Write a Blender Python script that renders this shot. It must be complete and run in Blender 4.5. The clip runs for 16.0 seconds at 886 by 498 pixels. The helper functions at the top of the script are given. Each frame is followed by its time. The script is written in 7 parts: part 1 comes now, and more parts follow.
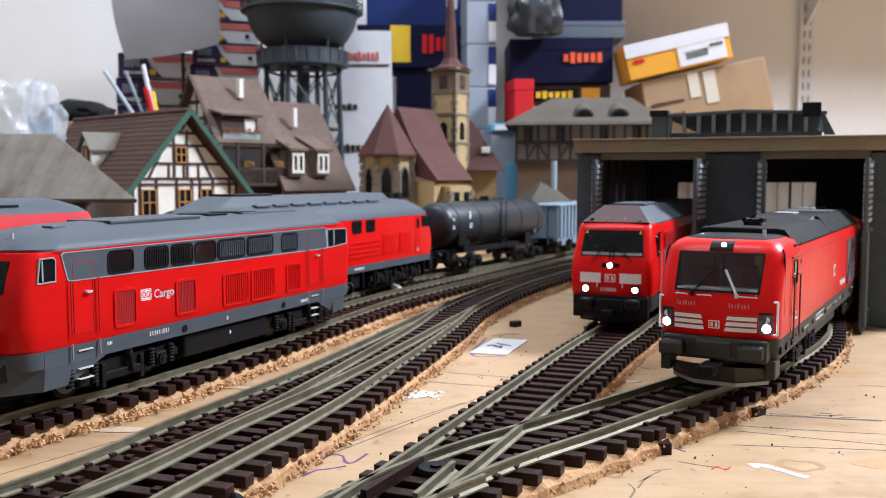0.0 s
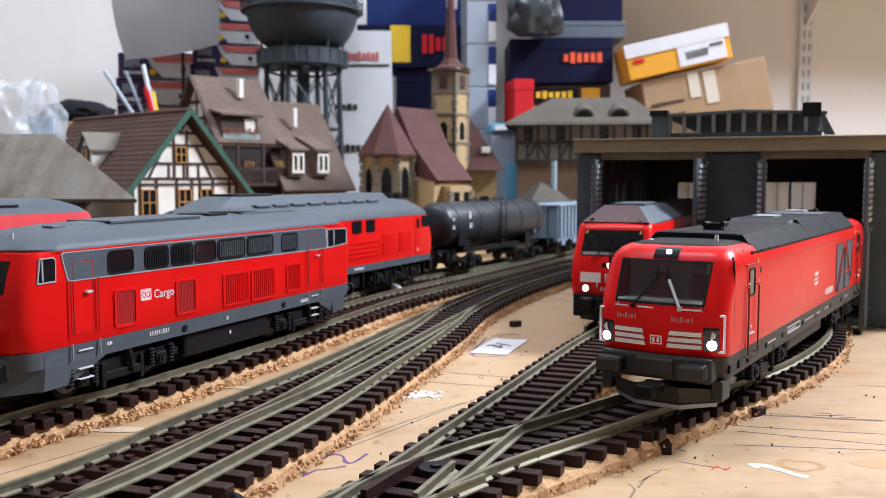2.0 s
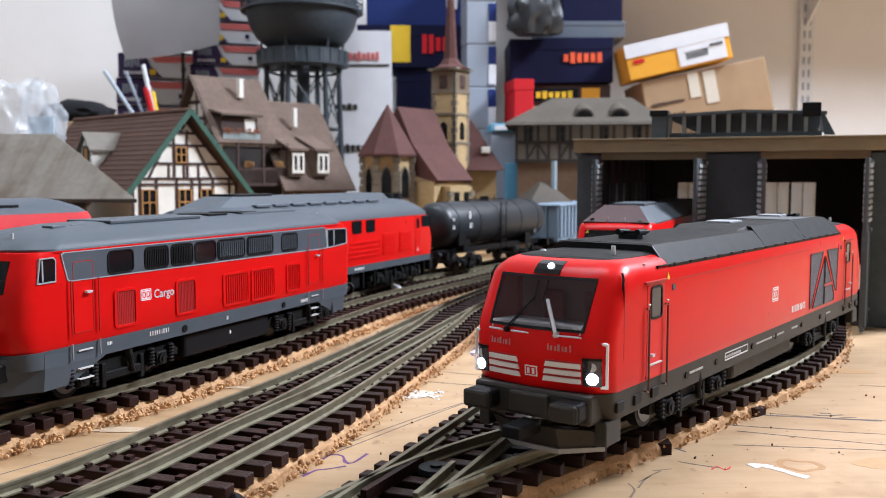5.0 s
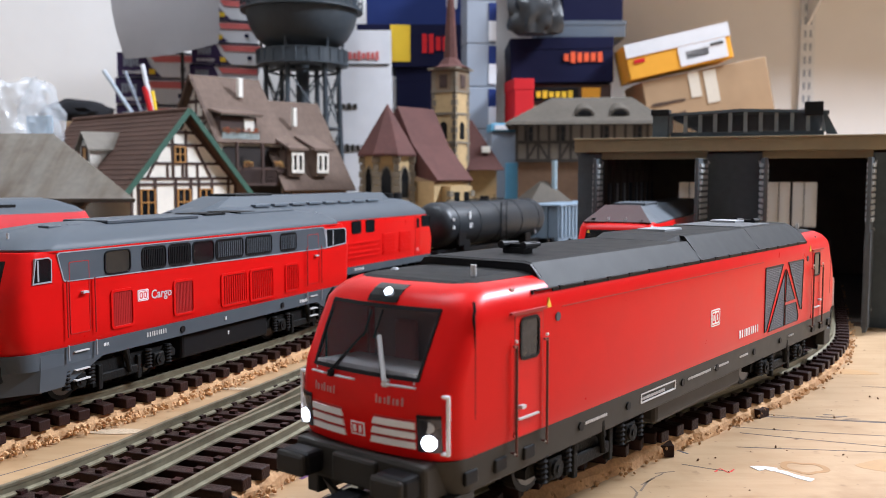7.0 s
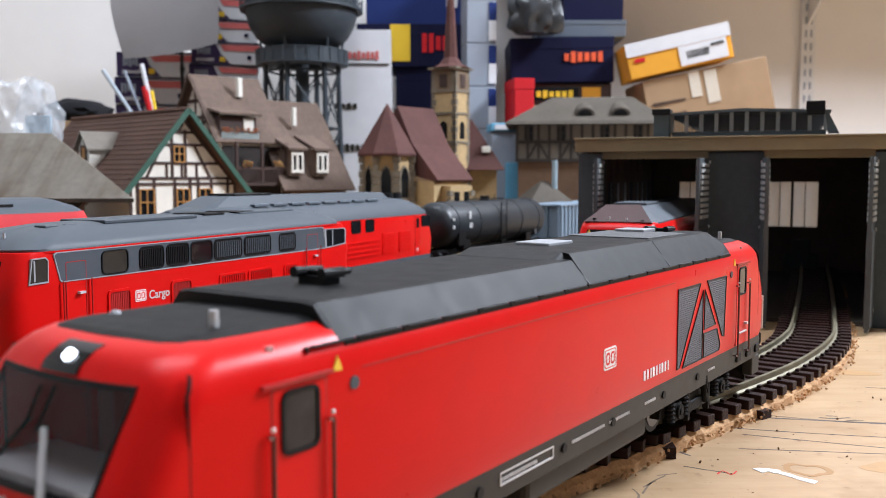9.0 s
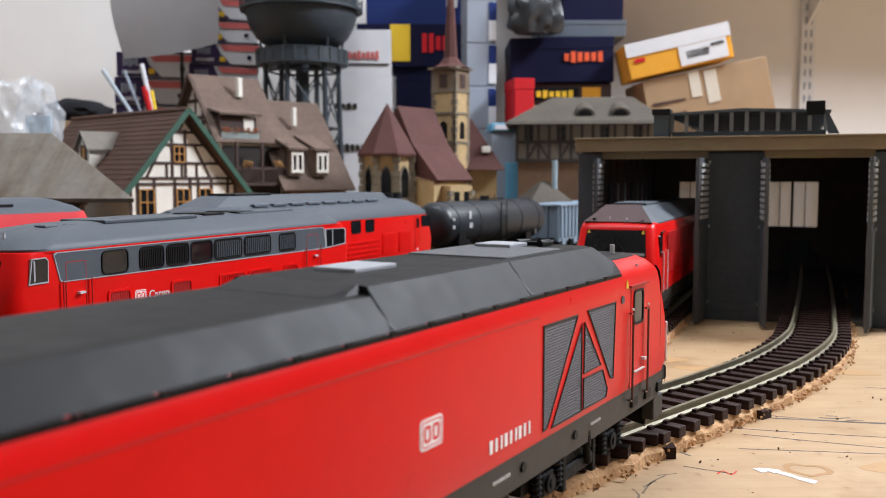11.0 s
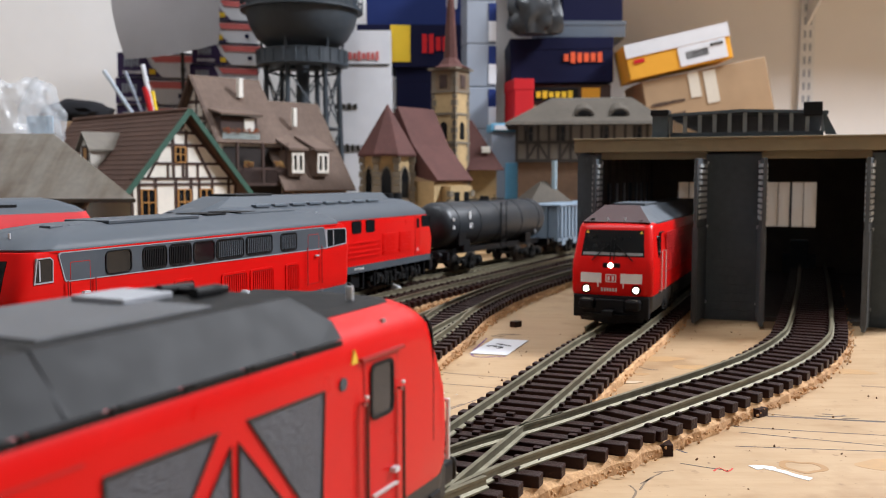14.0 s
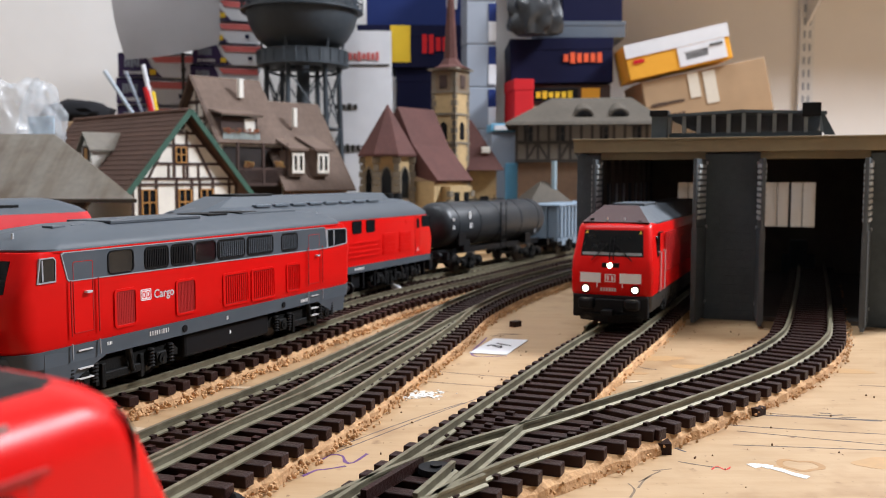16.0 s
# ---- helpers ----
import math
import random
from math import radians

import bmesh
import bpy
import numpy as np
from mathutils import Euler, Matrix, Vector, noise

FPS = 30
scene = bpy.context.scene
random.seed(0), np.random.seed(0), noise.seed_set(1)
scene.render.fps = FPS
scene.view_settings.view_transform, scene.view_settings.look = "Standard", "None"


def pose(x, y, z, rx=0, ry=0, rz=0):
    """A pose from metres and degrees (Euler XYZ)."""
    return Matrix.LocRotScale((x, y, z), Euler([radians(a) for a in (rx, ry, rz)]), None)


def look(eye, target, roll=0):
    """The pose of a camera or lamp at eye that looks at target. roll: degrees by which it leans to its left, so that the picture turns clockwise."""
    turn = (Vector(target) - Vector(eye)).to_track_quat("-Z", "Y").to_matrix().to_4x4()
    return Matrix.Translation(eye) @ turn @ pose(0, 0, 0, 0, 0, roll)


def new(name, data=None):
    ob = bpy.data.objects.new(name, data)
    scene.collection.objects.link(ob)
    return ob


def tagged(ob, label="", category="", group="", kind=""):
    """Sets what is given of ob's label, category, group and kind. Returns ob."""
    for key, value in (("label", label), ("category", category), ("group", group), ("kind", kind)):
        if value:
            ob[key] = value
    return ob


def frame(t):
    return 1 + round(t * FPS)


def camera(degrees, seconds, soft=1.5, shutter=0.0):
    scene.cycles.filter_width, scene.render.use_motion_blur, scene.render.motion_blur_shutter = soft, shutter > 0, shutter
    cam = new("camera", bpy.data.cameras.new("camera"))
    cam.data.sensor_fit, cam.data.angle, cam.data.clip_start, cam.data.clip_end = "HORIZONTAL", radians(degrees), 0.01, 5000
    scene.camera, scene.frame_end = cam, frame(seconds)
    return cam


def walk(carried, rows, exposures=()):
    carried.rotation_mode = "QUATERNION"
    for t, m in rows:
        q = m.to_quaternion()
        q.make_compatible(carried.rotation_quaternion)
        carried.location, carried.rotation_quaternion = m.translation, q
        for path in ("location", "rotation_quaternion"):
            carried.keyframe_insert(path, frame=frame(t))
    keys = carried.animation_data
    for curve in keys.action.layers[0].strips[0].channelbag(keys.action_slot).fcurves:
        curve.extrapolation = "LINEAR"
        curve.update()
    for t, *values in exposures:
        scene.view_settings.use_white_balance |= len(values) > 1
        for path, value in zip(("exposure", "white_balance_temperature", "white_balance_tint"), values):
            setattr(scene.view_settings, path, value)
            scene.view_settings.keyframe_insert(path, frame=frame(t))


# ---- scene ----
# Camera: stands still on the layout, with a hair's breadth of push-in while it focuses near.
CAM_H, CAM_PITCH = 0.070, -4.567
cam = camera(52.2, 16.0, 0.9)


def cam_pose(push):
    a = radians(CAM_PITCH)
    return pose(0, push * math.cos(a), CAM_H + push * math.sin(a), 90 + CAM_PITCH, 0, 0)


walk(cam, [(0.0, cam_pose(0)), (3.0, cam_pose(0)), (6.2, cam_pose(0)), (7.0, cam_pose(0.0025)), (7.5, cam_pose(0.0039)), (8.5, cam_pose(0.0045)),
           (13.4, cam_pose(0.0045)), (14.0, cam_pose(0.0016)), (14.5, cam_pose(0)), (16.0, cam_pose(0))],
     exposures=[(0.0, 0.0, 6000, 10), (4.2, 0.0, 6050, 10), (9.2, -0.06, 6150, 10), (11.3, -0.22, 6400, 10), (13.5, -0.25, 6450, 10), (16.0, -0.2, 6450, 10)])
cam.data.dof.use_dof = True
cam.data.dof.focus_distance = 0.23
cam.data.dof.aperture_fstop = 36.0

# ---- light: two ceiling lamps of a hobby room, white walls all round ----
world = bpy.data.worlds.new("room_air")
scene.world = world
world.use_nodes = True
world.node_tree.nodes["Background"].inputs[0].default_value = (0.9, 0.93, 1.0, 1)
world.node_tree.nodes["Background"].inputs[1].default_value = 0.02


def ceiling_lamp(name, at, target, power, sx, sy, col):
    d = bpy.data.lights.new(name, "AREA")
    d.shape, d.size, d.size_y, d.energy, d.color = "RECTANGLE", sx, sy, power, col
    ob = new(name, d)
    ob.matrix_world = look(at, target)
    return ob


ceiling_lamp("ceiling_light_side", (0.94, 0.66, 0.90), (-0.15, 0.02, 0), 36, 0.4, 0.2, (0.91, 0.95, 1.03))
ceiling_lamp("ceiling_light_over", (-0.28, 0.40, 1.42), (-0.3, 0.8, 0), 17, 0.9, 0.3, (0.90, 0.955, 1.03))


# ---- materials ----
MATS = {}


def mat(name, col, rough=0.5, metal=0.0, spec=0.5, var=0.12, scale=400.0, bump=0.0, bscale=1500.0, col2=None, emit=None, power=0.0, coat=0.0, rand=0.0, trans=0.0):
    """A procedural surface: two scales of colour change, roughness change and fine relief."""
    if name in MATS:
        return MATS[name]
    m = bpy.data.materials.new(name)
    m.use_nodes = True
    nt = m.node_tree
    b = nt.nodes["Principled BSDF"]
    b.inputs["Roughness"].default_value, b.inputs["Metallic"].default_value = rough, metal
    b.inputs["Specular IOR Level"].default_value = spec
    b.inputs["Coat Weight"].default_value = coat
    b.inputs["Transmission Weight"].default_value = trans
    tc = nt.nodes.new("ShaderNodeTexCoord")
    big, fine = nt.nodes.new("ShaderNodeTexNoise"), nt.nodes.new("ShaderNodeTexNoise")
    big.inputs["Scale"].default_value, fine.inputs["Scale"].default_value = scale * 0.12, scale
    big.inputs["Detail"].default_value = 4
    fine.inputs["Detail"].default_value = 6
    for n in (big, fine):
        nt.links.new(tc.outputs["Object"], n.inputs["Vector"])
    mixn = nt.nodes.new("ShaderNodeMath")
    mixn.operation = "ADD"
    nt.links.new(big.outputs["Fac"], mixn.inputs[0])
    nt.links.new(fine.outputs["Fac"], mixn.inputs[1])
    ramp = nt.nodes.new("ShaderNodeMapRange")
    ramp.inputs["From Min"].default_value, ramp.inputs["From Max"].default_value = 0.65, 1.35
    nt.links.new(mixn.outputs[0], ramp.inputs["Value"])
    mc = nt.nodes.new("ShaderNodeMix")
    mc.data_type = "RGBA"
    lo = col2 or tuple(c * (1 - var) for c in col)
    hi = col if col2 else tuple(min(1, c * (1 + var)) for c in col)
    mc.inputs[6].default_value, mc.inputs[7].default_value = (*lo, 1), (*hi, 1)
    nt.links.new(ramp.outputs[0], mc.inputs[0])
    out = mc.outputs[2]
    if rand:
        oi, geo = nt.nodes.new("ShaderNodeObjectInfo"), nt.nodes.new("ShaderNodeNewGeometry")
        s = nt.nodes.new("ShaderNodeMath")
        s.operation = "ADD"
        nt.links.new(oi.outputs["Random"], s.inputs[0])
        nt.links.new(geo.outputs["Random Per Island"], s.inputs[1])
        mr = nt.nodes.new("ShaderNodeMapRange")
        mr.inputs["From Max"].default_value = 2.0
        mr.inputs["To Min"].default_value, mr.inputs["To Max"].default_value = 1 - rand, 1 + rand
        nt.links.new(s.outputs[0], mr.inputs["Value"])
        hsv = nt.nodes.new("ShaderNodeHueSaturation")
        nt.links.new(mr.outputs[0], hsv.inputs["Value"])
        nt.links.new(out, hsv.inputs["Color"])
        out = hsv.outputs[0]
    nt.links.new(out, b.inputs["Base Color"])
    rr = nt.nodes.new("ShaderNodeMapRange")
    rr.inputs["To Min"].default_value, rr.inputs["To Max"].default_value = max(0.02, rough - 0.08), min(1, rough + 0.08)
    nt.links.new(fine.outputs["Fac"], rr.inputs["Value"])
    nt.links.new(rr.outputs[0], b.inputs["Roughness"])
    if bump:
        n2 = nt.nodes.new("ShaderNodeTexNoise")
        n2.inputs["Scale"].default_value = bscale
        n2.inputs["Detail"].default_value = 5
        nt.links.new(tc.outputs["Object"], n2.inputs["Vector"])
        bp = nt.nodes.new("ShaderNodeBump")
        bp.inputs["Strength"].default_value, bp.inputs["Distance"].default_value = bump, 0.0006
        nt.links.new(n2.outputs["Fac"], bp.inputs["Height"])
        nt.links.new(bp.outputs[0], b.inputs["Normal"])
    if emit:
        b.inputs["Emission Color"].default_value = (*emit, 1)
        b.inputs["Emission Strength"].default_value = power
    MATS[name] = m
    return m


RED = mat("traffic_red_paint", (0.62, 0.006, 0.005), 0.31, spec=0.16, var=0.05, scale=150)
RED_DARK = mat("red_louvre_paint", (0.36, 0.008, 0.008), 0.45, var=0.08, scale=300)
GREY = mat("basalt_grey_paint", (0.068, 0.080, 0.094), 0.52, spec=0.25, var=0.08, scale=200)
ROOF_DARK = mat("dark_grey_roof_paint", (0.012, 0.012, 0.0122), 0.5, spec=0.11, var=0.1, scale=250)
FRAME_GREY = mat("umber_grey_frame_paint", (0.032, 0.029, 0.025), 0.55, spec=0.3, var=0.12, scale=300)
BLACK = mat("black_plastic", (0.006, 0.006, 0.007), 0.5, spec=0.18, var=0.2, scale=500)
GLASS = mat("dark_window_glass", (0.008, 0.009, 0.010), 0.08, spec=0.32, var=0.05)
WHITE = mat("white_print", (0.78, 0.78, 0.78), 0.5, var=0.04)
SILVER = mat("bright_metal", (0.55, 0.57, 0.60), 0.3, metal=0.1, var=0.08)
RAIL = mat("nickel_silver_rail", (0.24, 0.22, 0.15), 0.46, metal=0.5, spec=.4, scale=300, col2=(0.12, 0.10, 0.062))
SLEEPER = mat("brown_plastic_sleeper", (0.022, 0.0085, 0.007), 0.45, spec=0.17, var=0.3, scale=900, bump=0.35, rand=0.2)
CORK = mat("cork_underlay", (0.68, 0.41, 0.20), 0.9, col2=(0.42, 0.235, 0.11), scale=1300, bump=0.7, bscale=900, rand=0.25)
YELLOW = mat("yellow_print", (0.75, 0.5, 0.04), 0.5)
LAMP_COOL = mat("lit_cool_white_lamp", (1, 1, 1), 0.3, emit=(0.85, 0.9, 1.0), power=9)
LAMP_TOP = mat("lit_top_lamp", (1, 1, 1), 0.3, emit=(0.82, 0.88, 1.0), power=5)
LAMP_WARM = mat("lit_warm_lamp", (1, 0.9, 0.7), 0.3, emit=(1.0, 0.86, 0.62), power=14)

MM = 0.001


def part(name, bm, material, parent=None, label="", smooth=False):
    """Links a bmesh that was built in millimetres as one mesh object under a thing or part."""
    bmesh.ops.recalc_face_normals(bm, faces=bm.faces)
    for v in bm.verts:
        v.co *= MM
    me = bpy.data.meshes.new(name)
    if smooth:
        for f in bm.faces:
            f.smooth = True
        for e in bm.edges:
            if len(e.link_faces) == 2 and e.calc_face_angle(0) > 0.6:
                e.smooth = False
    bm.to_mesh(me)
    bm.free()
    me.materials.append(material)
    ob = new(name, me)
    if parent:
        ob.parent = parent
    if label:
        ob["label"] = label
    if name in SMALL_PIECES:
        ob["kind"] = "stuff"
    return ob


SMALL_PIECES = {"springs", "gutter_vents", "jacking_points", "slots", "roof_windows", "underfloor_gear", "slats", "window_louvres", "lettering", "flower_box", "step_recess", "roof_fan_cover", "wipers"}


def thing(name, m, label, category, group="", kind=""):
    ob = new(name)
    ob.empty_display_size = 0.01
    ob.matrix_world = m
    return tagged(ob, label, category, group, kind)


def at(x, y, z=0.0, rz=0.0, rx=0.0, ry=0.0):
    return pose(x * MM, y * MM, z * MM, rx, ry, rz)


def box(bm, x0, x1, y0, y1, z0, z1, bev=0.0, m=None):
    vs = [bm.verts.new((x, y, z)) for x in (x0, x1) for y in (y0, y1) for z in (z0, z1)]
    fs = [bm.faces.new([vs[i] for i in q]) for q in ((0, 1, 3, 2), (4, 6, 7, 5), (0, 4, 5, 1), (2, 3, 7, 6), (0, 2, 6, 4), (1, 5, 7, 3))]
    if bev:
        es = list({e for f in fs for e in f.edges})
        r = bmesh.ops.bevel(bm, geom=es, offset=bev, segments=2, affect="EDGES", profile=0.5)
        vs = list({v for f in r["faces"] for v in f.verts} | {v for v in vs if v.is_valid})
    if m is not None:
        bmesh.ops.transform(bm, matrix=m, verts=vs)
    return bm


def B(*a, **k):
    return box(bmesh.new(), *a, **k)


def loft(bm, rings, caps=True, closed=True):
    """Skin over rings of equal count; each ring is a list of points."""
    vs = [[bm.verts.new(p) for p in r] for r in rings]
    n = len(rings[0])
    for a, b in zip(vs[:-1], vs[1:]):
        for i in range(n if closed else n - 1):
            bm.faces.new((a[i], a[(i + 1) % n], b[(i + 1) % n], b[i]))
    if caps:
        bm.faces.new(vs[0][::-1])
        bm.faces.new(vs[-1])
    return bm


def L(rings, **k):
    return loft(bmesh.new(), rings, **k)


def cyl(bm, p0, p1, r0, r1=None, n=12):
    p0, p1 = Vector(p0), Vector(p1)
    d = (p1 - p0).normalized()
    u = d.orthogonal().normalized()
    w = d.cross(u)
    r1 = r0 if r1 is None else r1
    ring = lambda p, r: [p + r * (math.cos(2 * math.pi * i / n) * u + math.sin(2 * math.pi * i / n) * w) for i in range(n)]
    return loft(bm, [ring(p0, r0), ring(p1, r1)])


def C(*a, **k):
    return cyl(bmesh.new(), *a, **k)


def prism(bm, poly, axis, a, b):
    """A flat outline pushed from a to b along an axis. The outline's two numbers are the other axes, in order."""
    def pt(p, w):
        q = list(p)
        q.insert("xyz".index(axis), w)
        return q
    return loft(bm, [[pt(p, a) for p in poly], [pt(p, b) for p in poly]])


def PR(*a):
    return prism(bmesh.new(), *a)


def round_rect(x0, x1, z0, z1, r, n=3):
    pts = []
    for cx, cz, a0 in ((x1 - r, z1 - r, 0), (x0 + r, z1 - r, 90), (x0 + r, z0 + r, 180), (x1 - r, z0 + r, 270)):
        for i in range(n + 1):
            a = radians(a0 + 90 * i / n)
            pts.append((cx + r * math.cos(a), cz + r * math.sin(a)))
    return pts


def frame_ring(bm, outer, inner, axis, a, b):
    """A rim between two outlines of equal count."""
    def pt(p, w):
        q = list(p)
        q.insert("xyz".index(axis), w)
        return bm.verts.new(q)
    o0, o1, i0, i1 = ([pt(p, w) for p in s] for s, w in ((outer, a), (outer, b), (inner, a), (inner, b)))
    n = len(outer)
    for i in range(n):
        j = (i + 1) % n
        for q in ((o0, o1), (o1, i1), (i1, i0), (i0, o0)):
            bm.faces.new((q[0][i], q[0][j], q[1][j], q[1][i]))
    return bm


def text(body, size, m, material, parent, name="lettering", label="", bold=0.0):
    """Flat raised lettering in the built-in font, turned into a mesh; size in millimetres."""
    cu = bpy.data.curves.new(name, "FONT")
    cu.body, cu.size, cu.extrude, cu.offset = body, size, 0.05, bold
    cu.align_x = "CENTER"
    cu.align_y = "CENTER"
    cu.resolution_u = 2
    tmp = new("tmp_text", cu)
    dg = bpy.context.evaluated_depsgraph_get()
    me = bpy.data.meshes.new_from_object(tmp.evaluated_get(dg))
    bpy.data.objects.remove(tmp)
    bpy.data.curves.remove(cu)
    me.transform(Matrix.Scale(MM, 4) @ m)
    me.materials.clear()
    me.materials.append(material)
    ob = new(name, me)
    ob.parent = parent
    if label:
        ob["label"] = label
    return ob


def mmat(x, y, z, rx=0, ry=0, rz=0):
    return Matrix.LocRotScale((x, y, z), Euler([radians(a) for a in (rx, ry, rz)]), None)

# ---- the room and the board ----
def structure(name, bm, material, label, category):
    return tagged(part(name, bm, material), label, category, kind="structure")


WALL = mat("white_wall_paint", (0.74, 0.72, 0.70), 0.8, var=0.03, scale=30, bump=0.1, bscale=300)
BOARD = mat("birch_plywood_board", (0.475, 0.325, 0.185), 0.5, col2=(0.365, 0.235, 0.122), scale=45, bump=0.08, bscale=400)


def plywood_wear(m):
    """Fine grain along the sheet, brown grime patches and small dark specks."""
    nt = m.node_tree
    b = nt.nodes["Principled BSDF"]
    out = b.inputs["Base Color"].links[0].from_socket
    tc = nt.nodes.new("ShaderNodeTexCoord")
    mp = nt.nodes.new("ShaderNodeMapping")
    mp.inputs["Scale"].default_value = (45, 260, 1)
    nt.links.new(tc.outputs["Object"], mp.inputs["Vector"])
    for vec, scale, lo, hi, tint in ((mp.outputs[0], 1.0, 0.46, 0.75, (0.88, 0.83, 0.76)), (tc.outputs["Object"], 38.0, 0.55, 0.74, (0.66, 0.55, 0.44)), (tc.outputs["Object"], 420.0, 0.67, 0.72, (0.5, 0.42, 0.36)), (tc.outputs["Object"], 130.0, 0.66, 0.74, (0.62, 0.55, 0.5))):
        n = nt.nodes.new("ShaderNodeTexNoise")
        n.inputs["Scale"].default_value, n.inputs["Detail"].default_value = scale, 6
        nt.links.new(vec, n.inputs["Vector"])
        mr = nt.nodes.new("ShaderNodeMapRange")
        mr.inputs["From Min"].default_value, mr.inputs["From Max"].default_value = lo, hi
        nt.links.new(n.outputs["Fac"], mr.inputs["Value"])
        mx = nt.nodes.new("ShaderNodeMix")
        mx.data_type, mx.blend_type = "RGBA", "MULTIPLY"
        mx.inputs[7].default_value = (*tint, 1)
        nt.links.new(mr.outputs[0], mx.inputs[0])
        nt.links.new(out, mx.inputs[6])
        out = mx.outputs[2]
    nt.links.new(out, b.inputs["Base Color"])


plywood_wear(BOARD)
structure("ground_board", B(-1500, 1700, -600, 1150, -18, 0), BOARD, "pale plywood baseboard with pencil marks and glue stains", "baseboard")
structure("floor", B(-2000, 2200, -2200, 1300, -920, -900), mat("floor_grey", (0.3, 0.29, 0.28), 0.7), "grey room floor", "floor")
structure("wall_north", B(-2000, 2200, 1150, 1250, -900, 1500), WALL, "white painted wall behind the layout", "wall")
structure("wall_south", B(-2000, 2200, -2300, -2200, -900, 1500), WALL, "white painted wall", "wall")
structure("wall_west", B(-2100, -2000, -2300, 1250, -900, 1500), WALL, "white painted wall", "wall")
structure("wall_east", B(2200, 2300, -2300, 1250, -900, 1500), WALL, "white painted wall", "wall")
structure("wall_shelf", B(40, 1100, 1020, 1150, 340, 358), mat("white_shelf_board", (.6, .59, .57), .6), "white shelf board fixed to the wall uprights", "shelf")
structure("ceiling", B(-2100, 2300, -2300, 1250, 1500, 1560), WALL, "white ceiling", "ceiling")


# ---- track ----
RAIL_Z = 9.0


def spline(pts, step=3.0):
    """Even steps along a smooth curve through the points."""
    p = [Vector((*q, 0)) for q in pts]
    p = [p[0] * 2 - p[1]] + p + [p[-1] * 2 - p[-2]]
    fine = []
    for i in range(1, len(p) - 2):
        a, b, c, d = p[i - 1:i + 3]
        n = max(2, int((c - b).length / 1.5))
        for k in range(n):
            t = k / n
            fine.append(0.5 * (2 * b + (c - a) * t + (2 * a - 5 * b + 4 * c - d) * t * t + (3 * b - a - 3 * c + d) * t ** 3))
    fine.append(p[-2])
    out, acc = [fine[0]], 0.0
    for a, b in zip(fine[:-1], fine[1:]):
        acc += (b - a).length
        if acc >= step:
            out.append(b)
            acc = 0.0
    return out


def tangents(c):
    return [(c[min(i + 1, len(c) - 1)] - c[max(i - 1, 0)]).normalized() for i in range(len(c))]


def offset(c, d):
    return [p + Vector((t.y, -t.x, 0)) * d for p, t in zip(c, tangents(c))]


RAIL_PROFILE = [(-1.1, 6.4), (1.1, 6.4), (1.1, 6.8), (0.35, 7.2), (0.35, 8.2), (0.55, 8.4), (0.55, 9.0), (-0.55, 9.0), (-0.55, 8.4), (-0.35, 8.2), (-0.35, 7.2), (-1.1, 6.8)]


def rail(c, parent, dz=0.0):
    rings = [[p + Vector((t.y * u, -t.x * u, w + dz)) for u, w in RAIL_PROFILE] for p, t in zip(c, tangents(c))]
    return part("rail", L(rings), RAIL, parent)


def sleeper_mesh(half):
    bm = bmesh.new()
    box(bm, -half, half, -1.8, 1.8, 3.6, 6.4, 0.25)
    for s in (-1, 1):
        for k in (-1, 1):
            box(bm, s * 8.25 + k * 1.7 - 0.6, s * 8.25 + k * 1.7 + 0.6, -0.9, 0.9, 6.3, 7.2)
    ob = part("sleeper_model", bm, SLEEPER)
    me = ob.data
    bpy.data.objects.remove(ob)
    return me


SLEEPER_MESH = sleeper_mesh(14.6)
SLEEPERS = []


def cork_bed(c, half, parent):
    """A cork strip with crumbled edges."""
    rnd = random.Random(len(c))
    rings = []
    for p, t in zip(c, tangents(c)):
        n = Vector((t.y, -t.x, 0))
        a, b = half + rnd.uniform(-0.7, 0.7), half + rnd.uniform(-0.7, 0.7)
        rings.append([p - n * (a + 0.8) + Vector((0, 0, 0.03)), p - n * (a + 0.5) + Vector((0, 0, 2.2 + rnd.uniform(-.4, .4))), p - n * (a - 0.6) + Vector((0, 0, 3.6)),
                      p + n * (b - 0.6) + Vector((0, 0, 3.6)), p + n * (b + 0.5) + Vector((0, 0, 2.2 + rnd.uniform(-.4, .4))), p + n * (b + 0.8) + Vector((0, 0, 0.03))])
    return part("cork_bed", L(rings), CORK, parent)


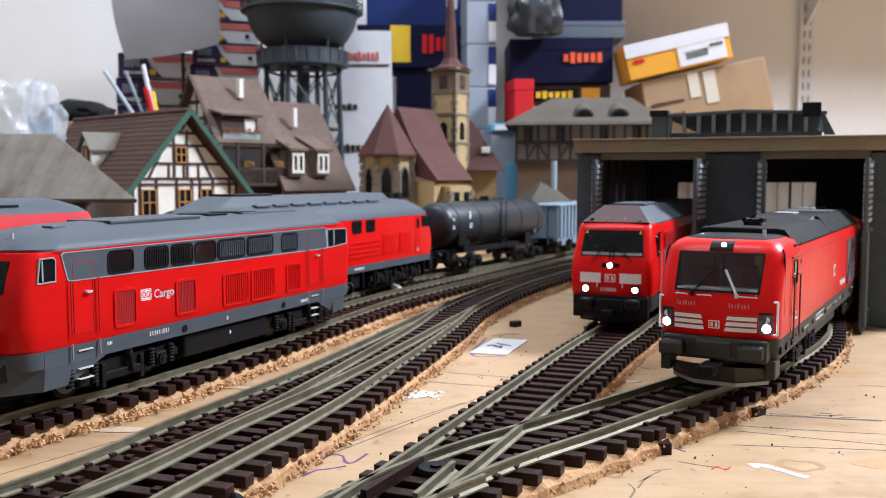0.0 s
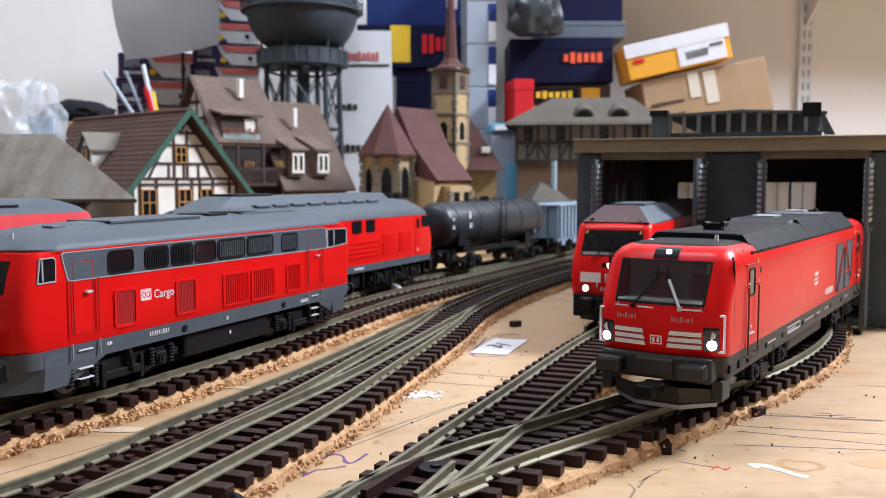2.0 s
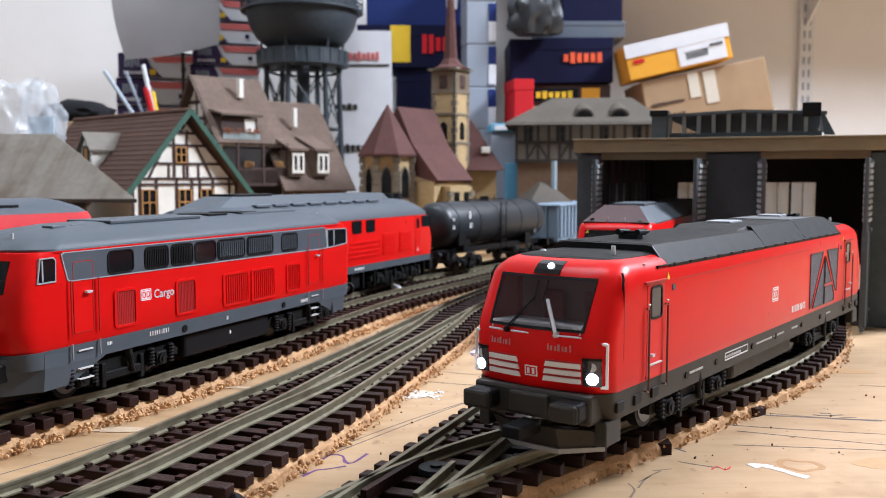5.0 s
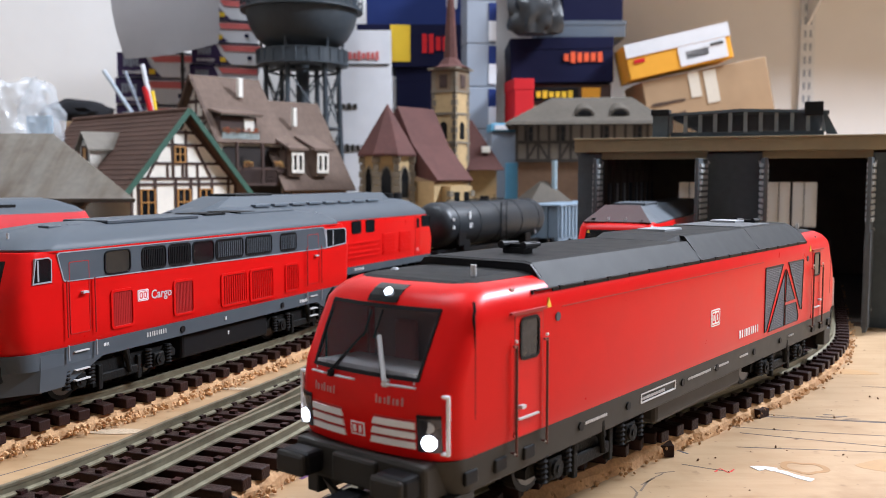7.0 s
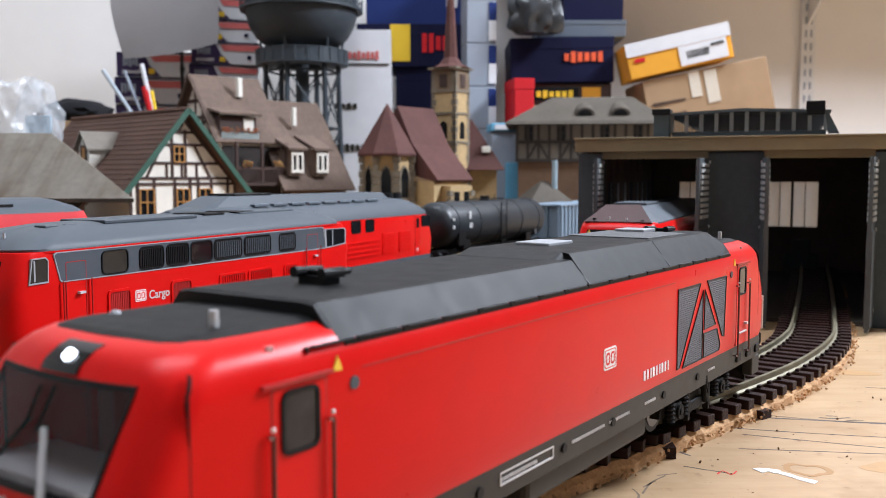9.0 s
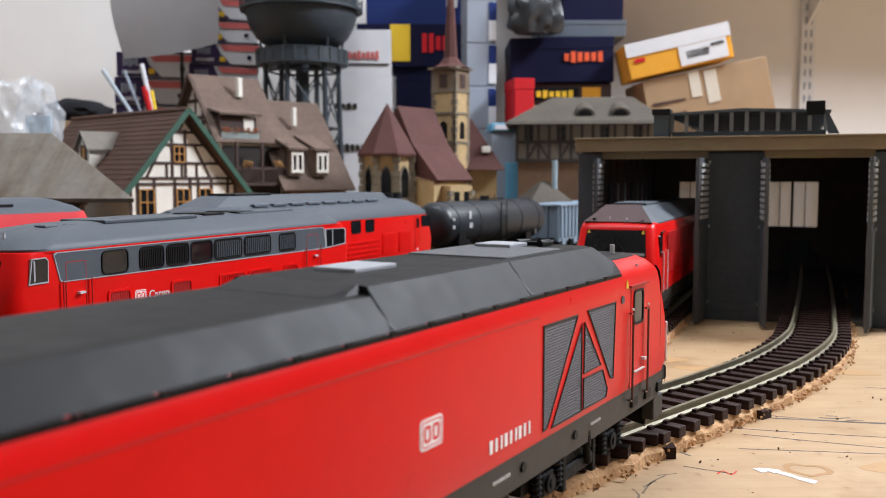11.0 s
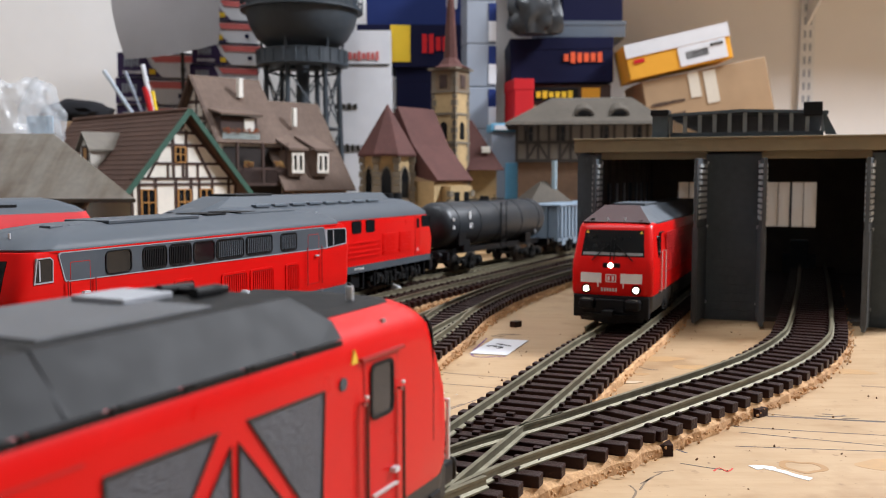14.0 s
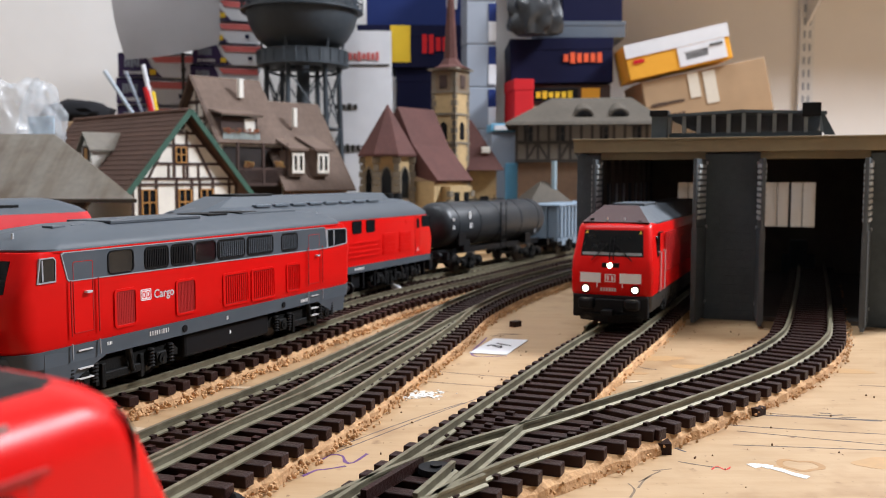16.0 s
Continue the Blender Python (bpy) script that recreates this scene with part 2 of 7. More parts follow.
def track(name, pts, label, spacing=6.6, rails=(-8.25, 8.25), skip=None, join=None):
    th = thing(name, at(0, 0), label, "track", "model railway tracks")
    c = spline(pts)
    for d in rails:
        rail(offset(c, d), th)
    cork_bed(c, 13.9, th)
    s = spline(pts, spacing)
    for p, t in zip(s, tangents(s)):
        if skip and skip(p):
            continue
        reach = 0.0
        if join:
            near = min(join, key=lambda v: abs((v - p).dot(t)) + (0 if (v - p).length < 40 else 100))
            reach = (near - p).dot(Vector((t.y, -t.x, 0)))
            if abs(reach) > 26 or abs((near - p).dot(t)) > 3:
                reach = 0.0
        if reach:
            long = Matrix.Translation(Vector((reach / 2, 0, 0)) * MM) @ Matrix.Diagonal((1 + abs(reach) / 29.2, 1, 1, 1))
            SLEEPERS.append((th, Matrix.Translation(p * MM) @ Matrix.Rotation(math.atan2(t.y, t.x) - math.pi / 2, 4, "Z") @ long))
            continue
        SLEEPERS.append((th, Matrix.Translation(p * MM) @ Matrix.Rotation(math.atan2(t.y, t.x) - math.pi / 2, 4, "Z")))
    return th


TA = [(-60, 60), (-22, 145), (-9.7, 172.3), (20, 243), (54.7, 326.8), (82.4, 388.9), (180, 620)]
TB = [(-80, 60), (-35, 135), (2, 190), (33, 222), (60, 250), (87, 278), (113, 308), (138, 345), (157.5, 385), (213, 518), (272, 665)]
TC = [(-150, 148), (-121, 232), (-104, 262), (-93.5, 284), (-71, 340), (-51, 400), (-25, 470), (30, 580), (120, 760)]
TE = [(-86, 100), (-62, 175), (-40, 238), (-23, 300), (-5, 370), (11, 440), (45, 530), (110, 660)]
TD = [(-130, 105), (-80.5, 172), (-60, 225), (-39, 280), (-20, 340), (-5, 390), (11, 440)]
TR = [(-190, 160), (-120, 320), (-56, 474), (-35.5, 533), (-1.5, 588), (40, 655), (121, 805), (200, 950)]
CA, CB, CE, CD = (spline(q, 1.5) for q in (TA, TB, TE, TD))
beside = lambda curve, r: (lambda p: min((v - p).length for v in curve) < r)
track("railway_track", TA, "nickel silver rails on brown sleepers and cork, leading into the shed", join=CB)
near_turnout = [ob for ob in scene.objects if ob.name == "railway_track"][0]
for a, b in (((-5.4, 170.6), (2.3, 190.8)), ((-1.5, 170.6), (8.6, 182.2)), ((66, 384), (58, 366)), ((20.5, 222), (31.0, 232))):
    rail(spline([a, ((a[0] + b[0]) / 2, (a[1] + b[1]) / 2), b], 2.0), near_turnout)
for a, b in (((-15.6, 173), (-4.8, 195)),):
    p, q = Vector((*a, 0)), Vector((*b, 0))
    n = Vector(((q - p).y, -(q - p).x, 0)).normalized() * .7
    part("check_rail", L([[v - n + Vector((0, 0, 6.2)), v + n + Vector((0, 0, 6.2)), v + n + Vector((0, 0, 8.8)), v - n + Vector((0, 0, 8.8))] for v in (p, q)]), SLEEPER, near_turnout, "brown plastic check rail")
track("railway_track", TB, "curved rails on brown sleepers and cork", skip=beside(CA, 25))
track("railway_track", TC, "rails on brown sleepers and cork under a red locomotive")
track("railway_track", TE, "rails on brown sleepers of a turnout", join=CD)
track("railway_track", TD, "rails on brown sleepers diverging at a turnout", skip=beside(CE, 24))
track("railway_track", TR, "rear rails on brown sleepers and cork")




# ---- locomotives ----
def lerp_table(rows, z, k):
    if z <= rows[0][0]:
        return rows[0][k]
    for a, b in zip(rows[:-1], rows[1:]):
        if z <= b[0]:
            return a[k] + (b[k] - a[k]) * (z - a[0]) / (b[0] - a[0])
    return rows[-1][k]


def outline(w, yf, r, bulge, n=5):
    """Plan outline of a locomotive body at one height: bowed ends, rounded corners."""
    pts = []
    for e in (1, -1):
        q = []
        for i in range(n + 1):
            a = radians(90 * i / n)
            q.append((w - r + r * math.cos(a), yf - bulge - r + r * math.sin(a)))
        for i in range(1, 8):
            x = (w - r) * (1 - i / 4)
            q.append((x, yf - bulge * (x / (w - r)) ** 2))
        for i in range(n + 1):
            a = radians(90 + 90 * i / n)
            q.append((-w + r + r * math.cos(a), yf - bulge - r + r * math.sin(a)))
        pts += [(e * x, e * y) for x, y in q]
    return pts


def shell(levels):
    """levels: height, half width, end y, corner radius, bow."""
    return L([[(x, y, z) for x, y in outline(w, yf, r, b)] for z, w, yf, r, b in levels])


def front_y(levels, x, z):
    w, yf, r, b = (lerp_table(levels, z, k) for k in (1, 2, 3, 4))
    ax = abs(x)
    if ax <= w - r:
        return yf - b * (x / (w - r)) ** 2
    d = min(ax - (w - r), r * 0.98)
    return yf - b - r + math.sqrt(r * r - d * d)


def front_patch(levels, z0, z1, left, right, lift=0.15, depth=0.5, nx=8, nz=5):
    """A skin that follows the nose between two edges; left and right are (x at z0, x at z1)."""
    bm = bmesh.new()
    grid = []
    for lay in (lift, lift - depth):
        g = []
        for j in range(nz + 1):
            t = j / nz
            z = z0 + (z1 - z0) * t
            a, c = left[0] + (left[1] - left[0]) * t, right[0] + (right[1] - right[0]) * t
            g.append([bm.verts.new((a + (c - a) * i / nx, front_y(levels, a + (c - a) * i / nx, z) + lay, z)) for i in range(nx + 1)])
        grid.append(g)
    for g in grid:
        for j in range(nz):
            for i in range(nx):
                bm.faces.new((g[j][i], g[j][i + 1], g[j + 1][i + 1], g[j + 1][i]))
    a, c = grid
    edge = [(0, i) for i in range(nx)] + [(j, nx) for j in range(nz)] + [(nz, i) for i in range(nx, 0, -1)] + [(j, 0) for j in range(nz, 0, -1)]
    for p, q in zip(edge, edge[1:] + edge[:1]):
        bm.faces.new((a[p[0]][p[1]], a[q[0]][q[1]], c[q[0]][q[1]], c[p[0]][p[1]]))
    return bm


TURN = Matrix.Rotation(math.pi, 4, "Z")
FLIP = {1: Matrix.Identity(4), -1: TURN}


def turned(bm, e):
    if e < 0:
        bmesh.ops.transform(bm, matrix=TURN, verts=bm.verts)
    return bm


def side(poly, x0, s, lift=0.15, depth=0.6):
    """A plate on a body side at half width x0; s is the side, poly in (y, z)."""
    return PR(poly, "x", s * (x0 - depth), s * (x0 + lift))


def rim(outer, inner, x0, s, lift=0.3, depth=0.5):
    return frame_ring(bmesh.new(), outer, inner, "x", s * (x0 - depth), s * (x0 + lift))


def rr(y0, y1, z0, z1, r=0.8):
    return round_rect(min(y0, y1), max(y0, y1), z0, z1, r)


def bars(parent, x0, s, y, z, w, h, n, material=None, name="lettering"):
    """Small writing that cannot be told apart: short strokes in a row."""
    bm = bmesh.new()
    for i in range(n):
        y0 = y - w / 2 + i * w / n
        k = 0.34 + 0.22 * ((i * 7 + int(abs(y))) % 3) / 2
        prism(bm, [(y0, z - h / 2), (y0 + w / n * k, z - h / 2), (y0 + w / n * k, z + h / 2), (y0, z + h / 2)], "x", s * (x0 - 0.3), s * (x0 + 0.12))
    return part(name, bm, material or WHITE, parent)


def badge(parent, x0, s, y, z, h):
    """A white-framed rectangle with two white strokes."""
    w = h * 1.35
    p = part("badge", side(rr(y - w / 2, y + w / 2, z - h / 2, z + h / 2, h * .15), x0, s, 0.10), WHITE, parent)
    part("badge_line", rim(rr(y - w * .44, y + w * .44, z - h * .42, z + h * .42, h * .12), rr(y - w * .41, y + w * .41, z - h * .38, z + h * .38, h * .1), x0, s, 0.14), RED, p)
    for k in (-1, 1):
        yc = y + k * w * 0.19
        part("badge_stroke", rim(rr(yc - h * .2, yc + h * .2, z - h * .28, z + h * .28, h * .12), rr(yc - h * .1, yc + h * .1, z - h * .18, z + h * .18, h * .05), x0, s, 0.14), RED, p)


def front_badge(parent, levels, e, z, h):
    w = h * 1.35
    p = part("badge", turned(front_patch(levels, z - h / 2, z + h / 2, (-w / 2, -w / 2), (w / 2, w / 2), 0.12), e), WHITE, parent)
    part("badge_field", turned(front_patch(levels, z - h * .38, z + h * .38, (-w * .41, -w * .41), (w * .41, w * .41), 0.16), e), RED, p)
    for k in (-1, 1):
        part("badge_stroke", turned(front_patch(levels, z - h * .27, z + h * .27, (k * w * .2 - h * .14,) * 2, (k * w * .2 + h * .14,) * 2, 0.2), e), WHITE, p)


def wheel(parent, y, r=5.7):
    ob = part("wheelset", C((-9.6, y, r), (-7.0, y, r), r, n=24), BLACK, parent)
    bm = bmesh.new()
    for s in (-1, 1):
        cyl(bm, (s * 7.0, y, r), (s * 9.4, y, r), r * 0.99, n=24)
        cyl(bm, (s * 9.4, y, r), (s * 9.8, y, r), r * 0.78, n=20)
    cyl(bm, (-8, y, r), (8, y, r), 1.2, n=10)
    me = ob.data
    part("tyre", bm, STEEL, ob)
    return ob


SPRING = mat("dull_black_spring", (0.012, 0.011, 0.011), .8, spec=.12)
STEEL = mat("dark_steel_wheel", (0.10, 0.095, 0.09), 0.35, metal=0.9, var=0.2)


BOGIE = mat("dull_dark_bogie_plastic", (0.007, 0.0068, 0.0065), .6, spec=.14, var=.3, scale=700, bump=.3)


def bogie(parent, yc, wheels, half, w=14.6, springs=True, name="bogie"):
    """Side frames with a dropped middle, axle boxes, coil springs, dampers and brake gear."""
    bm = bmesh.new()
    for s in (-1, 1):
        x0, x1 = sorted((s * (w - 2.4), s * w))
        prism(bm, [(yc - half, 7.2), (yc - half + 3, 9.4), (yc + half - 3, 9.4), (yc + half, 7.2), (yc + half, 5.4), (yc + half * .55, 5.4), (yc + half * .4, 4.2), (yc - half * .4, 4.2), (yc - half * .55, 5.4), (yc - half, 5.4)], "x", x0, x1)
        box(bm, *sorted((s * w, s * (w + .9))), yc - half * .3, yc + half * .3, 3.4, 6.0, .4)
    ob = part(name, bm, BOGIE, parent, "dark bogie frame")
    for y in wheels:
        wheel(ob, yc + y)
    for s in (-1, 1):
        for y in wheels:
            bm = bmesh.new()
            box(bm, *sorted((s * w, s * (w + 1.4))), yc + y - 2.4, yc + y + 2.4, 3.6, 8.0, 0.5)
            cyl(bm, (s * (w + 1), yc + y, 5.8), (s * (w + 2.0), yc + y, 5.8), 1.8, n=14)
            cyl(bm, (s * (w + 2.0), yc + y, 5.8), (s * (w + 2.3), yc + y, 5.8), .8, n=10)
            part("axle_box", bm, BOGIE, ob)
            k = -1 if y > 0 else 1
            bm = B(*sorted((s * (w - .6), s * (w + 1.0))), *sorted((yc + y + k * 7.4, yc + y + k * 9.0)), 1.6, 8.6, .3)
            box(bm, *sorted((s * (w - 1), s * (w + .2))), *sorted((yc + y + k * 5.8, yc + y + k * 7.4)), 2.4, 4.6, .2)
            part("brake_shoe", bm, BOGIE, ob)
        bm = bmesh.new()
        cyl(bm, (s * (w + 1.2), yc - 3.4, 4.4), (s * (w + 1.2), yc - 1.6, 11.4), .75, n=10)
        cyl(bm, (s * (w + 1.2), yc - 2.5, 8), (s * (w + 1.2), yc - 1.6, 11.4), 1.1, n=10)
        part("damper", bm, BOGIE, ob)
        if springs:
            for y in wheels:
                for k in (-4.4, 4.4):
                    c = (s * (w + 0.9), yc + y + k)
                    part("spring", L([[(c[0] + r * math.cos(a * .7), c[1] + r * math.sin(a * .7), 4.2 + j * .5) for a in range(9)] for j, r in enumerate((1.3, .85) * 6)]), SPRING, ob)
    return ob


def handrail(parent, x0, s, y, z0, z1, material=None, off=0.9):
    bm = bmesh.new()
    cyl(bm, (s * (x0 + off), y, z0), (s * (x0 + off), y, z1), 0.28, n=8)
    for z in (z0 + 0.3, z1 - 0.3):
        cyl(bm, (s * (x0 - 0.2), y, z), (s * (x0 + off), y, z), 0.25, n=6)
    return part("handrail", bm, material or SILVER, parent, "bright metal handrail")


def side_window(parent, x0, s, y0, y1, z0, z1, rimmat=None, glass=None, r=0.9, name="side_window"):
    g = part(name, side(rr(y0, y1, z0, z1, r), x0, s, 0.08), glass or GLASS, parent)
    a, b = min(y0, y1), max(y0, y1)
    part("window_frame", rim(rr(a - .35, b + .35, z0 - .35, z1 + .35, r + .3), rr(a, b, z0, z1, r), x0, s, 0.28), rimmat or BLACK, g)
    return g


LOUVRE = MATS.get("louvre") or mat("grey_louvre_mesh", (0.05, 0.05, 0.06), 0.5, var=0.15, scale=900, bump=0.5, bscale=2500)
ROOF_PLATE = mat("mid_grey_roof_mesh", (0.075, 0.078, 0.084), 0.5, var=0.3, scale=900, bump=0.4, bscale=3000)
PRINT = mat("dull_white_print", (.52, .50, .49), .6)
FADED_PRINT = mat("faded_pink_print", (.50, .22, .21), .6)
LIGHT_GREY = mat("light_grey_roof_plate", (0.30, 0.31, 0.33), 0.5, var=0.12, scale=600, bump=0.2)
# dark cab glass; the paler streaks are reflections put into its colour
INTERIOR = mat("cab_glass_painted_reflections", (0.040, 0.036, 0.037), 0.06, spec=0.3, col2=(0.005, 0.005, 0.006), scale=260)


def louvre_panel(parent, poly, x0, s, pitch=0.5):
    """A dark intake with horizontal slats cut to its outline (y, z)."""
    p = part("louvre_panel", side(poly, x0, s, 0.02), LOUVRE, parent, "dark grey louvred air intake")
    bm = bmesh.new()
    zs = [q[1] for q in poly]
    z = min(zs) + 0.3
    while z < max(zs) - 0.2:
        hits = []
        for a, b in zip(poly, poly[1:] + poly[:1]):
            if (a[1] - z) * (b[1] - z) < 0:
                hits.append(a[0] + (b[0] - a[0]) * (z - a[1]) / (b[1] - a[1]))
        if len(hits) == 2 and abs(hits[0] - hits[1]) > 0.8:
            y0, y1 = sorted(hits)
            vs = [(s * (x0 + 0.02), z - 0.2), (s * (x0 + 0.12), z - 0.05), (s * (x0 + 0.02), z + 0.14)]
            loft(bm, [[(u, y0 + 0.25, v) for u, v in vs], [(u, y1 - 0.25, v) for u, v in vs]])
        z += pitch
    part("slats", bm, LOUVRE, p)
    cx, cz = sum(q[0] for q in poly) / len(poly), sum(q[1] for q in poly) / len(poly)
    inner = poly
    outer = [(cx + (q[0] - cx) * 1.04, cz + (q[1] - cz) * 1.03) for q in poly]
    part("intake_rim", rim(outer, inner, x0, s, 0.22), FRAME_GREY, p)


VLEV = [(15.2, 17.0, 109.5, 5.5, 1.2), (17, 17.3, 110.5, 5.5, 1.2), (22, 17.3, 110.9, 5.5, 1.2), (25.5, 17.3, 110.7, 5.5, 1.2), (28.3, 17.3, 110.2, 5.5, 1.2), (31, 17.3, 108.9, 5.5, 1.2),
        (35, 17.3, 106.9, 5.5, 1.2), (37.0, 17.25, 105.8, 5.5, 1.2), (39.1, 17.0, 104.8, 5.3, 1.2), (40.6, 16.3, 103.9, 6.0, 1.2), (41.8, 15.2, 102.3, 5.6, 1.2), (42.7, 13.4, 99.8, 4.6, .6), (43.2, 11.4, 95.6, 4.0, .4)]
CLEAR = mat("tinted_clear_glazing", (0.02, 0.02, 0.022), 0.05, spec=0.55, var=0.05)
CLEAR.node_tree.nodes["Principled BSDF"].inputs["Alpha"].default_value = 0.22
HEADLAMP = mat("smoked_headlamp_reflector", (0.16, 0.16, 0.20), 0.18, metal=0.7, col2=(0.03, 0.03, 0.04), scale=420)
CAB_GREY = mat("pale_grey_cab_plastic", (0.55, 0.54, 0.56), 0.5, var=.1)
CAB_DARK = mat("dark_brown_cab_lining", (0.34, 0.19, 0.18), 0.7, var=.3, scale=120)
CAB_BEIGE = mat("beige_cab_panel", (0.75, 0.58, 0.40), 0.6, var=.1)
RAIL_BROWN = mat("brown_metal_handrail", (0.10, 0.035, 0.03), 0.4, metal=0.3, var=.15)


def glazed_shell(levels, z0, z1):
    """The body skin with the windscreen openings left out at both ends."""
    n = len(outline(1, 1, .3, .1))
    bm = bmesh.new()
    vs = [[bm.verts.new((x, y, z)) for x, y in outline(w, yf, r, b)] for z, w, yf, r, b in levels]
    for k, (a, b) in enumerate(zip(vs[:-1], vs[1:])):
        for i in range(n):
            if z0 <= levels[k][0] < z1 and 5 <= i % (n // 2) < 13:
                continue
            bm.faces.new((a[i], a[(i + 1) % n], b[(i + 1) % n], b[i]))
    bm.faces.new(vs[0][::-1])
    bm.faces.new(vs[-1])
    return bm


def cab_interior(th, e):
    """What shows through the windscreen: rear wall, desk, seats and a beige panel."""
    part("cab_back_wall", turned(B(-16, 16, 88, 89, 15.5, 41.5), e), CAB_DARK, th, "dark brown cab rear wall")
    part("cab_floor", turned(B(-16, 16, 89, 105, 15.6, 16.6), e), CAB_DARK, th)
    part("driver_desk", turned(L([[(-11.6, 98, 26.6), (11.6, 98, 26.6), (11.2, 109.3, 27.6), (-11.2, 109.3, 27.6)], [(-11.6, 98, 28.6), (11.6, 98, 28.6), (11.2, 108.9, 29.2), (-11.2, 108.9, 29.2)]]), e), CAB_GREY, th, "pale grey driver's desk")
    part("cab_panel", turned(B(-10.5, -6.5, 89, 89.8, 31.5, 37.5), e), CAB_BEIGE, th, "beige panel on the cab rear wall")
    for x in (5.5, -5.5):
        bm = B(x - 2.6, x + 2.6, 91, 92.4, 22, 34.5, .6)
        box(bm, x - 2.8, x + 2.8, 91, 96, 21, 22.8, .5)
        part("cab_seat", turned(bm, e), mat("dull_red_cab_seat", (.30, .07, .07), .7, var=.2), th, "dull red cab seat")


def moving_loco():
    th = thing("diesel_locomotive", at(133.9, 350.9, RAIL_Z, 149.3), "bright red modern diesel locomotive model with dark roof, lit headlamps", "locomotive")
    lev = VLEV
    body = part("body", glazed_shell(lev, 28.3, 39.1), RED, th, smooth=True)
    # lower frame
    low = [(8.6, 15.8, 105.5, 3, 1), (9.2, 16.6, 107, 4, 1.2), (13.8, 17.0, 109.4, 5, .8), (15.25, 17.0, 109.8, 5.5, .8)]
    fr = part("frame", shell(low), FRAME_GREY, th, "umber grey underframe with small white print", smooth=True)
    # roof: raised hatch with sloped flanks
    def ring(y, top, wt, wb=16.3, zb=40.6):
        return [(-wb, y, zb), (-wt - 0.8, y, top - 0.25), (-wt + 1.0, y, top), (wt - 1.0, y, top), (wt + 0.8, y, top - 0.25), (wb, y, zb), (wb - 2, y, zb - 1.5), (-wb + 2, y, zb - 1.5)]
    for a, b, top, wt in ((77.2, 7.0, 45.2, 11.8), (6.7, -34.3, 46.4, 11.0), (-34.6, -77.2, 46.4, 11.0)):
        rs = [ring(a, top, wt)]
        rs += [ring(b + 5, top, wt), ring(b, 43.0, 14.0)] if b < -70 else [ring(b, top, wt)]
        part("roof_hatch", L(rs), ROOF_DARK, th, "dark grey roof hatch with sloped flanks")
    # unlit hatch front: its shade is put in as a black cap
    part("hatch_front", L([ring(77.25, 45.15, 11.8, 16.2, 40.6), ring(77.9, 44.9, 11.9, 15.9, 40.6)]), BLACK, th, "front face of the roof hatch, its shade painted black")
    part("roof_step", L([[(-9.6, 13.0, 45.24), (9.6, 13.0, 45.24), (11.4, 13.0, 44.4), (-11.4, 13.0, 44.4)], [(-10.4, 6.75, 46.42), (10.4, 6.75, 46.42), (11.6, 6.75, 44.4), (-11.6, 6.75, 44.4)]]), BLACK, th, "black sloped step between roof hatches")
    for a in (6.85, -34.45):
        part("roof_seam", L([ring(a - .3, 45.1 if a > 0 else 46.1, 11.4 if a > 0 else 10.9, 16.4, 40.75), ring(a + .3, 45.1 if a > 0 else 46.1, 11.4 if a > 0 else 10.9, 16.4, 40.75)]), BLACK, th)
    for s in (-1, 1):
        bm = bmesh.new()
        box(bm, min(s * 15.6, s * 16.75), max(s * 15.6, s * 16.75), -76.5, 76.5, 39.9, 40.5)
        y = -75.5
        while y < 75:
            box(bm, min(s * 16.2, s * 17.0), max(s * 16.2, s * 16.75), y, y + 7.6, 40.45, 40.7, 0.1)
            box(bm, min(s * 16.4, s * 16.9), max(s * 16.4, s * 16.7), y + 8.2, y + 8.6, 40.0, 40.75)
            y += 9.4
        part("gutter_vents", bm, BLACK, th, "black row of roof edge vents")
    part("cab_roof_panel", L([[(-w, y, 41.6 - d), (w, y, 41.6 - d), (w, y, 42.80 - d), (w - 2.2, y, 43.34 - d), (0, y + k, 43.5 - d), (2.2 - w, y, 43.34 - d), (-w, y, 42.80 - d)] for y, w, d, k in ((77, 13.2, -.05, 0), (90, 13.1, -.05, 0), (95.0, 12.9, 0, .2), (97.4, 12.3, .22, .5), (98.6, 11.6, .60, .6))]), ROOF_DARK, th)
    part("cab_roof_panel", turned(L([[(-w, y, 41.6 - d), (w, y, 41.6 - d), (w, y, 42.80 - d), (w - 2.2, y, 43.34 - d), (0, y + k, 43.5 - d), (2.2 - w, y, 43.34 - d), (-w, y, 42.80 - d)] for y, w, d, k in ((77, 13.2, -.05, 0), (90, 13.1, -.05, 0), (95.0, 12.9, 0, .2), (97.4, 12.3, .22, .5), (98.6, 11.6, .60, .6))]), -1), ROOF_DARK, th)
    # roof fittings
    part("exhaust_plate", B(-1.5, 6.5, -15.5, -4.5, 46.2, 47.0, 0.2), LIGHT_GREY, th, "light grey raised roof plate")
    part("mesh_plate", B(-10.2, 10.2, -60, -36.5, 46.2, 46.65, 0.1), ROOF_PLATE, th, "light grey mesh roof plate")
    part("exhaust_plate", B(-1, 7, -64, -56, 46.4, 47.3, 0.2), LIGHT_GREY, th)
    for y in (63, -68):
        bm = bmesh.new()
        box(bm, -2.6, 2.6, y - 1.6, y + 1.6, 45.0, 46.4)
        box(bm, -3.8, -2.6, y - 1.6, y + 1.6, 46.2, 47.7, 0.2)
        box(bm, -2.7, 3.4, y - .8, y + .8, 46.3, 47.2, 0.2)
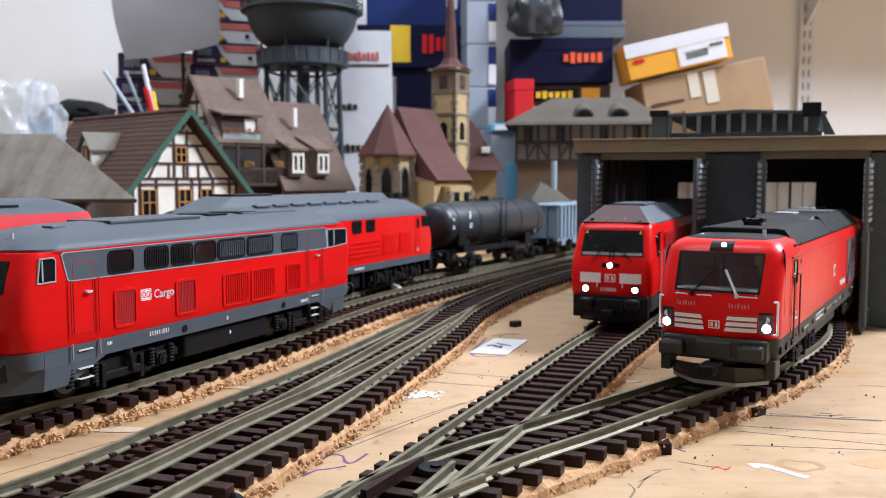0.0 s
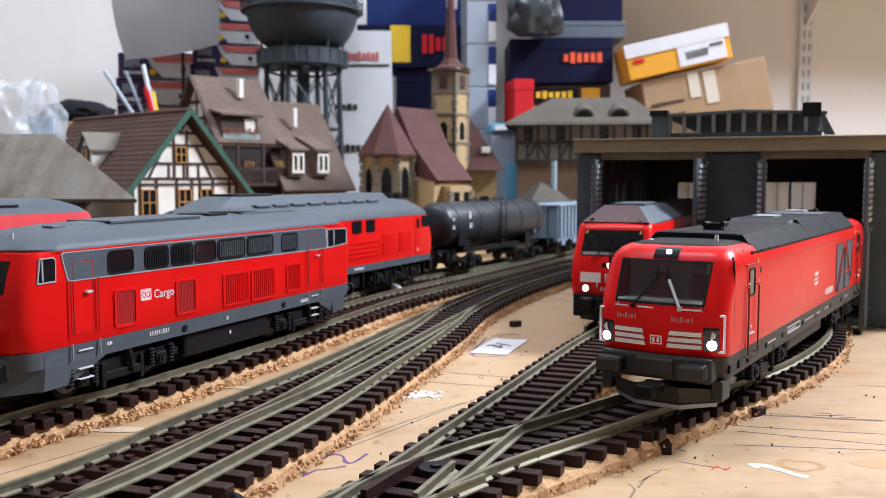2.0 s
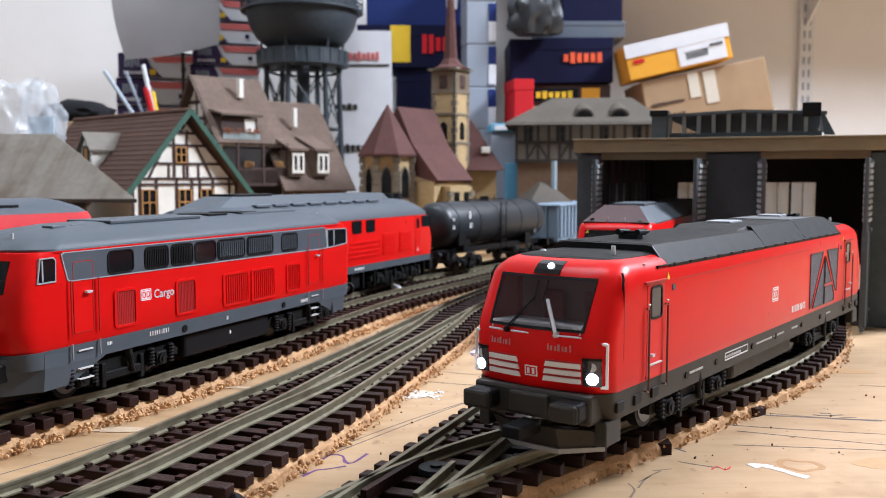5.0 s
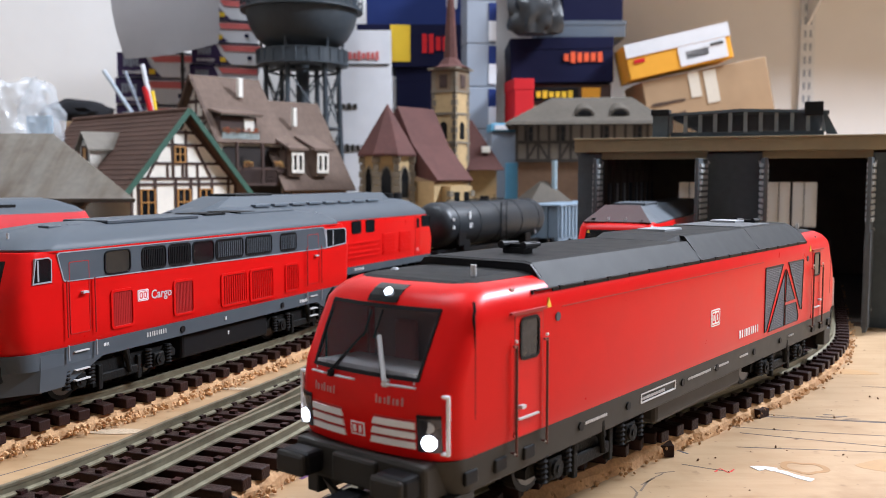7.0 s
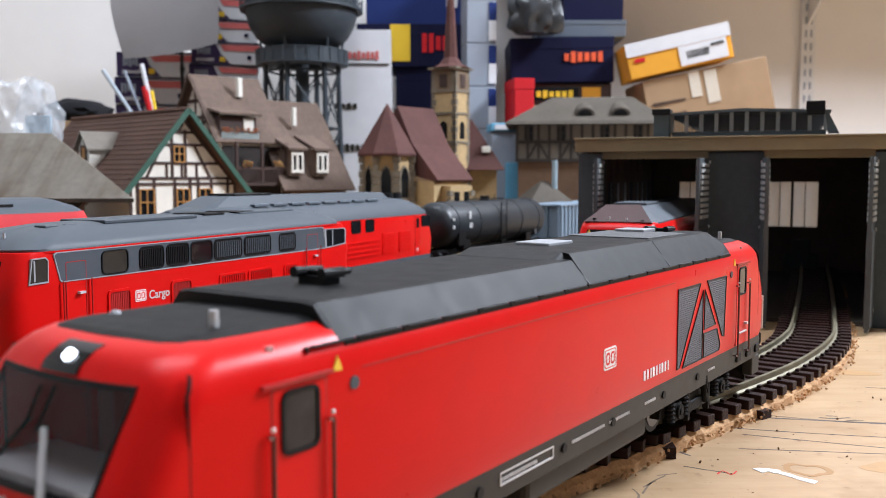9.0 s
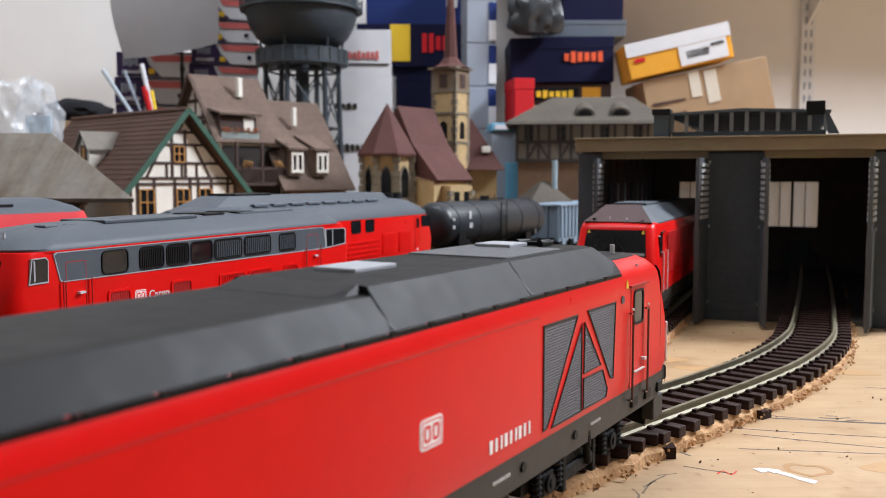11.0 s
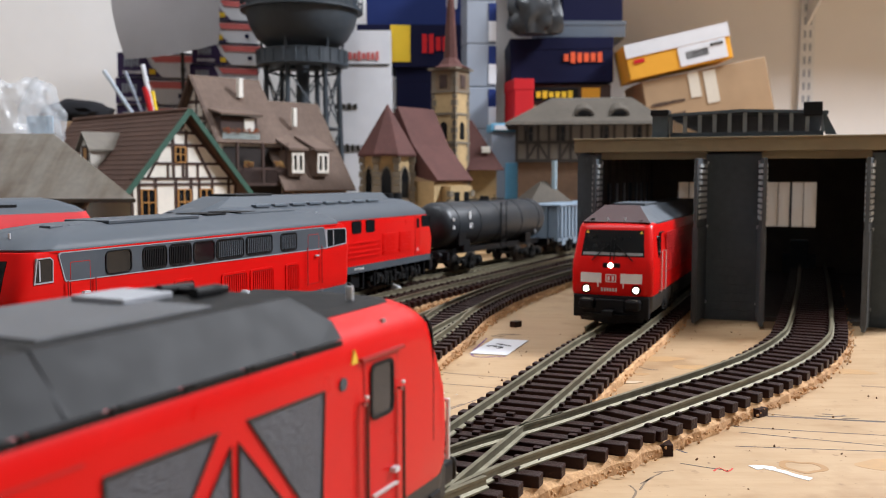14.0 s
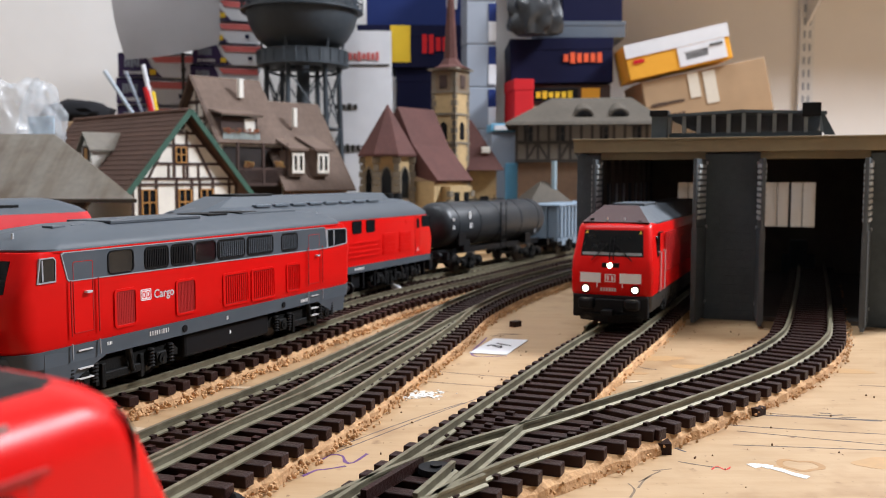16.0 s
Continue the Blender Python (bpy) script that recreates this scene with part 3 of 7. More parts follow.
        for k in (-4.2, 2.5):
            cyl(bm, (k * .8, y - 2.8, 47.0), (k * .8, y + 3.2, 47.0), 0.5, 0.8, n=10)
        part("horn", bm, BLACK, th, "black roof horn")
    for y in (95.5, -95.5):
        part("aerial", C((-9.2, y * .95, 42.5), (-9.2, y * .95, 45.4), 0.55, n=10), SILVER, th, "short silver roof aerial")
        part("beacon", C((9.2, y * .95, 42.4), (9.2, y * .95, 43.8), 1.6, 0.5, n=12), LIGHT_GREY, th)
    for e in (1, -1):
        cab_interior(th, e)
        ws = part("windscreen", turned(front_patch(lev, 28.3, 39.1, (-11.75, -12.1), (11.75, 12.1), 0.10, 0.3, 12, 8), e), CLEAR, th, "tinted windscreen with the cab showing through", smooth=True)
        for z0, z1, xa, xb in ((28.1, 28.7, 11.9, 11.9), (38.7, 39.3, 12.2, 12.2)):
            part("screen_seal", turned(front_patch(lev, z0, z1, (-xa, -xb), (xa, xb), 0.2, 0.5, 12, 1), e), BLACK, ws)
        for k in (-1, 1):
            lo, hi = sorted((k * 11.5, k * 12.0)), sorted((k * 11.85, k * 12.3))
            part("screen_seal", turned(front_patch(lev, 28.2, 39.2, (lo[0], hi[0]), (lo[1], hi[1]), 0.2, 0.5, 1, 8), e), BLACK, ws)
        for x0, x1, z1, r, wm in ((6.6, 0.9, 35.0, .2, BLACK), (5.8, 1.5, 34.4, .14, BLACK), (-6.0, -2.2, 34.4, .42, SILVER), (-5.4, -1.8, 34.8, .14, BLACK), (0.9, 1.3, 38.2, .16, BLACK), (-1.4, -1.2, 38.4, .18, BLACK)):
            bm = bmesh.new()
            zb = 27.8 if abs(x0) > 3 else 34.0
            cyl(bm, (x0, front_y(lev, x0, zb) + .8, zb), (x1, front_y(lev, x1, z1) + .55, z1), r, n=8)
            if abs(x0) > 5.9:
                box(bm, x0 - .5, x0 + .5, front_y(lev, x0, 27.4) - .3, front_y(lev, x0, 27.4) + .9, 26.8, 28.0, .15)
            part("wiper", turned(bm, e), wm, ws)
        part("top_lamp_panel", turned(front_patch(lev, 39.6, 42.35, (-3.3, -3.3), (3.3, 3.3), 0.3, 0.6, 6, 8), e), GLASS, th, "dark glass top lamp panel")
        if e > 0:
            y = front_y(lev, 0, 41.1)
            part("top_lamp", C((-0.6, y - .2, 40.8), (-0.6, y + .5, 41.5), 0.75, n=16), LAMP_TOP, th, "lit white top lamp")
        # lamp band with white stripes
        for s in (-1, 1):
            for k in range(3):
                z = 17.3 + k * 1.62
                ia, ib = 2.7 + .28 * k + .1, 2.9 + .28 * k + .3
                lo, hi = ((s * ia, s * ib), (s * 11.6,) * 2) if s > 0 else ((s * 11.6,) * 2, (s * ia, s * ib))
                st = part("stripe", turned(front_patch(lev, z, z + 1.05, lo, hi, 0.32, 0.5, 8, 1), e), WHITE, th, "white stripe on the nose")
                part("slot", turned(front_patch(lev, z + 1.08, z + 1.5, lo, hi, 0.06, 0.4, 8, 1), e), RED_DARK, st)
            c0, c1 = sorted((s * 12.0, s * 15.7))
            hl = part("headlight", turned(front_patch(lev, 17.0, 22.7, (c0, c0), (c1, c1), 0.2, 0.6, 6, 4), e), HEADLAMP, th, "smoked glass headlamp housing with bright reflectors")
            part("headlight_rim", turned(front_patch(lev, 22.5, 23.0, (c0, c0), (c1, c1), 0.3, 0.6, 6, 1), e), BLACK, hl)
            x = s * 13.9
            y = front_y(lev, x, 18.6)
            part("lamp", turned(C((x, y - 0.6, 18.7), (x + s * 0.25, y + 0.42, 18.6), 1.25, n=18), e), LAMP_COOL if e > 0 else SILVER, hl, "round headlamp lens")
            part("lamp", turned(C((x, y - 0.6, 21.1), (x + s * 0.15, y + 0.35, 21.1), 0.95, n=14), e), SILVER, hl)
            x = s * 16.7
            bm = bmesh.new()
            yy = front_y(lev, s * 16.4, 20) + 0.5
            cyl(bm, (x, yy, 16.6), (x, yy, 26.2), 0.34, n=8)
            for z in (16.8, 26):
                cyl(bm, (x, yy, z), (x - s * 1.4, yy, z), 0.35, n=6)
            part("corner_handrail", turned(bm, e), WHITE, th, "white corner handrail")
            bm = bmesh.new()
            for x0, x1 in (((1.0, 5.0), (8.0, 11.4)) if s > 0 else ((-5.6, -11.4),)):
                p0, p1 = Vector((x0, front_y(lev, x0, 27.3) + .8, 27.3)), Vector((x1, front_y(lev, x1, 27.3) + .8, 27.3))
                cyl(bm, p0, p1, 0.2, n=6)
                for q in (p0, p1):
                    cyl(bm, q, q - Vector((0, 1.0, .3)), 0.18, n=6)
            part("front_handrail", turned(bm, e), SILVER, th)
        front_badge(th, lev, e, 19.0, 2.3)
        for x0, n in ((8.2, 7), (-6.8, 7)):
            bm = bmesh.new()
            for i in range(n):
                q = front_patch(lev, 24.0, 25.0 + .35 * (i % 3 == 0), (x0 - 2.6 + i * .85,) * 2, (x0 - 2.6 + i * .85 + (.5 if i % 2 else .3),) * 2, 0.1, 0.3, 1, 1)
                me = bpy.data.meshes.new("tmp")
                q.to_mesh(me)
                q.free()
                bm.from_mesh(me)
                bpy.data.meshes.remove(me)
            part("lettering", turned(bm, e), FADED_PRINT, th)
        # buffer beam, buffers, plough
        bm = bmesh.new()
        box(bm, -14.8, 14.8, 104, 111.2, 8.8, 15.3, 0.8)
        box(bm, -5, 5, 110, 112.2, 9.4, 14.4, 0.6)
        part("buffer_beam", turned(bm, e), FRAME_GREY, fr)
        for s in (-1, 1):
            a, b = sorted((s * 7.6, s * 14.2))
            bf = part("buffer", turned(B(a, b, 111, 115.4, 10.1, 14.2, 0.8), e), BLACK, fr, "rectangular dark buffer")
            part("buffer_plate", turned(B(a - .1, b + .1, 115.3, 116.4, 10.2, 14.1, 0.7), e), FRAME_GREY, bf)
            a, b = sorted((s * 13.5, s * 16.4))
            part("step_box", turned(B(a, b, 100, 107, 3.8, 9.2, 0.4), e), FRAME_GREY, fr)
        part("plough", turned(L([[(-14, 102, 2.2), (-13, 106.5, 6.8), (-13, 105.5, 6.8), (-14, 101, 2.2)], [(-6, 108.4, 1.6), (-6, 110.4, 7), (-6, 109.4, 7), (-6, 107.4, 1.6)], [(6, 108.4, 1.6), (6, 110.4, 7), (6, 109.4, 7), (6, 107.4, 1.6)], [(14, 102, 2.2), (13, 106.5, 6.8), (13, 105.5, 6.8), (14, 101, 2.2)]]), e), FRAME_GREY, fr, "dark grey snow plough")
        part("plough_edge", turned(L([[(-13.8, 102.3, 1.5), (-13.8, 102.9, 2.6), (-13.8, 102.2, 2.6)], [(-6, 108.7, 1.0), (-6, 109.2, 2.2), (-6, 108.4, 2.2)], [(6, 108.7, 1.0), (6, 109.2, 2.2), (6, 108.4, 2.2)], [(13.8, 102.3, 1.5), (13.8, 102.9, 2.6), (13.8, 102.2, 2.6)]]), e), LIGHT_GREY, fr)
        part("coupler", turned(B(-2.4, 2.4, 110, 119, 5.6, 8.4, 0.5), e), BLACK, fr, "black model coupler")
        for s in (-1, 1):
            d = part("cab_door", turned(side(rr(80.9, 89.6, 15.6, 36.9, 0.5), 17.3, s, 0.10), e), RED, th)
            part("door_gap", turned(rim(rr(80.65, 89.85, 15.4, 37.1, 0.6), rr(80.9, 89.6, 15.6, 36.9, 0.5), 17.3, s, 0.06), e), RED_DARK, d)
            w = part("door_window", turned(side(rr(82.6, 87.9, 29.4, 36.0, 0.9), 17.3, s, 0.16), e), INTERIOR, d)
            part("window_frame", turned(rim(rr(82.1, 88.4, 28.9, 36.5, 1.2), rr(82.6, 87.9, 29.4, 36.0, 0.9), 17.3, s, 0.35), e), BLACK, w)
            part("rain_strip", turned(side([(79.8, 37.2), (91.3, 37.2), (91.3, 37.65), (79.8, 37.65)], 17.1, s, 0.7), e), RED_DARK, d)
            part("door_handle", turned(B(*sorted((s * 17.3, s * 18.3)), 87.4, 88.7, 20.6, 21.2), e), SILVER, d)
            part("door_step", turned(B(*sorted((s * 17.3, s * 17.9)), 82.5, 89.0, 18.6, 18.9), e), PRINT, d)
            for y in (80.3, 90.2):
                bm = bmesh.new()
                cyl(bm, (s * 18.1, y, 12.6), (s * 18.1, y, 32), 0.25, n=8)
                for z in (13, 31.7):
                    cyl(bm, (s * 17.0, y, z), (s * 18.1, y, z), 0.2, n=6)
                hr = part("handrail", turned(bm, e), RAIL_BROWN, th, "brown metal handrail")
                bm = bmesh.new()
                for z in (13, 31.7, 32.6):
                    bmesh.ops.create_icosphere(bm, subdivisions=2, radius=.32, matrix=Matrix.Translation((s * 18.0, y, z)))
                part("rail_end", turned(bm, e), WHITE, hr, "bright handrail end")
            rings = []
            for z in (15.3, 22, 30, 35, 37, 38.2, 39.1, 39.8, 40.4):
                w0, back = lerp_table(lev, z, 1), max(0, z - 38) * .45
                rings.append([(s * (w0 - .5), 101.1 - back, z), (s * (w0 + .03), 101.1 - back, z), (s * (w0 + .03), 101.26 - back, z), (s * (w0 - .5), 101.26 - back, z)])
            part("panel_seam", turned(L(rings), e), BLACK, th)
            part("warning_triangle", turned(side([(77.7, 37.2), (79.5, 37.2), (78.6, 39.0)], 17.2, s, 0.12), e), YELLOW, th)
            part("round_port", turned(C((s * 17.0, 75.6, 35.2), (s * 17.5, 75.6, 35.2), 0.85, n=14), e), GREY, th)
            hb = bmesh.new()
            for y in (84.6, 93.5, 102):
                box(hb, *sorted((s * 16.7, s * 17.35)), y - 1.8, y + 1.8, 10.6, 13.0, 0.3)
            part("step_recess", turned(hb, e), BLACK, fr)
    for s in (-1, 1):
        side_polys = [[(-37, 35), (-51.6, 35), (-38.6, 17.2), (-37, 17)], [(-53.7, 33.0), (-53.7, 16.7), (-40.6, 16.7)], [(-55.2, 33.2), (-63.5, 23.8), (-55.0, 23.6)],
                      [(-55.0, 22.6), (-64.6, 22.5), (-67.2, 18.2), (-66.4, 16.7), (-55.0, 16.7)], [(-56.9, 35.2), (-71.3, 35.1), (-70.4, 19.8), (-68.9, 20.2)]]
        for q in side_polys:
            if s > 0:
                q = [(-y, z) for y, z in q]
            louvre_panel(th, q, 17.3, s)
        badge(th, 17.3, s, .5 * -s * -1, 25.6, 4.3)
        bars(th, 17.3, s, -24.2 if s < 0 else 24.2, 18.9, 15, 2.1, 9, name="lettering")
        part("panel_line", side([(-35, 36.8), (74, 36.8), (74, 37.0), (-35, 37.0)], 17.28, s, 0.05), RED_DARK, th)
        for y, w, n in ((60, 9, 9), (34, 12, 14), (8, 14, 18), (-6, 10, 10), (-22, 6, 6), (-62, 5, 5)):
            bars(fr, 17.0, s, y, 12.6, w, 0.55, int(n * 1.4), PRINT)
        part("print_box", rim(rr(22, 40, 11.6, 13.8, 0.2), rr(22.3, 39.7, 11.9, 13.5, 0.15), 17.0, s, 0.1), PRINT, fr)
        for y in (46, 18, -3, -30, -52, 66):
            part("jacking_point", C((s * 16.6, y, 12.4), (s * 17.25, y, 12.4), 0.9, n=10), BLACK, fr)
    # underfloor tank and bogies
    part("fuel_tank", B(-14.5, 14.5, -27, 27, 3.6, 9.2, 1.2), FRAME_GREY, th, "umber grey fuel tank")
    bogie(th, 58, (-15.5, 15.5), 24)
    bogie(th, -58, (-15.5, 15.5), 24)
    return th


moving_engine = moving_loco()


def shed_engine_loco():
    th = thing("diesel_locomotive", at(109.2, 464.4, RAIL_Z, 157), "red four-axle diesel locomotive model with lit lamps, half inside shed", "locomotive")
    lev = [(12.5, 16.6, 103.6, 3.5, .6), (14, 16.9, 104.2, 3.5, .6), (22, 17.0, 104.2, 3.5, .6), (26.5, 16.9, 103.4, 3.6, .6), (28, 16.8, 102.6, 3.8, .6), (39.5, 15.6, 98.6, 4.0, .6), (41.2, 15.2, 97.2, 4.4, .6), (42.0, 14.0, 95.0, 4.6, .5)]
    part("body", shell(lev), RED, th, smooth=True)
    low = [(5.5, 15.6, 101, 3, .5), (8, 16.4, 103, 3.4, .6), (12.4, 16.6, 103.6, 3.5, .6)]
    part("frame", shell(low), FRAME_GREY, th, smooth=True)
    # roof with chamfered ends
    def ring(y, top, wt, wb, zb):
        return [(-wb, y, zb), (-wt, y, top), (wt, y, top), (wb, y, zb), (wb, y, zb - 1), (-wb, y, zb - 1)]
    part("roof", L([ring(93, 43.0, 11.5, 14.0, 41.6), ring(84, 48.2, 7.2, 15.2, 41.8), ring(-84, 48.2, 7.2, 15.2, 41.8), ring(-93, 43.0, 11.5, 14.0, 41.6)]), GREY, th, "grey roof with faceted front")
    part("roof_front", L([[(-13.9, 95.8, 42.2), (13.9, 95.8, 42.2), (13.9, 94.0, 41.5), (-13.9, 94.0, 41.5)], [(-7.4, 84.0, 48.9), (7.4, 84.0, 48.9), (7.4, 83, 47.8), (-7.4, 83, 47.8)]]), mat("dark_maroon_roof_face", (0.045, 0.014, 0.014), 0.5), th, "dark sloped roof front")
    part("roof_box", B(-7, 7, 40, 70, 48, 49.4, 0.4), GREY, th)
    for x, h in ((-10, 1.2), (-3.5, 2.2), (3.6, 2.2), (10, 1.8)):
        part("roof_pin", C((x, 94.3, 41.8), (x, 94.3, 41.8 + h), 0.4 if abs(x) < 9 else 0.9, n=10), SILVER if abs(x) < 9 else BLACK, th)
    for e in (1, -1):
        part("windscreen", turned(front_patch(lev, 28.4, 39.0, (-13.0, -12.0), (13.0, 12.0), 0.12, .6, 10, 6), e), GLASS, th, "black windscreen")
        part("desk_line", turned(front_patch(lev, 28.9, 30.0, (-12.4, -12.3), (12.4, 12.3), 0.17, .6, 10, 1), e), mat("pale_grey_desk", (0.25, 0.25, 0.25), 0.5), th)
        bm = bmesh.new()
        for x0, x1, z1 in ((-8.6, -1.4, 33.5), (-1.0, -0.9, 36.0), (0.6, 0.6, 36.0), (8.0, 1.6, 33.5)):
            cyl(bm, (x0, front_y(lev, x0, 26.8) + .7, 26.8), (x1, front_y(lev, 0, z1) + .6, z1), 0.24, n=6)
        part("wipers", turned(bm, e), BLACK, th)
        for s in (-1, 1):
            a, b = sorted((s * 3.9, s * 12.6))
            part("stripe_panel", turned(front_patch(lev, 17.6, 21.6, (a, a), (b, b), 0.15, .5, 6, 2), e), WHITE, th, "white panel beside badge")
            y = front_y(lev, s * 10.2, 15)
            hs = part("headlight", turned(C((s * 10.2, y - .5, 15), (s * 10.2, y + .25, 15), 2.0, n=18), e), BLACK, th)
            part("lamp", turned(C((s * 10.2, y, 15), (s * 10.2, y + .45, 15), 1.2, n=18), e), LAMP_WARM if e > 0 else SILVER, hs, "lit warm headlamp")
            part("warning_triangle", turned(front_patch(lev, 37.6, 38.8, (s * 11.1 - .7, s * 11.1 - .1), (s * 11.1 + .7, s * 11.1 + .1), 0.2, .4, 1, 1), e), YELLOW, th)
            bm = bmesh.new()
            yy = front_y(lev, s * 5.2, 19) + .8
            cyl(bm, (s * 5.2, yy, 15.8), (s * 5.2, yy, 19.2), 0.25, n=6)
            part("front_handrail", turned(bm, e), WHITE, th)
            a, b = sorted((s * 6.2, s * 12.6))
            part("buffer", turned(B(a, b, 103, 107.6, 6.8, 11.4, 1.2), e), BLACK, th, "black buffer")
        y = front_y(lev, 0, 24.8)
        part("lamp_housing", turned(B(-3.6, 3.6, y - 1, y + .2, 23.8, 25.8, .2), e), BLACK, th)
        part("top_lamp", turned(C((0.3, y, 24.8), (0.3, y + .5, 24.8), 1.1, n=18), e), LAMP_WARM if e > 0 else SILVER, th, "lit warm centre lamp")
        front_badge(th, lev, e, 19.6, 3.2)
        bm = bmesh.new()
        box(bm, -15.5, 15.5, 100, 104.3, 3.2, 12.4, .6)
        box(bm, -6, 6, 103.8, 105.4, 5.5, 11, .4)
        box(bm, -2.2, 2.2, 104, 111, 4.6, 7, .3)
        part("buffer_beam", turned(bm, e), BLACK, th)
        part("plough", turned(L([[(-13, 101, 1.6), (-13, 104, 5), (-13, 100, 5)], [(0, 106.5, 1.4), (0, 108, 5), (0, 103, 5)], [(13, 101, 1.6), (13, 104, 5), (13, 100, 5)]]), e), BLACK, th)
        for s in (-1, 1):
            w = part("side_window", turned(side(rr(88.5, 91.6, 27.5, 36.5, .6), 16.4, s, .5), e), GLASS, th)
            d = part("cab_door", turned(side(rr(79, 86.6, 12.8, 37.5, .5), 16.7, s, .35), e), RED, th)
            part("door_gap", turned(rim(rr(78.6, 87, 12.6, 37.9, .5), rr(79, 86.6, 12.8, 37.5, .4), 16.7, s, .3), e), BLACK, d)
            for y in (78, 87.6):
                handrail(th, 16.9, s, y * e, 13, 30)
        bm = bmesh.new()
        for i in range(6):
            q = -1.9 - 2.6 + i * 1.15 + 2.0
            y = front_y(lev, q, 14.8)
            box(bm, q, q + .7, y - .3, y + .15, 14.2, 15.6)
        part("lettering", turned(bm, e), PRINT, th)
    for s in (-1, 1):
        for y in range(-70, 71, 7):
            bm = bmesh.new()
            for j in range(16):
                box(bm, *sorted((s * 16.7, s * 17.25)), y - 2.6, y + 2.6, 20 + j * 1.1, 20.5 + j * 1.1)
            part("side_louvre", bm, RED_DARK, th)
    part("fuel_tank", B(-14, 14, -25, 25, 3, 8.4, 1), BLACK, th)
    bogie(th, 55, (-15, 15), 23)
    bogie(th, -55, (-15, 15), 23)
    return th


shed_engine_loco()


def old_diesel():
    """The red and grey four-axle diesel with a rounded grey roof."""
    th = thing("diesel_locomotive", at(-87.7, 310.6, RAIL_Z, 157.5), "older red diesel locomotive model with grey window band and roof", "locomotive")
    W = 16.8
    lev = [(15.8, 16.4, 89.6, 7, 2.0), (17, 16.8, 90.4, 7, 2.2), (23, 16.8, 91.0, 7, 2.4), (28, 16.8, 91.0, 7, 2.4), (31, 16.8, 90.0, 5.0, 2.0), (36, 16.8, 87.6, 4.6, 1.8), (40.6, 16.7, 85.4, 4.6, 1.8), (41.5, 16.5, 85.0, 5, 1.8)]
    part("body", shell(lev), RED, th, smooth=True)
    roof = [(41.3, 16.7, 84.6, 8.5, 2.6), (42.2, 16.6, 84.8, 8.5, 2.6), (43.6, 15.6, 83.2, 8.6, 2.6), (45.2, 13.4, 79.4, 8.6, 2.6), (46.6, 10.2, 73, 8, 2.4), (47.6, 6, 64, 5.4, 1.6), (47.9, 3, 56, 2.8, .6)]
    rf = part("roof", shell(roof), GREY, th, "grey rounded roof with hatches", smooth=True)
    part("roof_edge", shell([(41.1, 16.95, 84.9, 8.5, 2.6), (41.6, 16.95, 84.9, 8.5, 2.6)]), RED, th, smooth=True)
    bm = bmesh.new()
    box(bm, -8.5, 8.5, 4, 46, 47.0, 48.2, 0.3)
    box(bm, -7, 7, -58, -22, 47.0, 48.0, 0.3)
    part("roof_hatch", bm, GREY, rf)
    bm = bmesh.new()
    for y in (-8, -26):
        box(bm, -6.6, 6.6, y - 5.5, y + 5.5, 47.6, 48.25, 0.15)
    part("roof_fan_cover", bm, ROOF_DARK, rf)
    for y in (64, 57):
        part("exhaust", B(-7, -3, y - 2.4, y + 2.4, 46.0, 47.6, .3), GREY, rf)
    for y in (78, -78, 52, 48):
        part("roof_whistle", C((-5, y, 44), (-5, y, 47.3 if abs(y) < 60 else 46.2), .35, n=8), SILVER, rf)
    fr = part("frame_skirt", shell([(11.4, 16.7, 89.0, 6.5, 1.8), (15.9, 16.9, 90.4, 7, 2.2)]), GREY, th, "grey frame skirt with white print", smooth=True)
    for e in (1, -1):
        part("nose_skirt", turned(L([[(x, y, z) for x, y in ((-16.7, 58), (-16.9, 80), (-11, 89.5), (0, 91), (11, 89.5), (16.9, 80), (16.7, 58))] for z in (15.0, 11.4)] + [[(x, y, 5.4) for x, y in ((-16.0, 71), (-16.2, 80), (-10.5, 88.5), (0, 89.8), (10.5, 88.5), (16.2, 80), (16.0, 71))]]), e), GREY, fr)
        part("windscreen", turned(front_patch(lev, 31.5, 39.6, (-12, -11), (12, 11), .12, .6, 8, 5), e), GLASS, th)
        part("buffer_beam", turned(B(-12, 12, 86, 91.4, 9, 14.0, .6), e), BLACK, fr)
        for s in (-1, 1):
            bf = part("buffer", turned(C((s * 10, 91, 12), (s * 10, 96, 12), 1.4, n=12), e), BLACK, fr)
            part("buffer_plate", turned(C((s * 10, 95.6, 12), (s * 10, 96.6, 12), 2.7, n=16), e), BLACK, bf)
            hl = part("headlight", turned(C((s * 9.6, 90, 20), (s * 9.6, 92, 20), 2, n=14), e), BLACK, th)
        part("coupler", turned(B(-2, 2, 89, 99, 4.5, 7.5, .3), e), BLACK, fr)
        part("coupler_hook", turned(B(-.6, .6, 93, 95, 2.0, 6, .1), e), BLACK, fr)
    for s in (-1, 1):
        q = lambda y: y if s < 0 else -y
        Y = lambda a, b: tuple(sorted((q(a), q(b))))
        band = [(q(73.2), 40.4), (q(72.4), 40.9), (q(-63), 40.6), (q(-63.9), 40.0), (q(-65.6), 33.0), (q(-65.0), 32.5), (q(70.6), 33.5), (q(71.3), 34.0)]
        part("window_band", side(band, W, s, .10), GREY, th, "grey window band with white edge")
        cx, cz = q(4), 37.2
        grow = [(cx + (y - cx) * 1.005, cz + (z - cz) * 1.08) for y, z in band]
        part("band_edge", rim(grow, band, W, s, .2), LIGHT_GREY, th, "thin white line round the window band")
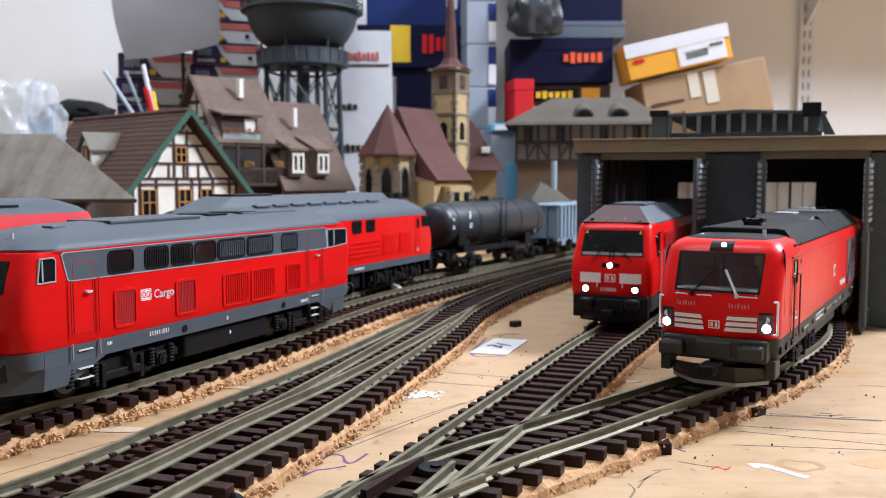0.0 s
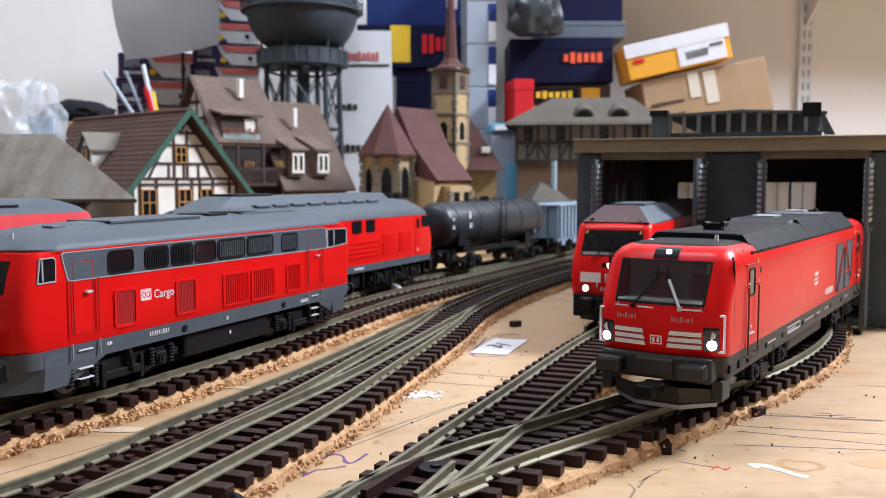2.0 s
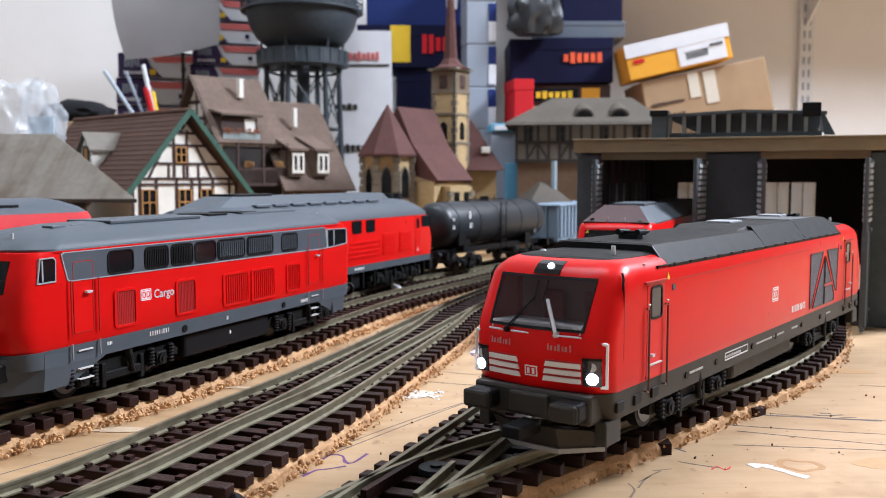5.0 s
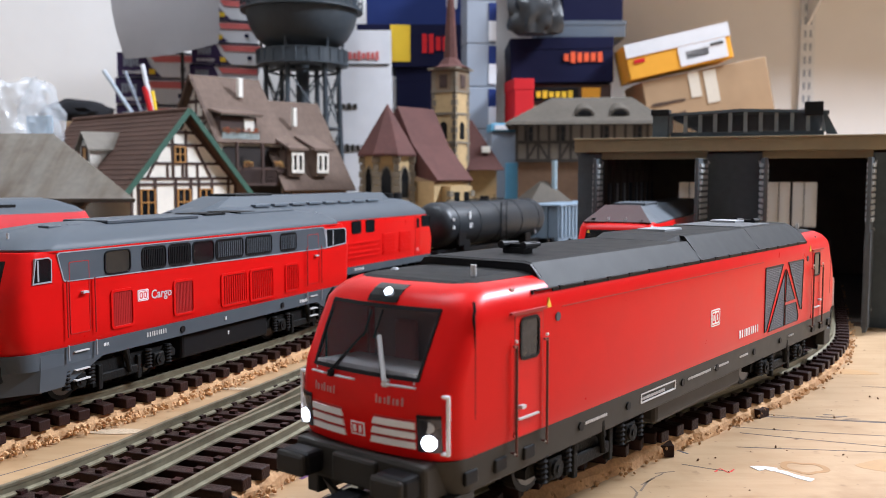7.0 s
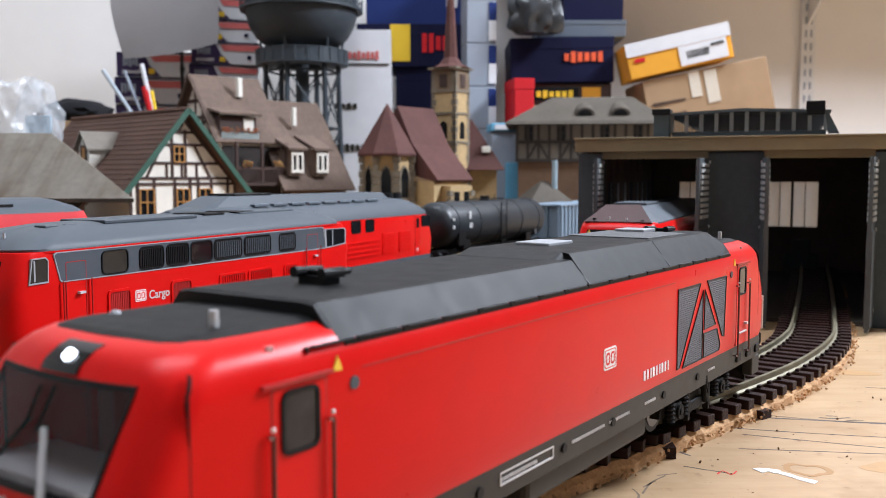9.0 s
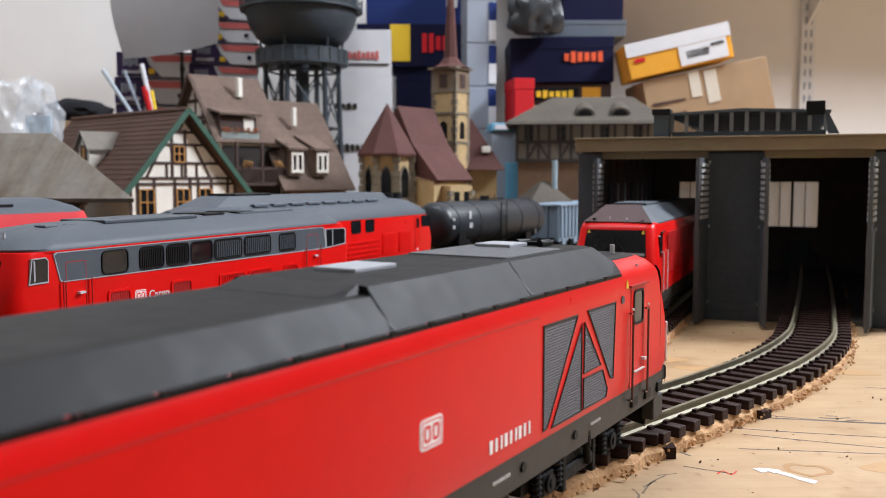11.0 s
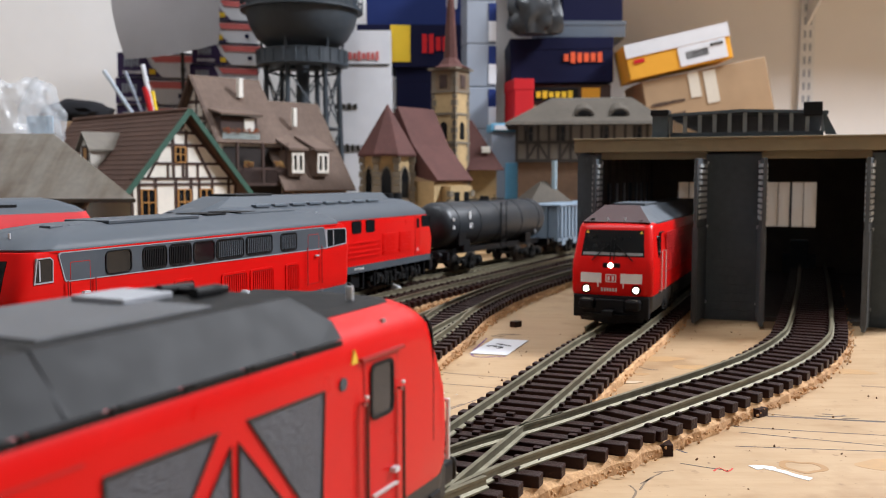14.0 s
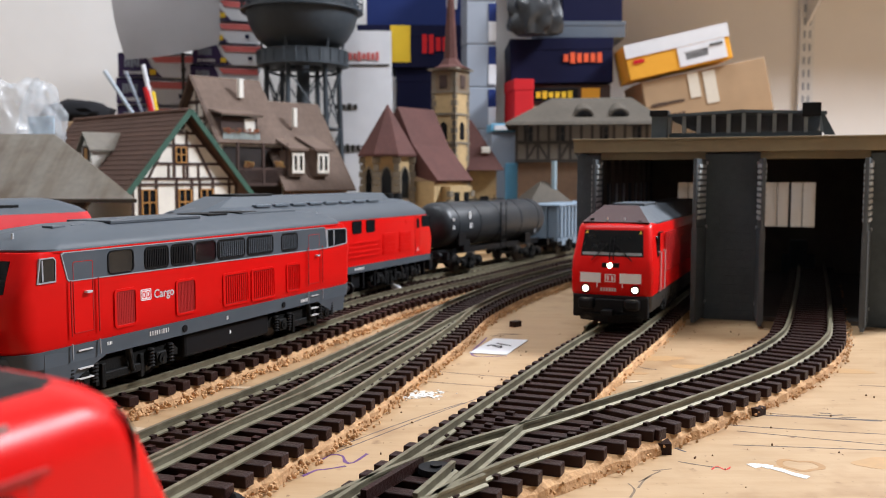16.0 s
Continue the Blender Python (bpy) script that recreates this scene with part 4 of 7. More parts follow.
        for a, b, z0, z1, kind in ((56.4, 46.7, 34.0, 40.0, 0), (41.4, 31.4, 33.9, 40.0, 2), (29.6, 19.7, 33.9, 40.0, 2), (18.1, 7.8, 33.8, 40.0, 0), (6.3, -8.5, 33.8, 39.9, 1), (-10.4, -26.1, 33.8, 39.9, 1), (-32.3, -42.8, 33.6, 39.7, 1)):
            g = side_window(th, W + .1, s, *Y(a, b), z0, z1, BLACK, GLASS if kind == 0 else ROOF_DARK, 1.3)
            if kind:
                bm = bmesh.new()
                y0, y1 = Y(a, b)
                y = y0 + .8
                while y < y1 - .4:
                    box(bm, *sorted((s * (W + .1), s * (W + .45))), y, y + .45, z0 + .5, z1 - .5)
                    y += 1.15 if kind == 1 else .8
                part("window_louvres", bm, GREY if kind == 1 else BLACK, g)
        for a, b, c in ((82.2, 75.8, 1), (-66.2, -82.0, 1)):
            y0, y1 = Y(a, b)
            if abs(a) > 80:
                tri = [(q(82.6), 33.9), (q(80.4), 39.8), (q(76.4), 39.9), (q(75.6), 39.2), (q(75.8), 34.0)]
                rec = [(q(80), 35.5), (q(77.4), 35.5), (q(77.4), 38.0), (q(80), 38.0)]
            else:
                tri = [(q(-66), 39.6), (q(-80.5), 39.3), (q(-82.5), 38.6), (q(-84.5), 33.4), (q(-66.4), 32.6)]
                rec = [(q(-71), 33.2), (q(-71.6), 33.2), (q(-71.6), 39.2), (q(-71), 39.2)]
            if max(abs(p[0]) for p in tri) > 81.4:
                tri = [(math.copysign(min(abs(y), 81.4), y), z) for y, z in tri]
            g = part("cab_window", side(tri, W, s, .12), GLASS, th, "cab side window in silver frame")
            mx, mz = sum(p[0] for p in tri) / len(tri), sum(p[1] for p in tri) / len(tri)
            part("window_frame", rim([(mx + (y - mx) * 1.13, mz + (z - mz) * 1.12) for y, z in tri], tri, W, s, .3), LIGHT_GREY, g)
            part("window_bar", side(rec if abs(a) < 70 else [(q(80.1), 34.2), (q(79.6), 34.2), (q(79.6), 39.6), (q(80.1), 39.6)], W, s, .25), LIGHT_GREY, g)
        for a, b in ((69.4, 62.6), (-51.6, -59.4)):
            y0, y1 = Y(a, b)
            d = part("cab_door", side(rr(y0, y1, 19.2, 38.2, .4), W, s, .05), RED, th)
            part("door_gap", rim(rr(y0 - .2, y1 + .2, 19.0, 38.4, .5), rr(y0, y1, 19.2, 38.2, .4), W, s, .16), RED_DARK, d)
            part("door_band", side([(y0, 33.6), (y1, 33.6), (y1, 38.2), (y0, 38.2)], W, s, .14), GREY, d)
            part("door_handle", B(*sorted((s * W, s * (W + 1.1))), y0 + 1, y0 + 3, 29.6, 30.2), SILVER, d)
            for y in (y0 - 1.6, y1 + 1.6):
                bm = bmesh.new()
                cyl(bm, (s * (W + .7), y, 18.5), (s * (W + .7), y, 33.5), .2, n=8)
                part("handrail", bm, RED_DARK, th)
                part("handrail", C((s * (W + .7), y, 12.2), (s * (W + .7), y, 16.4), .22, n=8), LIGHT_GREY, th)
            for z, k in ((14.2, 0), (9.2, 1), (6.4, 1)):
                part("step", B(*sorted((s * (W - 1), s * (W + .5))), (y0 + y1) / 2 - 2.6, (y0 + y1) / 2 + 2.6, z - .18, z + .18), PRINT, fr)
        for a, b, z0, z1, k in ((54.2, 45.9, 18.5, 28.6, 0), (27.6, 18.6, 18.3, 28.5, 0), (3.6, -10.4, 17.9, 28.1, 1), (-12.8, -26.8, 17.6, 28.0, 1), (-35.5, -44.4, 18.1, 27.9, 1)):
            y0, y1 = Y(a, b)
            p = part("louvre_grille", side(rr(y0, y1, z0, z1, 1.0), W, s, .06), RED_DARK, th, "red air grille")
            part("grille_rim", rim(rr(y0 - .5, y1 + .5, z0 - .5, z1 + .5, 1.2), rr(y0 + .2, y1 - .2, z0 + .2, z1 - .2, .9), W, s, .4), RED, p)
            bm = bmesh.new()
            y = y0 + .7
            while y < y1 - .5:
                box(bm, *sorted((s * W, s * (W + (.32 if k else .15)))), y, y + (.55 if k else .3), z0 + .5, z1 - .5)
                y += 1.25 if k else .7
            part("slats", bm, RED if k else RED_DARK, p)
        badge(th, W, s, q(41.4), 26.2, 3.4)
        m = Matrix.Translation((s * (W + .1), q(33.4), 25.8)) @ Matrix.Rotation(radians(-90 if s < 0 else 90), 4, "Z") @ Matrix.Rotation(radians(90), 4, "X")
        text("Cargo", 3.7, m, PRINT, th, bold=0.045)
        bars(fr, 16.85, s, q(36.2), 14.2, 9.0, 1.4, 9, PRINT)
        bars(fr, 16.85, s, q(57), 14.3, 2.2, .9, 4)
        bars(fr, 16.85, s, q(-48), 13.2, 6, 1.2, 9)
        bars(fr, 16.85, s, q(2), 13.6, 1.2, 1.2, 2)
        for y in (24, -33):
            part("fuel_filler", C((s * 16.4, q(y), 13.4), (s * 17.1, q(y), 13.4), 1.1, n=12), BLACK, fr)
    part("fuel_tank", B(-15, 15, -26, 22, 3.4, 11.2, 1), BLACK, th)
    bars(th, 15, -1, -2, 8, 1.0, 1.2, 1)
    bogie(th, 50, (-16, 16), 25)
    bogie(th, -50, (-16, 16), 25)
    return th


old_diesel()


def big_diesel(name_at, label):
    """The long six-axle red diesel with a high grey roof."""
    th = thing("diesel_locomotive", name_at, label, "locomotive")
    W = 17.2
    lev = [(15.5, 17.0, 110, 5, 2), (24, 17.2, 111.5, 5, 2.5), (29, 17.2, 110.5, 5.5, 2.5), (38.0, 17.0, 106, 6.5, 2.5), (39.2, 16.9, 105.4, 6.6, 2.5)]
    part("body", shell(lev), RED, th, smooth=True)
    part("roof", shell([(39.0, 17.1, 106.4, 6.6, 2.6), (41, 16.6, 105.4, 6.8, 2.6), (44, 15.2, 100, 7.6, 2.6), (46.8, 12.6, 93, 8, 2.4), (48.2, 9.5, 86, 7, 2), (48.6, 6, 80, 5, 1)]), GREY, th, "tall grey roof", smooth=True)
    part("roof_hatch", L([[(-12, y, 44), (-7.5, y, z), (7.5, y, z), (12, y, 44)] for y, z in ((92, 46.5), (70, 52.4), (-62, 52.2), (-70, 48.5))]), GREY, th)
    bm = bmesh.new()
    for y in range(-50, 50, 14):
        box(bm, -12.2, -8.2, y, y + 11, 47.7, 48.75, .1)
    part("roof_windows", bm, mat("pale_blue_grey_skylight", (.11, .135, .16), .4, var=.1), th)
    for y in (-72, -82, -92):
        part("exhaust_pipe", C((0, y, 47), (0, y, 51.3), 4, 3.6, n=14), ROOF_DARK, th)
    part("roof_grille", B(-7, 7, 40, 66, 52, 53.4, .3), ROOF_DARK, th)
    fr = part("frame", shell([(11.8, 16.8, 109, 4, 1.5), (15.5, 17.1, 110, 5, 2)]), GREY, th, smooth=True)
    for s in (-1, 1):
        for a, b in ((-13.5, -21.9), (-27.8, -35.8), (60, 52), (46, 38)):
            side_window(th, W, s, a, b, 32.4, 38.2, BLACK, GLASS, .7)
        for e in (1, -1):
            side_window(th, W - .1, s, e * 92.5, e * 103, 32.2, 38.0, BLACK, GLASS, .8, "cab_window")
            d = part("cab_door", side(rr(e * 90, e * 84, 16.5, 38, .5), W, s, .1), RED, th)
            part("door_window", side(rr(e * 88.6, e * 85.4, 31.5, 37, .4), W, s, .18), GLASS, d)
            part("door_gap", rim(rr(e * 90.3, e * 83.7, 16.2, 38.3, .5), rr(e * 90, e * 84, 16.5, 38, .5), W, s, .08), RED_DARK, d)
        for i in range(8):
            y = -78 + i * 19
            if not -40 < y + 8 < -10:
                bm = bmesh.new()
                box(bm, *sorted((s * (W - .2), s * (W + .3))), y, y + 14, 19, 30.5, .15)
                for j in range(5):
                    box(bm, *sorted((s * W, s * (W + .55))), y + 1, y + 13, 20.4 + j * 2, 21.2 + j * 2)
                part("side_panel", bm, RED, th)
        bm = bmesh.new()
        for j in range(4):
            box(bm, *sorted((s * W, s * (W + .5))), -42, -6, 19.5 + j * 2.4, 20.3 + j * 2.4)
        part("side_rib", bm, RED, th)
        bars(fr, 17.05, s, 20 * s, 13.8, 10, 1.2, 10)
        bars(th, W, s, -86.5, 19, 2.5, 1.6, 3)
    for e in (1, -1):
        part("windscreen", turned(front_patch(lev, 30, 37.6, (-13, -12), (13, 12), .12), e), GLASS, th)
        for s in (-1, 1):
            bf = part("buffer", turned(C((s * 10, 110, 12), (s * 10, 116, 12), 1.4, n=12), e), BLACK, fr)
            part("buffer_plate", turned(C((s * 10, 115.6, 12), (s * 10, 116.4, 12), 2.8, n=16), e), BLACK, bf)
        part("buffer_beam", turned(B(-15.5, 15.5, 106, 110.5, 5, 13, .6), e), BLACK, fr)
    part("fuel_tank", B(-14, 14, -26, 26, 3.2, 11.6, 1), BLACK, th)
    bm = bmesh.new()
    for s in (-1, 1):
        for y in range(-100, 101, 12):
            box(bm, *sorted((s * 13, s * 15.4)), y, y + 1.2, 3, 12)
    part("underfloor_gear", bm, BLACK, th)
    bogie(th, 66, (-20, 0, 20), 30)
    bogie(th, -66, (-20, 0, 20), 30)
    return th


big_diesel(at(-67, 452, RAIL_Z, 155), "long red six-axle diesel locomotive model with tall grey roof")


# ---- wagons behind the big diesel ----
TANK = mat("dark_grey_tank_paint", (0.022, 0.025, 0.029), 0.42, spec=.3, var=0.15, scale=120)
WAGON_GREY = mat("pale_blue_grey_wagon_paint", (0.17, 0.225, 0.285), 0.6, var=0.12, scale=200)


def tank_wagon(m):
    th = thing("tank_wagon", m, "dark grey bogie tank wagon model with small white print", "wagon")
    prof = [(-74, 0.1), (-73.2, 6), (-71.5, 11), (-69, 13.6), (-66, 14.6), (-3, 14.6), (-2.6, 15.0), (2.6, 15.0), (3, 14.6), (66, 14.6), (69, 13.6), (71.5, 11), (73.2, 6), (74, 0.1)]
    n = 32
    part("tank", L([[(r * math.cos(2 * math.pi * i / n), y, 30 + r * math.sin(2 * math.pi * i / n)) for i in range(n)] for y, r in prof]), TANK, th, smooth=True)
    for y in (-58, -30, 30, 58):
        bm = bmesh.new()
        loft(bm, [[((14.9) * math.cos(2 * math.pi * i / n), y + k, 30 + 14.9 * math.sin(2 * math.pi * i / n)) for i in range(n)] for k in (-.5, .5)])
        part("tank_band", bm, TANK, th)
    bm = bmesh.new()
    box(bm, -3, 3, -22, 22, 45.2, 45.8)
    cyl(bm, (0, 0, 44), (0, 0, 47.5), 3.2, n=14)
    for y in (-20, -8, 8, 20):
        cyl(bm, (-3, y, 45), (-3, y, 48), .3, n=6)
    part("walkway", bm, BLACK, th)
    bm = bmesh.new()
    for x in (-6, 6):
        box(bm, x - 1.5, x + 1.5, -74, 74, 11, 14.5)
    box(bm, -15, 15, -75, -72, 9, 14)
    box(bm, -15, 15, 72, 75, 9, 14)
    for y in (-45, 45):
        box(bm, -12, 12, y - 4, y + 4, 13, 20)
    fr = part("underframe", bm, BLACK, th)
    for s in (-1, 1):
        for y in (-79, 79):
            part("buffer", C((s * 10, y * .93, 11.5), (s * 10, y, 11.5), 2.2, n=12), BLACK, fr)
        part("print_panel", PR([(-59, 17), (-50, 17), (-50, 25), (-59, 25)], "x", s * 13.2, s * 14.2), BLACK, th)
        bars(th, 14.2, s, -52.5 if s < 0 else 52.5, 21, 3, 3, 3, LIGHT_GREY)
        for y, z, w, h in ((-44, 36, 3, 5), (-44, 29.5, 4, 3.2), (-66, 34, 2, 2), (-66, 29, 2.4, 2.4)):
            bars(th, 14.0 if abs(z - 30) > 4 else 14.7, s, y, z, w, h, 3, name="white_print")
    bm = bmesh.new()
    for s in (-1, 1):
        for k in (-4, 4):
            cyl(bm, (s * 15.2, k, 12), (s * 15.2, k, 44), .35, n=6)
        for j in range(9):
            cyl(bm, (s * 15.2, -4, 14 + j * 3.4), (s * 15.2, 4, 14 + j * 3.4), .25, n=6)
    part("ladder", bm, BLACK, th)
    for y in (-45, 45):
        bogie(th, y, (-10.5, 10.5), 16, springs=False)
    return th


tank_wagon(at(29, 634, RAIL_Z, -31.5))


def box_wagon(m):
    th = thing("goods_wagon", m, "pale blue-grey ribbed open goods wagon model", "wagon")
    bm = bmesh.new()
    box(bm, -15.5, 15.5, -60, 60, 13, 38, .4)
    bd = part("body", bm, WAGON_GREY, th)
    for s in (-1, 1):
        for y in range(-58, 59, 8):
            part("rib", B(*sorted((s * 15.2, s * 16.6)), y - .7, y + .7, 13, 38.5), WAGON_GREY, bd)
    for x in (-14, -5, 5, 14):
        for e in (-1, 1):
            part("rib", B(x - .7, x + .7, *sorted((e * 59.8, e * 61.2)), 13, 38), WAGON_GREY, bd)
    part("top_rail", B(-16.6, 16.6, -61.4, 61.4, 37.6, 39.2, .3), WAGON_GREY, th)
    bm = bmesh.new()
    for s in (-1, 1):
        for y in range(-50, 55, 25):
            box(bm, *sorted((s * 12, s * 15.8)), y - 4, y + 4, 7, 13, .4)
    box(bm, -15, 15, -61, 61, 10.5, 13)
    fr = part("underframe", bm, WAGON_GREY, th)
    for s in (-1, 1):
        part("buffer", C((s * 10, -60, 11.5), (s * 10, -66, 11.5), 2.2, n=12), BLACK, fr)
    bars(th, 15.6, -1, -50, 27, 4, 3, 2, RED)
    for y in (-36, 36):
        bogie(th, y, (-10.5, 10.5), 15, springs=False)


box_wagon(at(105.5, 765, RAIL_Z, -28.5))


def far_engine(m):
    """The part of a red and grey unit that stands under the goods shed roof."""
    th = thing("railcar", m, "red railcar model with smooth grey roof beside goods shed", "railcar")
    lev = [(10, 16.5, 106, 8, 3), (28, 17, 109, 9, 4), (34, 16.9, 107, 9, 4), (41, 16.7, 103, 9, 4), (46.2, 16.0, 100, 9, 4)]
    # paler than RED: the light on this side is mixed into the colour
    part("body", shell(lev), mat("red_paint_lit_tone", (0.62, 0.03, 0.035), 0.4, var=.05), th, smooth=True)
    part("roof", shell([(46.0, 16.1, 100, 9, 4), (48.5, 14.8, 96, 9.4, 4), (50.8, 11.4, 89, 9, 3.5), (52.0, 7, 81, 6, 2)]), GREY, th, "smooth grey roof", smooth=True)
    for s in (-1, 1):
        part("roof_vent", PR([(-72, 48), (60, 48), (60, 49.8), (-72, 49.8)], "x", s * 12, s * 14.6), ROOF_DARK, th)
        for y in range(-70, 80, 24):
            side_window(th, 16.8, s, y, y + 14, 28, 37)
    for e in (-1, 1):
        part("windscreen", turned(front_patch(lev, 28, 38, (-12, -11), (12, 11), .15), e), GLASS, th)
    part("chassis", B(-15, 15, -100, 100, 5, 10.5, 1), BLACK, th)
    bogie(th, 66, (-13, 13), 20)
    bogie(th, -66, (-13, 13), 20)


track("railway_track", [(-300, 150), (-205, 320), (-150, 420), (-100, 520), (-60, 600)], "rails on brown sleepers beside the goods shed")
far_engine(at(-213, 318, RAIL_Z, -30.5))

# ---- engine shed ----
SHED_WALL = mat("slate_blue_grey_plastic", (0.070, 0.088, 0.102), 0.65, spec=.25, var=0.2, scale=300, bump=.3)
FASCIA = mat("tan_plastic_fascia", (0.23, 0.18, 0.10), 0.6, var=.12, scale=200)
SHED_ROOF = mat("felt_grey_roof", (0.10, 0.105, 0.11), 0.8, var=.2, scale=200, bump=.4)
DOOR_WOOD = mat("blue_grey_shed_door", (0.06, 0.07, 0.078), 0.55, var=.2, scale=400)
LINING = mat("brown_grey_shed_lining", (0.16, 0.135, 0.115), .8, var=.2, scale=120)
DOOR_SLAT = mat("pale_grey_louvre", (0.42, 0.44, 0.45), 0.5, var=.1)
MILK = mat("milky_window_film", (0.42, 0.43, 0.44), 0.55, var=.04, scale=80, trans=0.9)
DEPTH = 235


def engine_shed():
    th = thing("engine_shed", at(127, 445, 0, -21), "two-road engine shed model, slate grey walls and tan fascia", "engine shed")
    def stone_block_wall(x0, x1, y0, y1, z0, z1, face=True):
        bm = bmesh.new()
        box(bm, x0, x1, y0, y1, z0, z1)
        ob = part("pillar", bm, SHED_WALL, th)
        rnd = random.Random(int(x0 * 7 + 300))
        z = z0 + 1
        row = 0
        while z < z1 - 3:
            x = x0 + .3 - (2.4 if row % 2 else 0)
            while x < x1 - .5:
                a, b = max(x, x0 + .2), min(x + 4.6, x1 - .2)
                if b - a > 1:
                    q = part("block", B(a, b, y0 - .2 - rnd.uniform(0, .12), y0 + .2, z, z + 3.9), SHED_WALL, ob)
                x += 4.9
            z += 4.2
            row += 1
    stone_block_wall(-62, -50, 0, 8, 0, 81)
    stone_block_wall(1.5, 27, 0, 8, 0, 81)
    stone_block_wall(75, 95, 0, 8, 0, 81)
    for a, b, z0, z1 in ((8, DEPTH, 0, 44), (8, DEPTH, 66, 81), (8, 68, 44, 66), (145, 160, 44, 66), (222, DEPTH, 44, 66)):
        part("wall", B(-62, -58, a, b, z0, z1 + (3.4 if z1 == 81 else 0)), SHED_WALL, th)
    for a, b in ((68, 145), (160, 222)):
        w = part("window", B(-60.4, -59.8, a, b, 44, 66), MILK, th, "milky side window")
        for k in range(1, 6):
            y = a + (b - a) * k / 6
            part("glazing_bar", B(-61, -59, y - .6, y + .6, 44, 66), SHED_WALL, w)
    part("wall", B(91, 95, 8, DEPTH, 0, 84.4), SHED_WALL, th)
    # back wall with openings that hold milky windows
    xs = [(-62, -38), (-8, 23.5), (57.5, 95)]
    for a, b in xs:
        part("back_wall", B(a, b, DEPTH, DEPTH + 4, 0, 84.4), SHED_WALL, th)
    for a, b in ((-38, -8), (23.5, 57.5)):
        part("back_wall", B(a, b, DEPTH, DEPTH + 4, 0, 34), SHED_WALL, th)
        part("back_wall", B(a, b, DEPTH, DEPTH + 4, 66, 84.4), SHED_WALL, th)
        w = part("window", B(a, b, DEPTH + 1.6, DEPTH + 2.2, 34, 66), MILK, th, "milky window")
        bm = bmesh.new()
        box(bm, (a + b) / 2 - .8, (a + b) / 2 + .8, DEPTH + .6, DEPTH + 3, 34, 66)
        for k in (1, 2, 3):
            box(bm, a + (b - a) * k / 8 * 2 - .25, a + (b - a) * k / 8 * 2 + .25, DEPTH + 1, DEPTH + 3, 34, 66)
        part("window_frame", bm, SHED_WALL, w)
    part("lintel", B(-50, 1.5, 1, 8, 78.5, 82), FASCIA, th)
    part("lintel", B(27, 75, 1, 8, 78.5, 82), FASCIA, th)
    fa = part("fascia", B(-62.6, 98, -6, 4, 82, 88.0, .3), FASCIA, th, "tan roof fascia board")
    part("fascia_cap", B(-63, 98.6, -6.8, 5, 88.0, 89.0, .2), FASCIA, fa)
    for a, b, c, d in ((-62, -17.5, -4, DEPTH + 6), (54, 98, -4, DEPTH + 6), (-17.5, 54, -4, 14), (-17.5, 54, 215, DEPTH + 6)):
        top = lambda x: 89.4 - abs(x - 18) * .045
        part("roof", L([[(a, y, top(a)), (b, y, top(b)), (b, y, 84.5), (a, y, 84.5)] for y in (c, d)]), SHED_ROOF, th)
    # clerestory lantern
    y0, y1, xa, xb = 12, 215, -17.5, 54
    for a, b, c, d in ((xa, xb, y0, y0 + 2.4), (xa, xb, y1 - 2, y1), (xa, xa + 2, y0 + 2.4, y1 - 2), (xb - 2, xb, y0 + 2.4, y1 - 2)):
        part("lantern_base", B(a, b, c, d, 86, 92.0), SHED_WALL, th)
    bm = bmesh.new()
    prism(bm, [(xa - 2, 99.9), (17, 101.4), (xb + 2, 99.9), (xb + 2, 101.2), (17, 102.9), (xa - 2, 101.2)], "y", y0 - 3, y1 + 3)
    lr = part("lantern_roof", bm, SHED_WALL, th)
    for i in range(11):
        x = xa + (xb - xa) * i / 10
        part("lantern_post", PR([(x - .9, y0), (x + .9, y0), (x + .9, y0 + 2), (x - .9, y0 + 2)], "z", 91.5, 101.6 - abs(x - 17) * .04), mat("pale_edge_grey", (.24, .26, .27), .5), th)
    for i in range(10):
        x = xa + (xb - xa) * i / 10
        part("lantern_pane", B(x + .9, x + 6.5, y0 + 1.2, y0 + 1.6, 92, 100), CLEAR, th)
    part("roof_vent", B(-26, -18.2, y0 - 4, y0 + 4, 89, 100.6, .4), SHED_WALL, th)
    part("roof_vent", B(-26.8, -17.8, y0 - 5, y0 + 5, 100.4, 103.4, .4), BLACK, th)
    part("roof_vent", B(45.0, 53.4, y0 - 5, y0 + 4, 98.8, 105.4, .5), BLACK, th)
    part("lantern_side", B(xa - .5, xa, y0 + 2, y1, 91, 100), CLEAR, th)
    part("lantern_side", B(xb, xb + .5, y0 + 2, y1, 91, 100), CLEAR, th)
    part("lantern_brace", L([[(xb + 1, y0 - 2, 90), (xb + 6, y0 - 2, 90), (xb + 6, y0 - 1, 90), (xb + 1, y0 - 1, 90)], [(xb - .6, y0 - 2, 100.6), (xb + .6, y0 - 2, 100.6), (xb + .6, y0 - 1, 100.6), (xb - .6, y0 - 1, 100.6)]]), SHED_WALL, th)
    # brown-grey inner lining with vertical ribs
    part("lining", B(90.4, 91, 10, DEPTH, 2.2, 84), LINING, th, "brown-grey inner lining")
    part("lining", B(-58, -57.4, 10, DEPTH, 2.2, 44), LINING, th)
    part("lining", B(-58, -57.4, 10, DEPTH, 66, 84), LINING, th)
    for y in range(22, DEPTH - 4, 24):
        for x in (-57.4, 88.8):
            part("wall_rib", B(x, x + 1.6, y, y + 3, 2.2, 84), LINING, th)
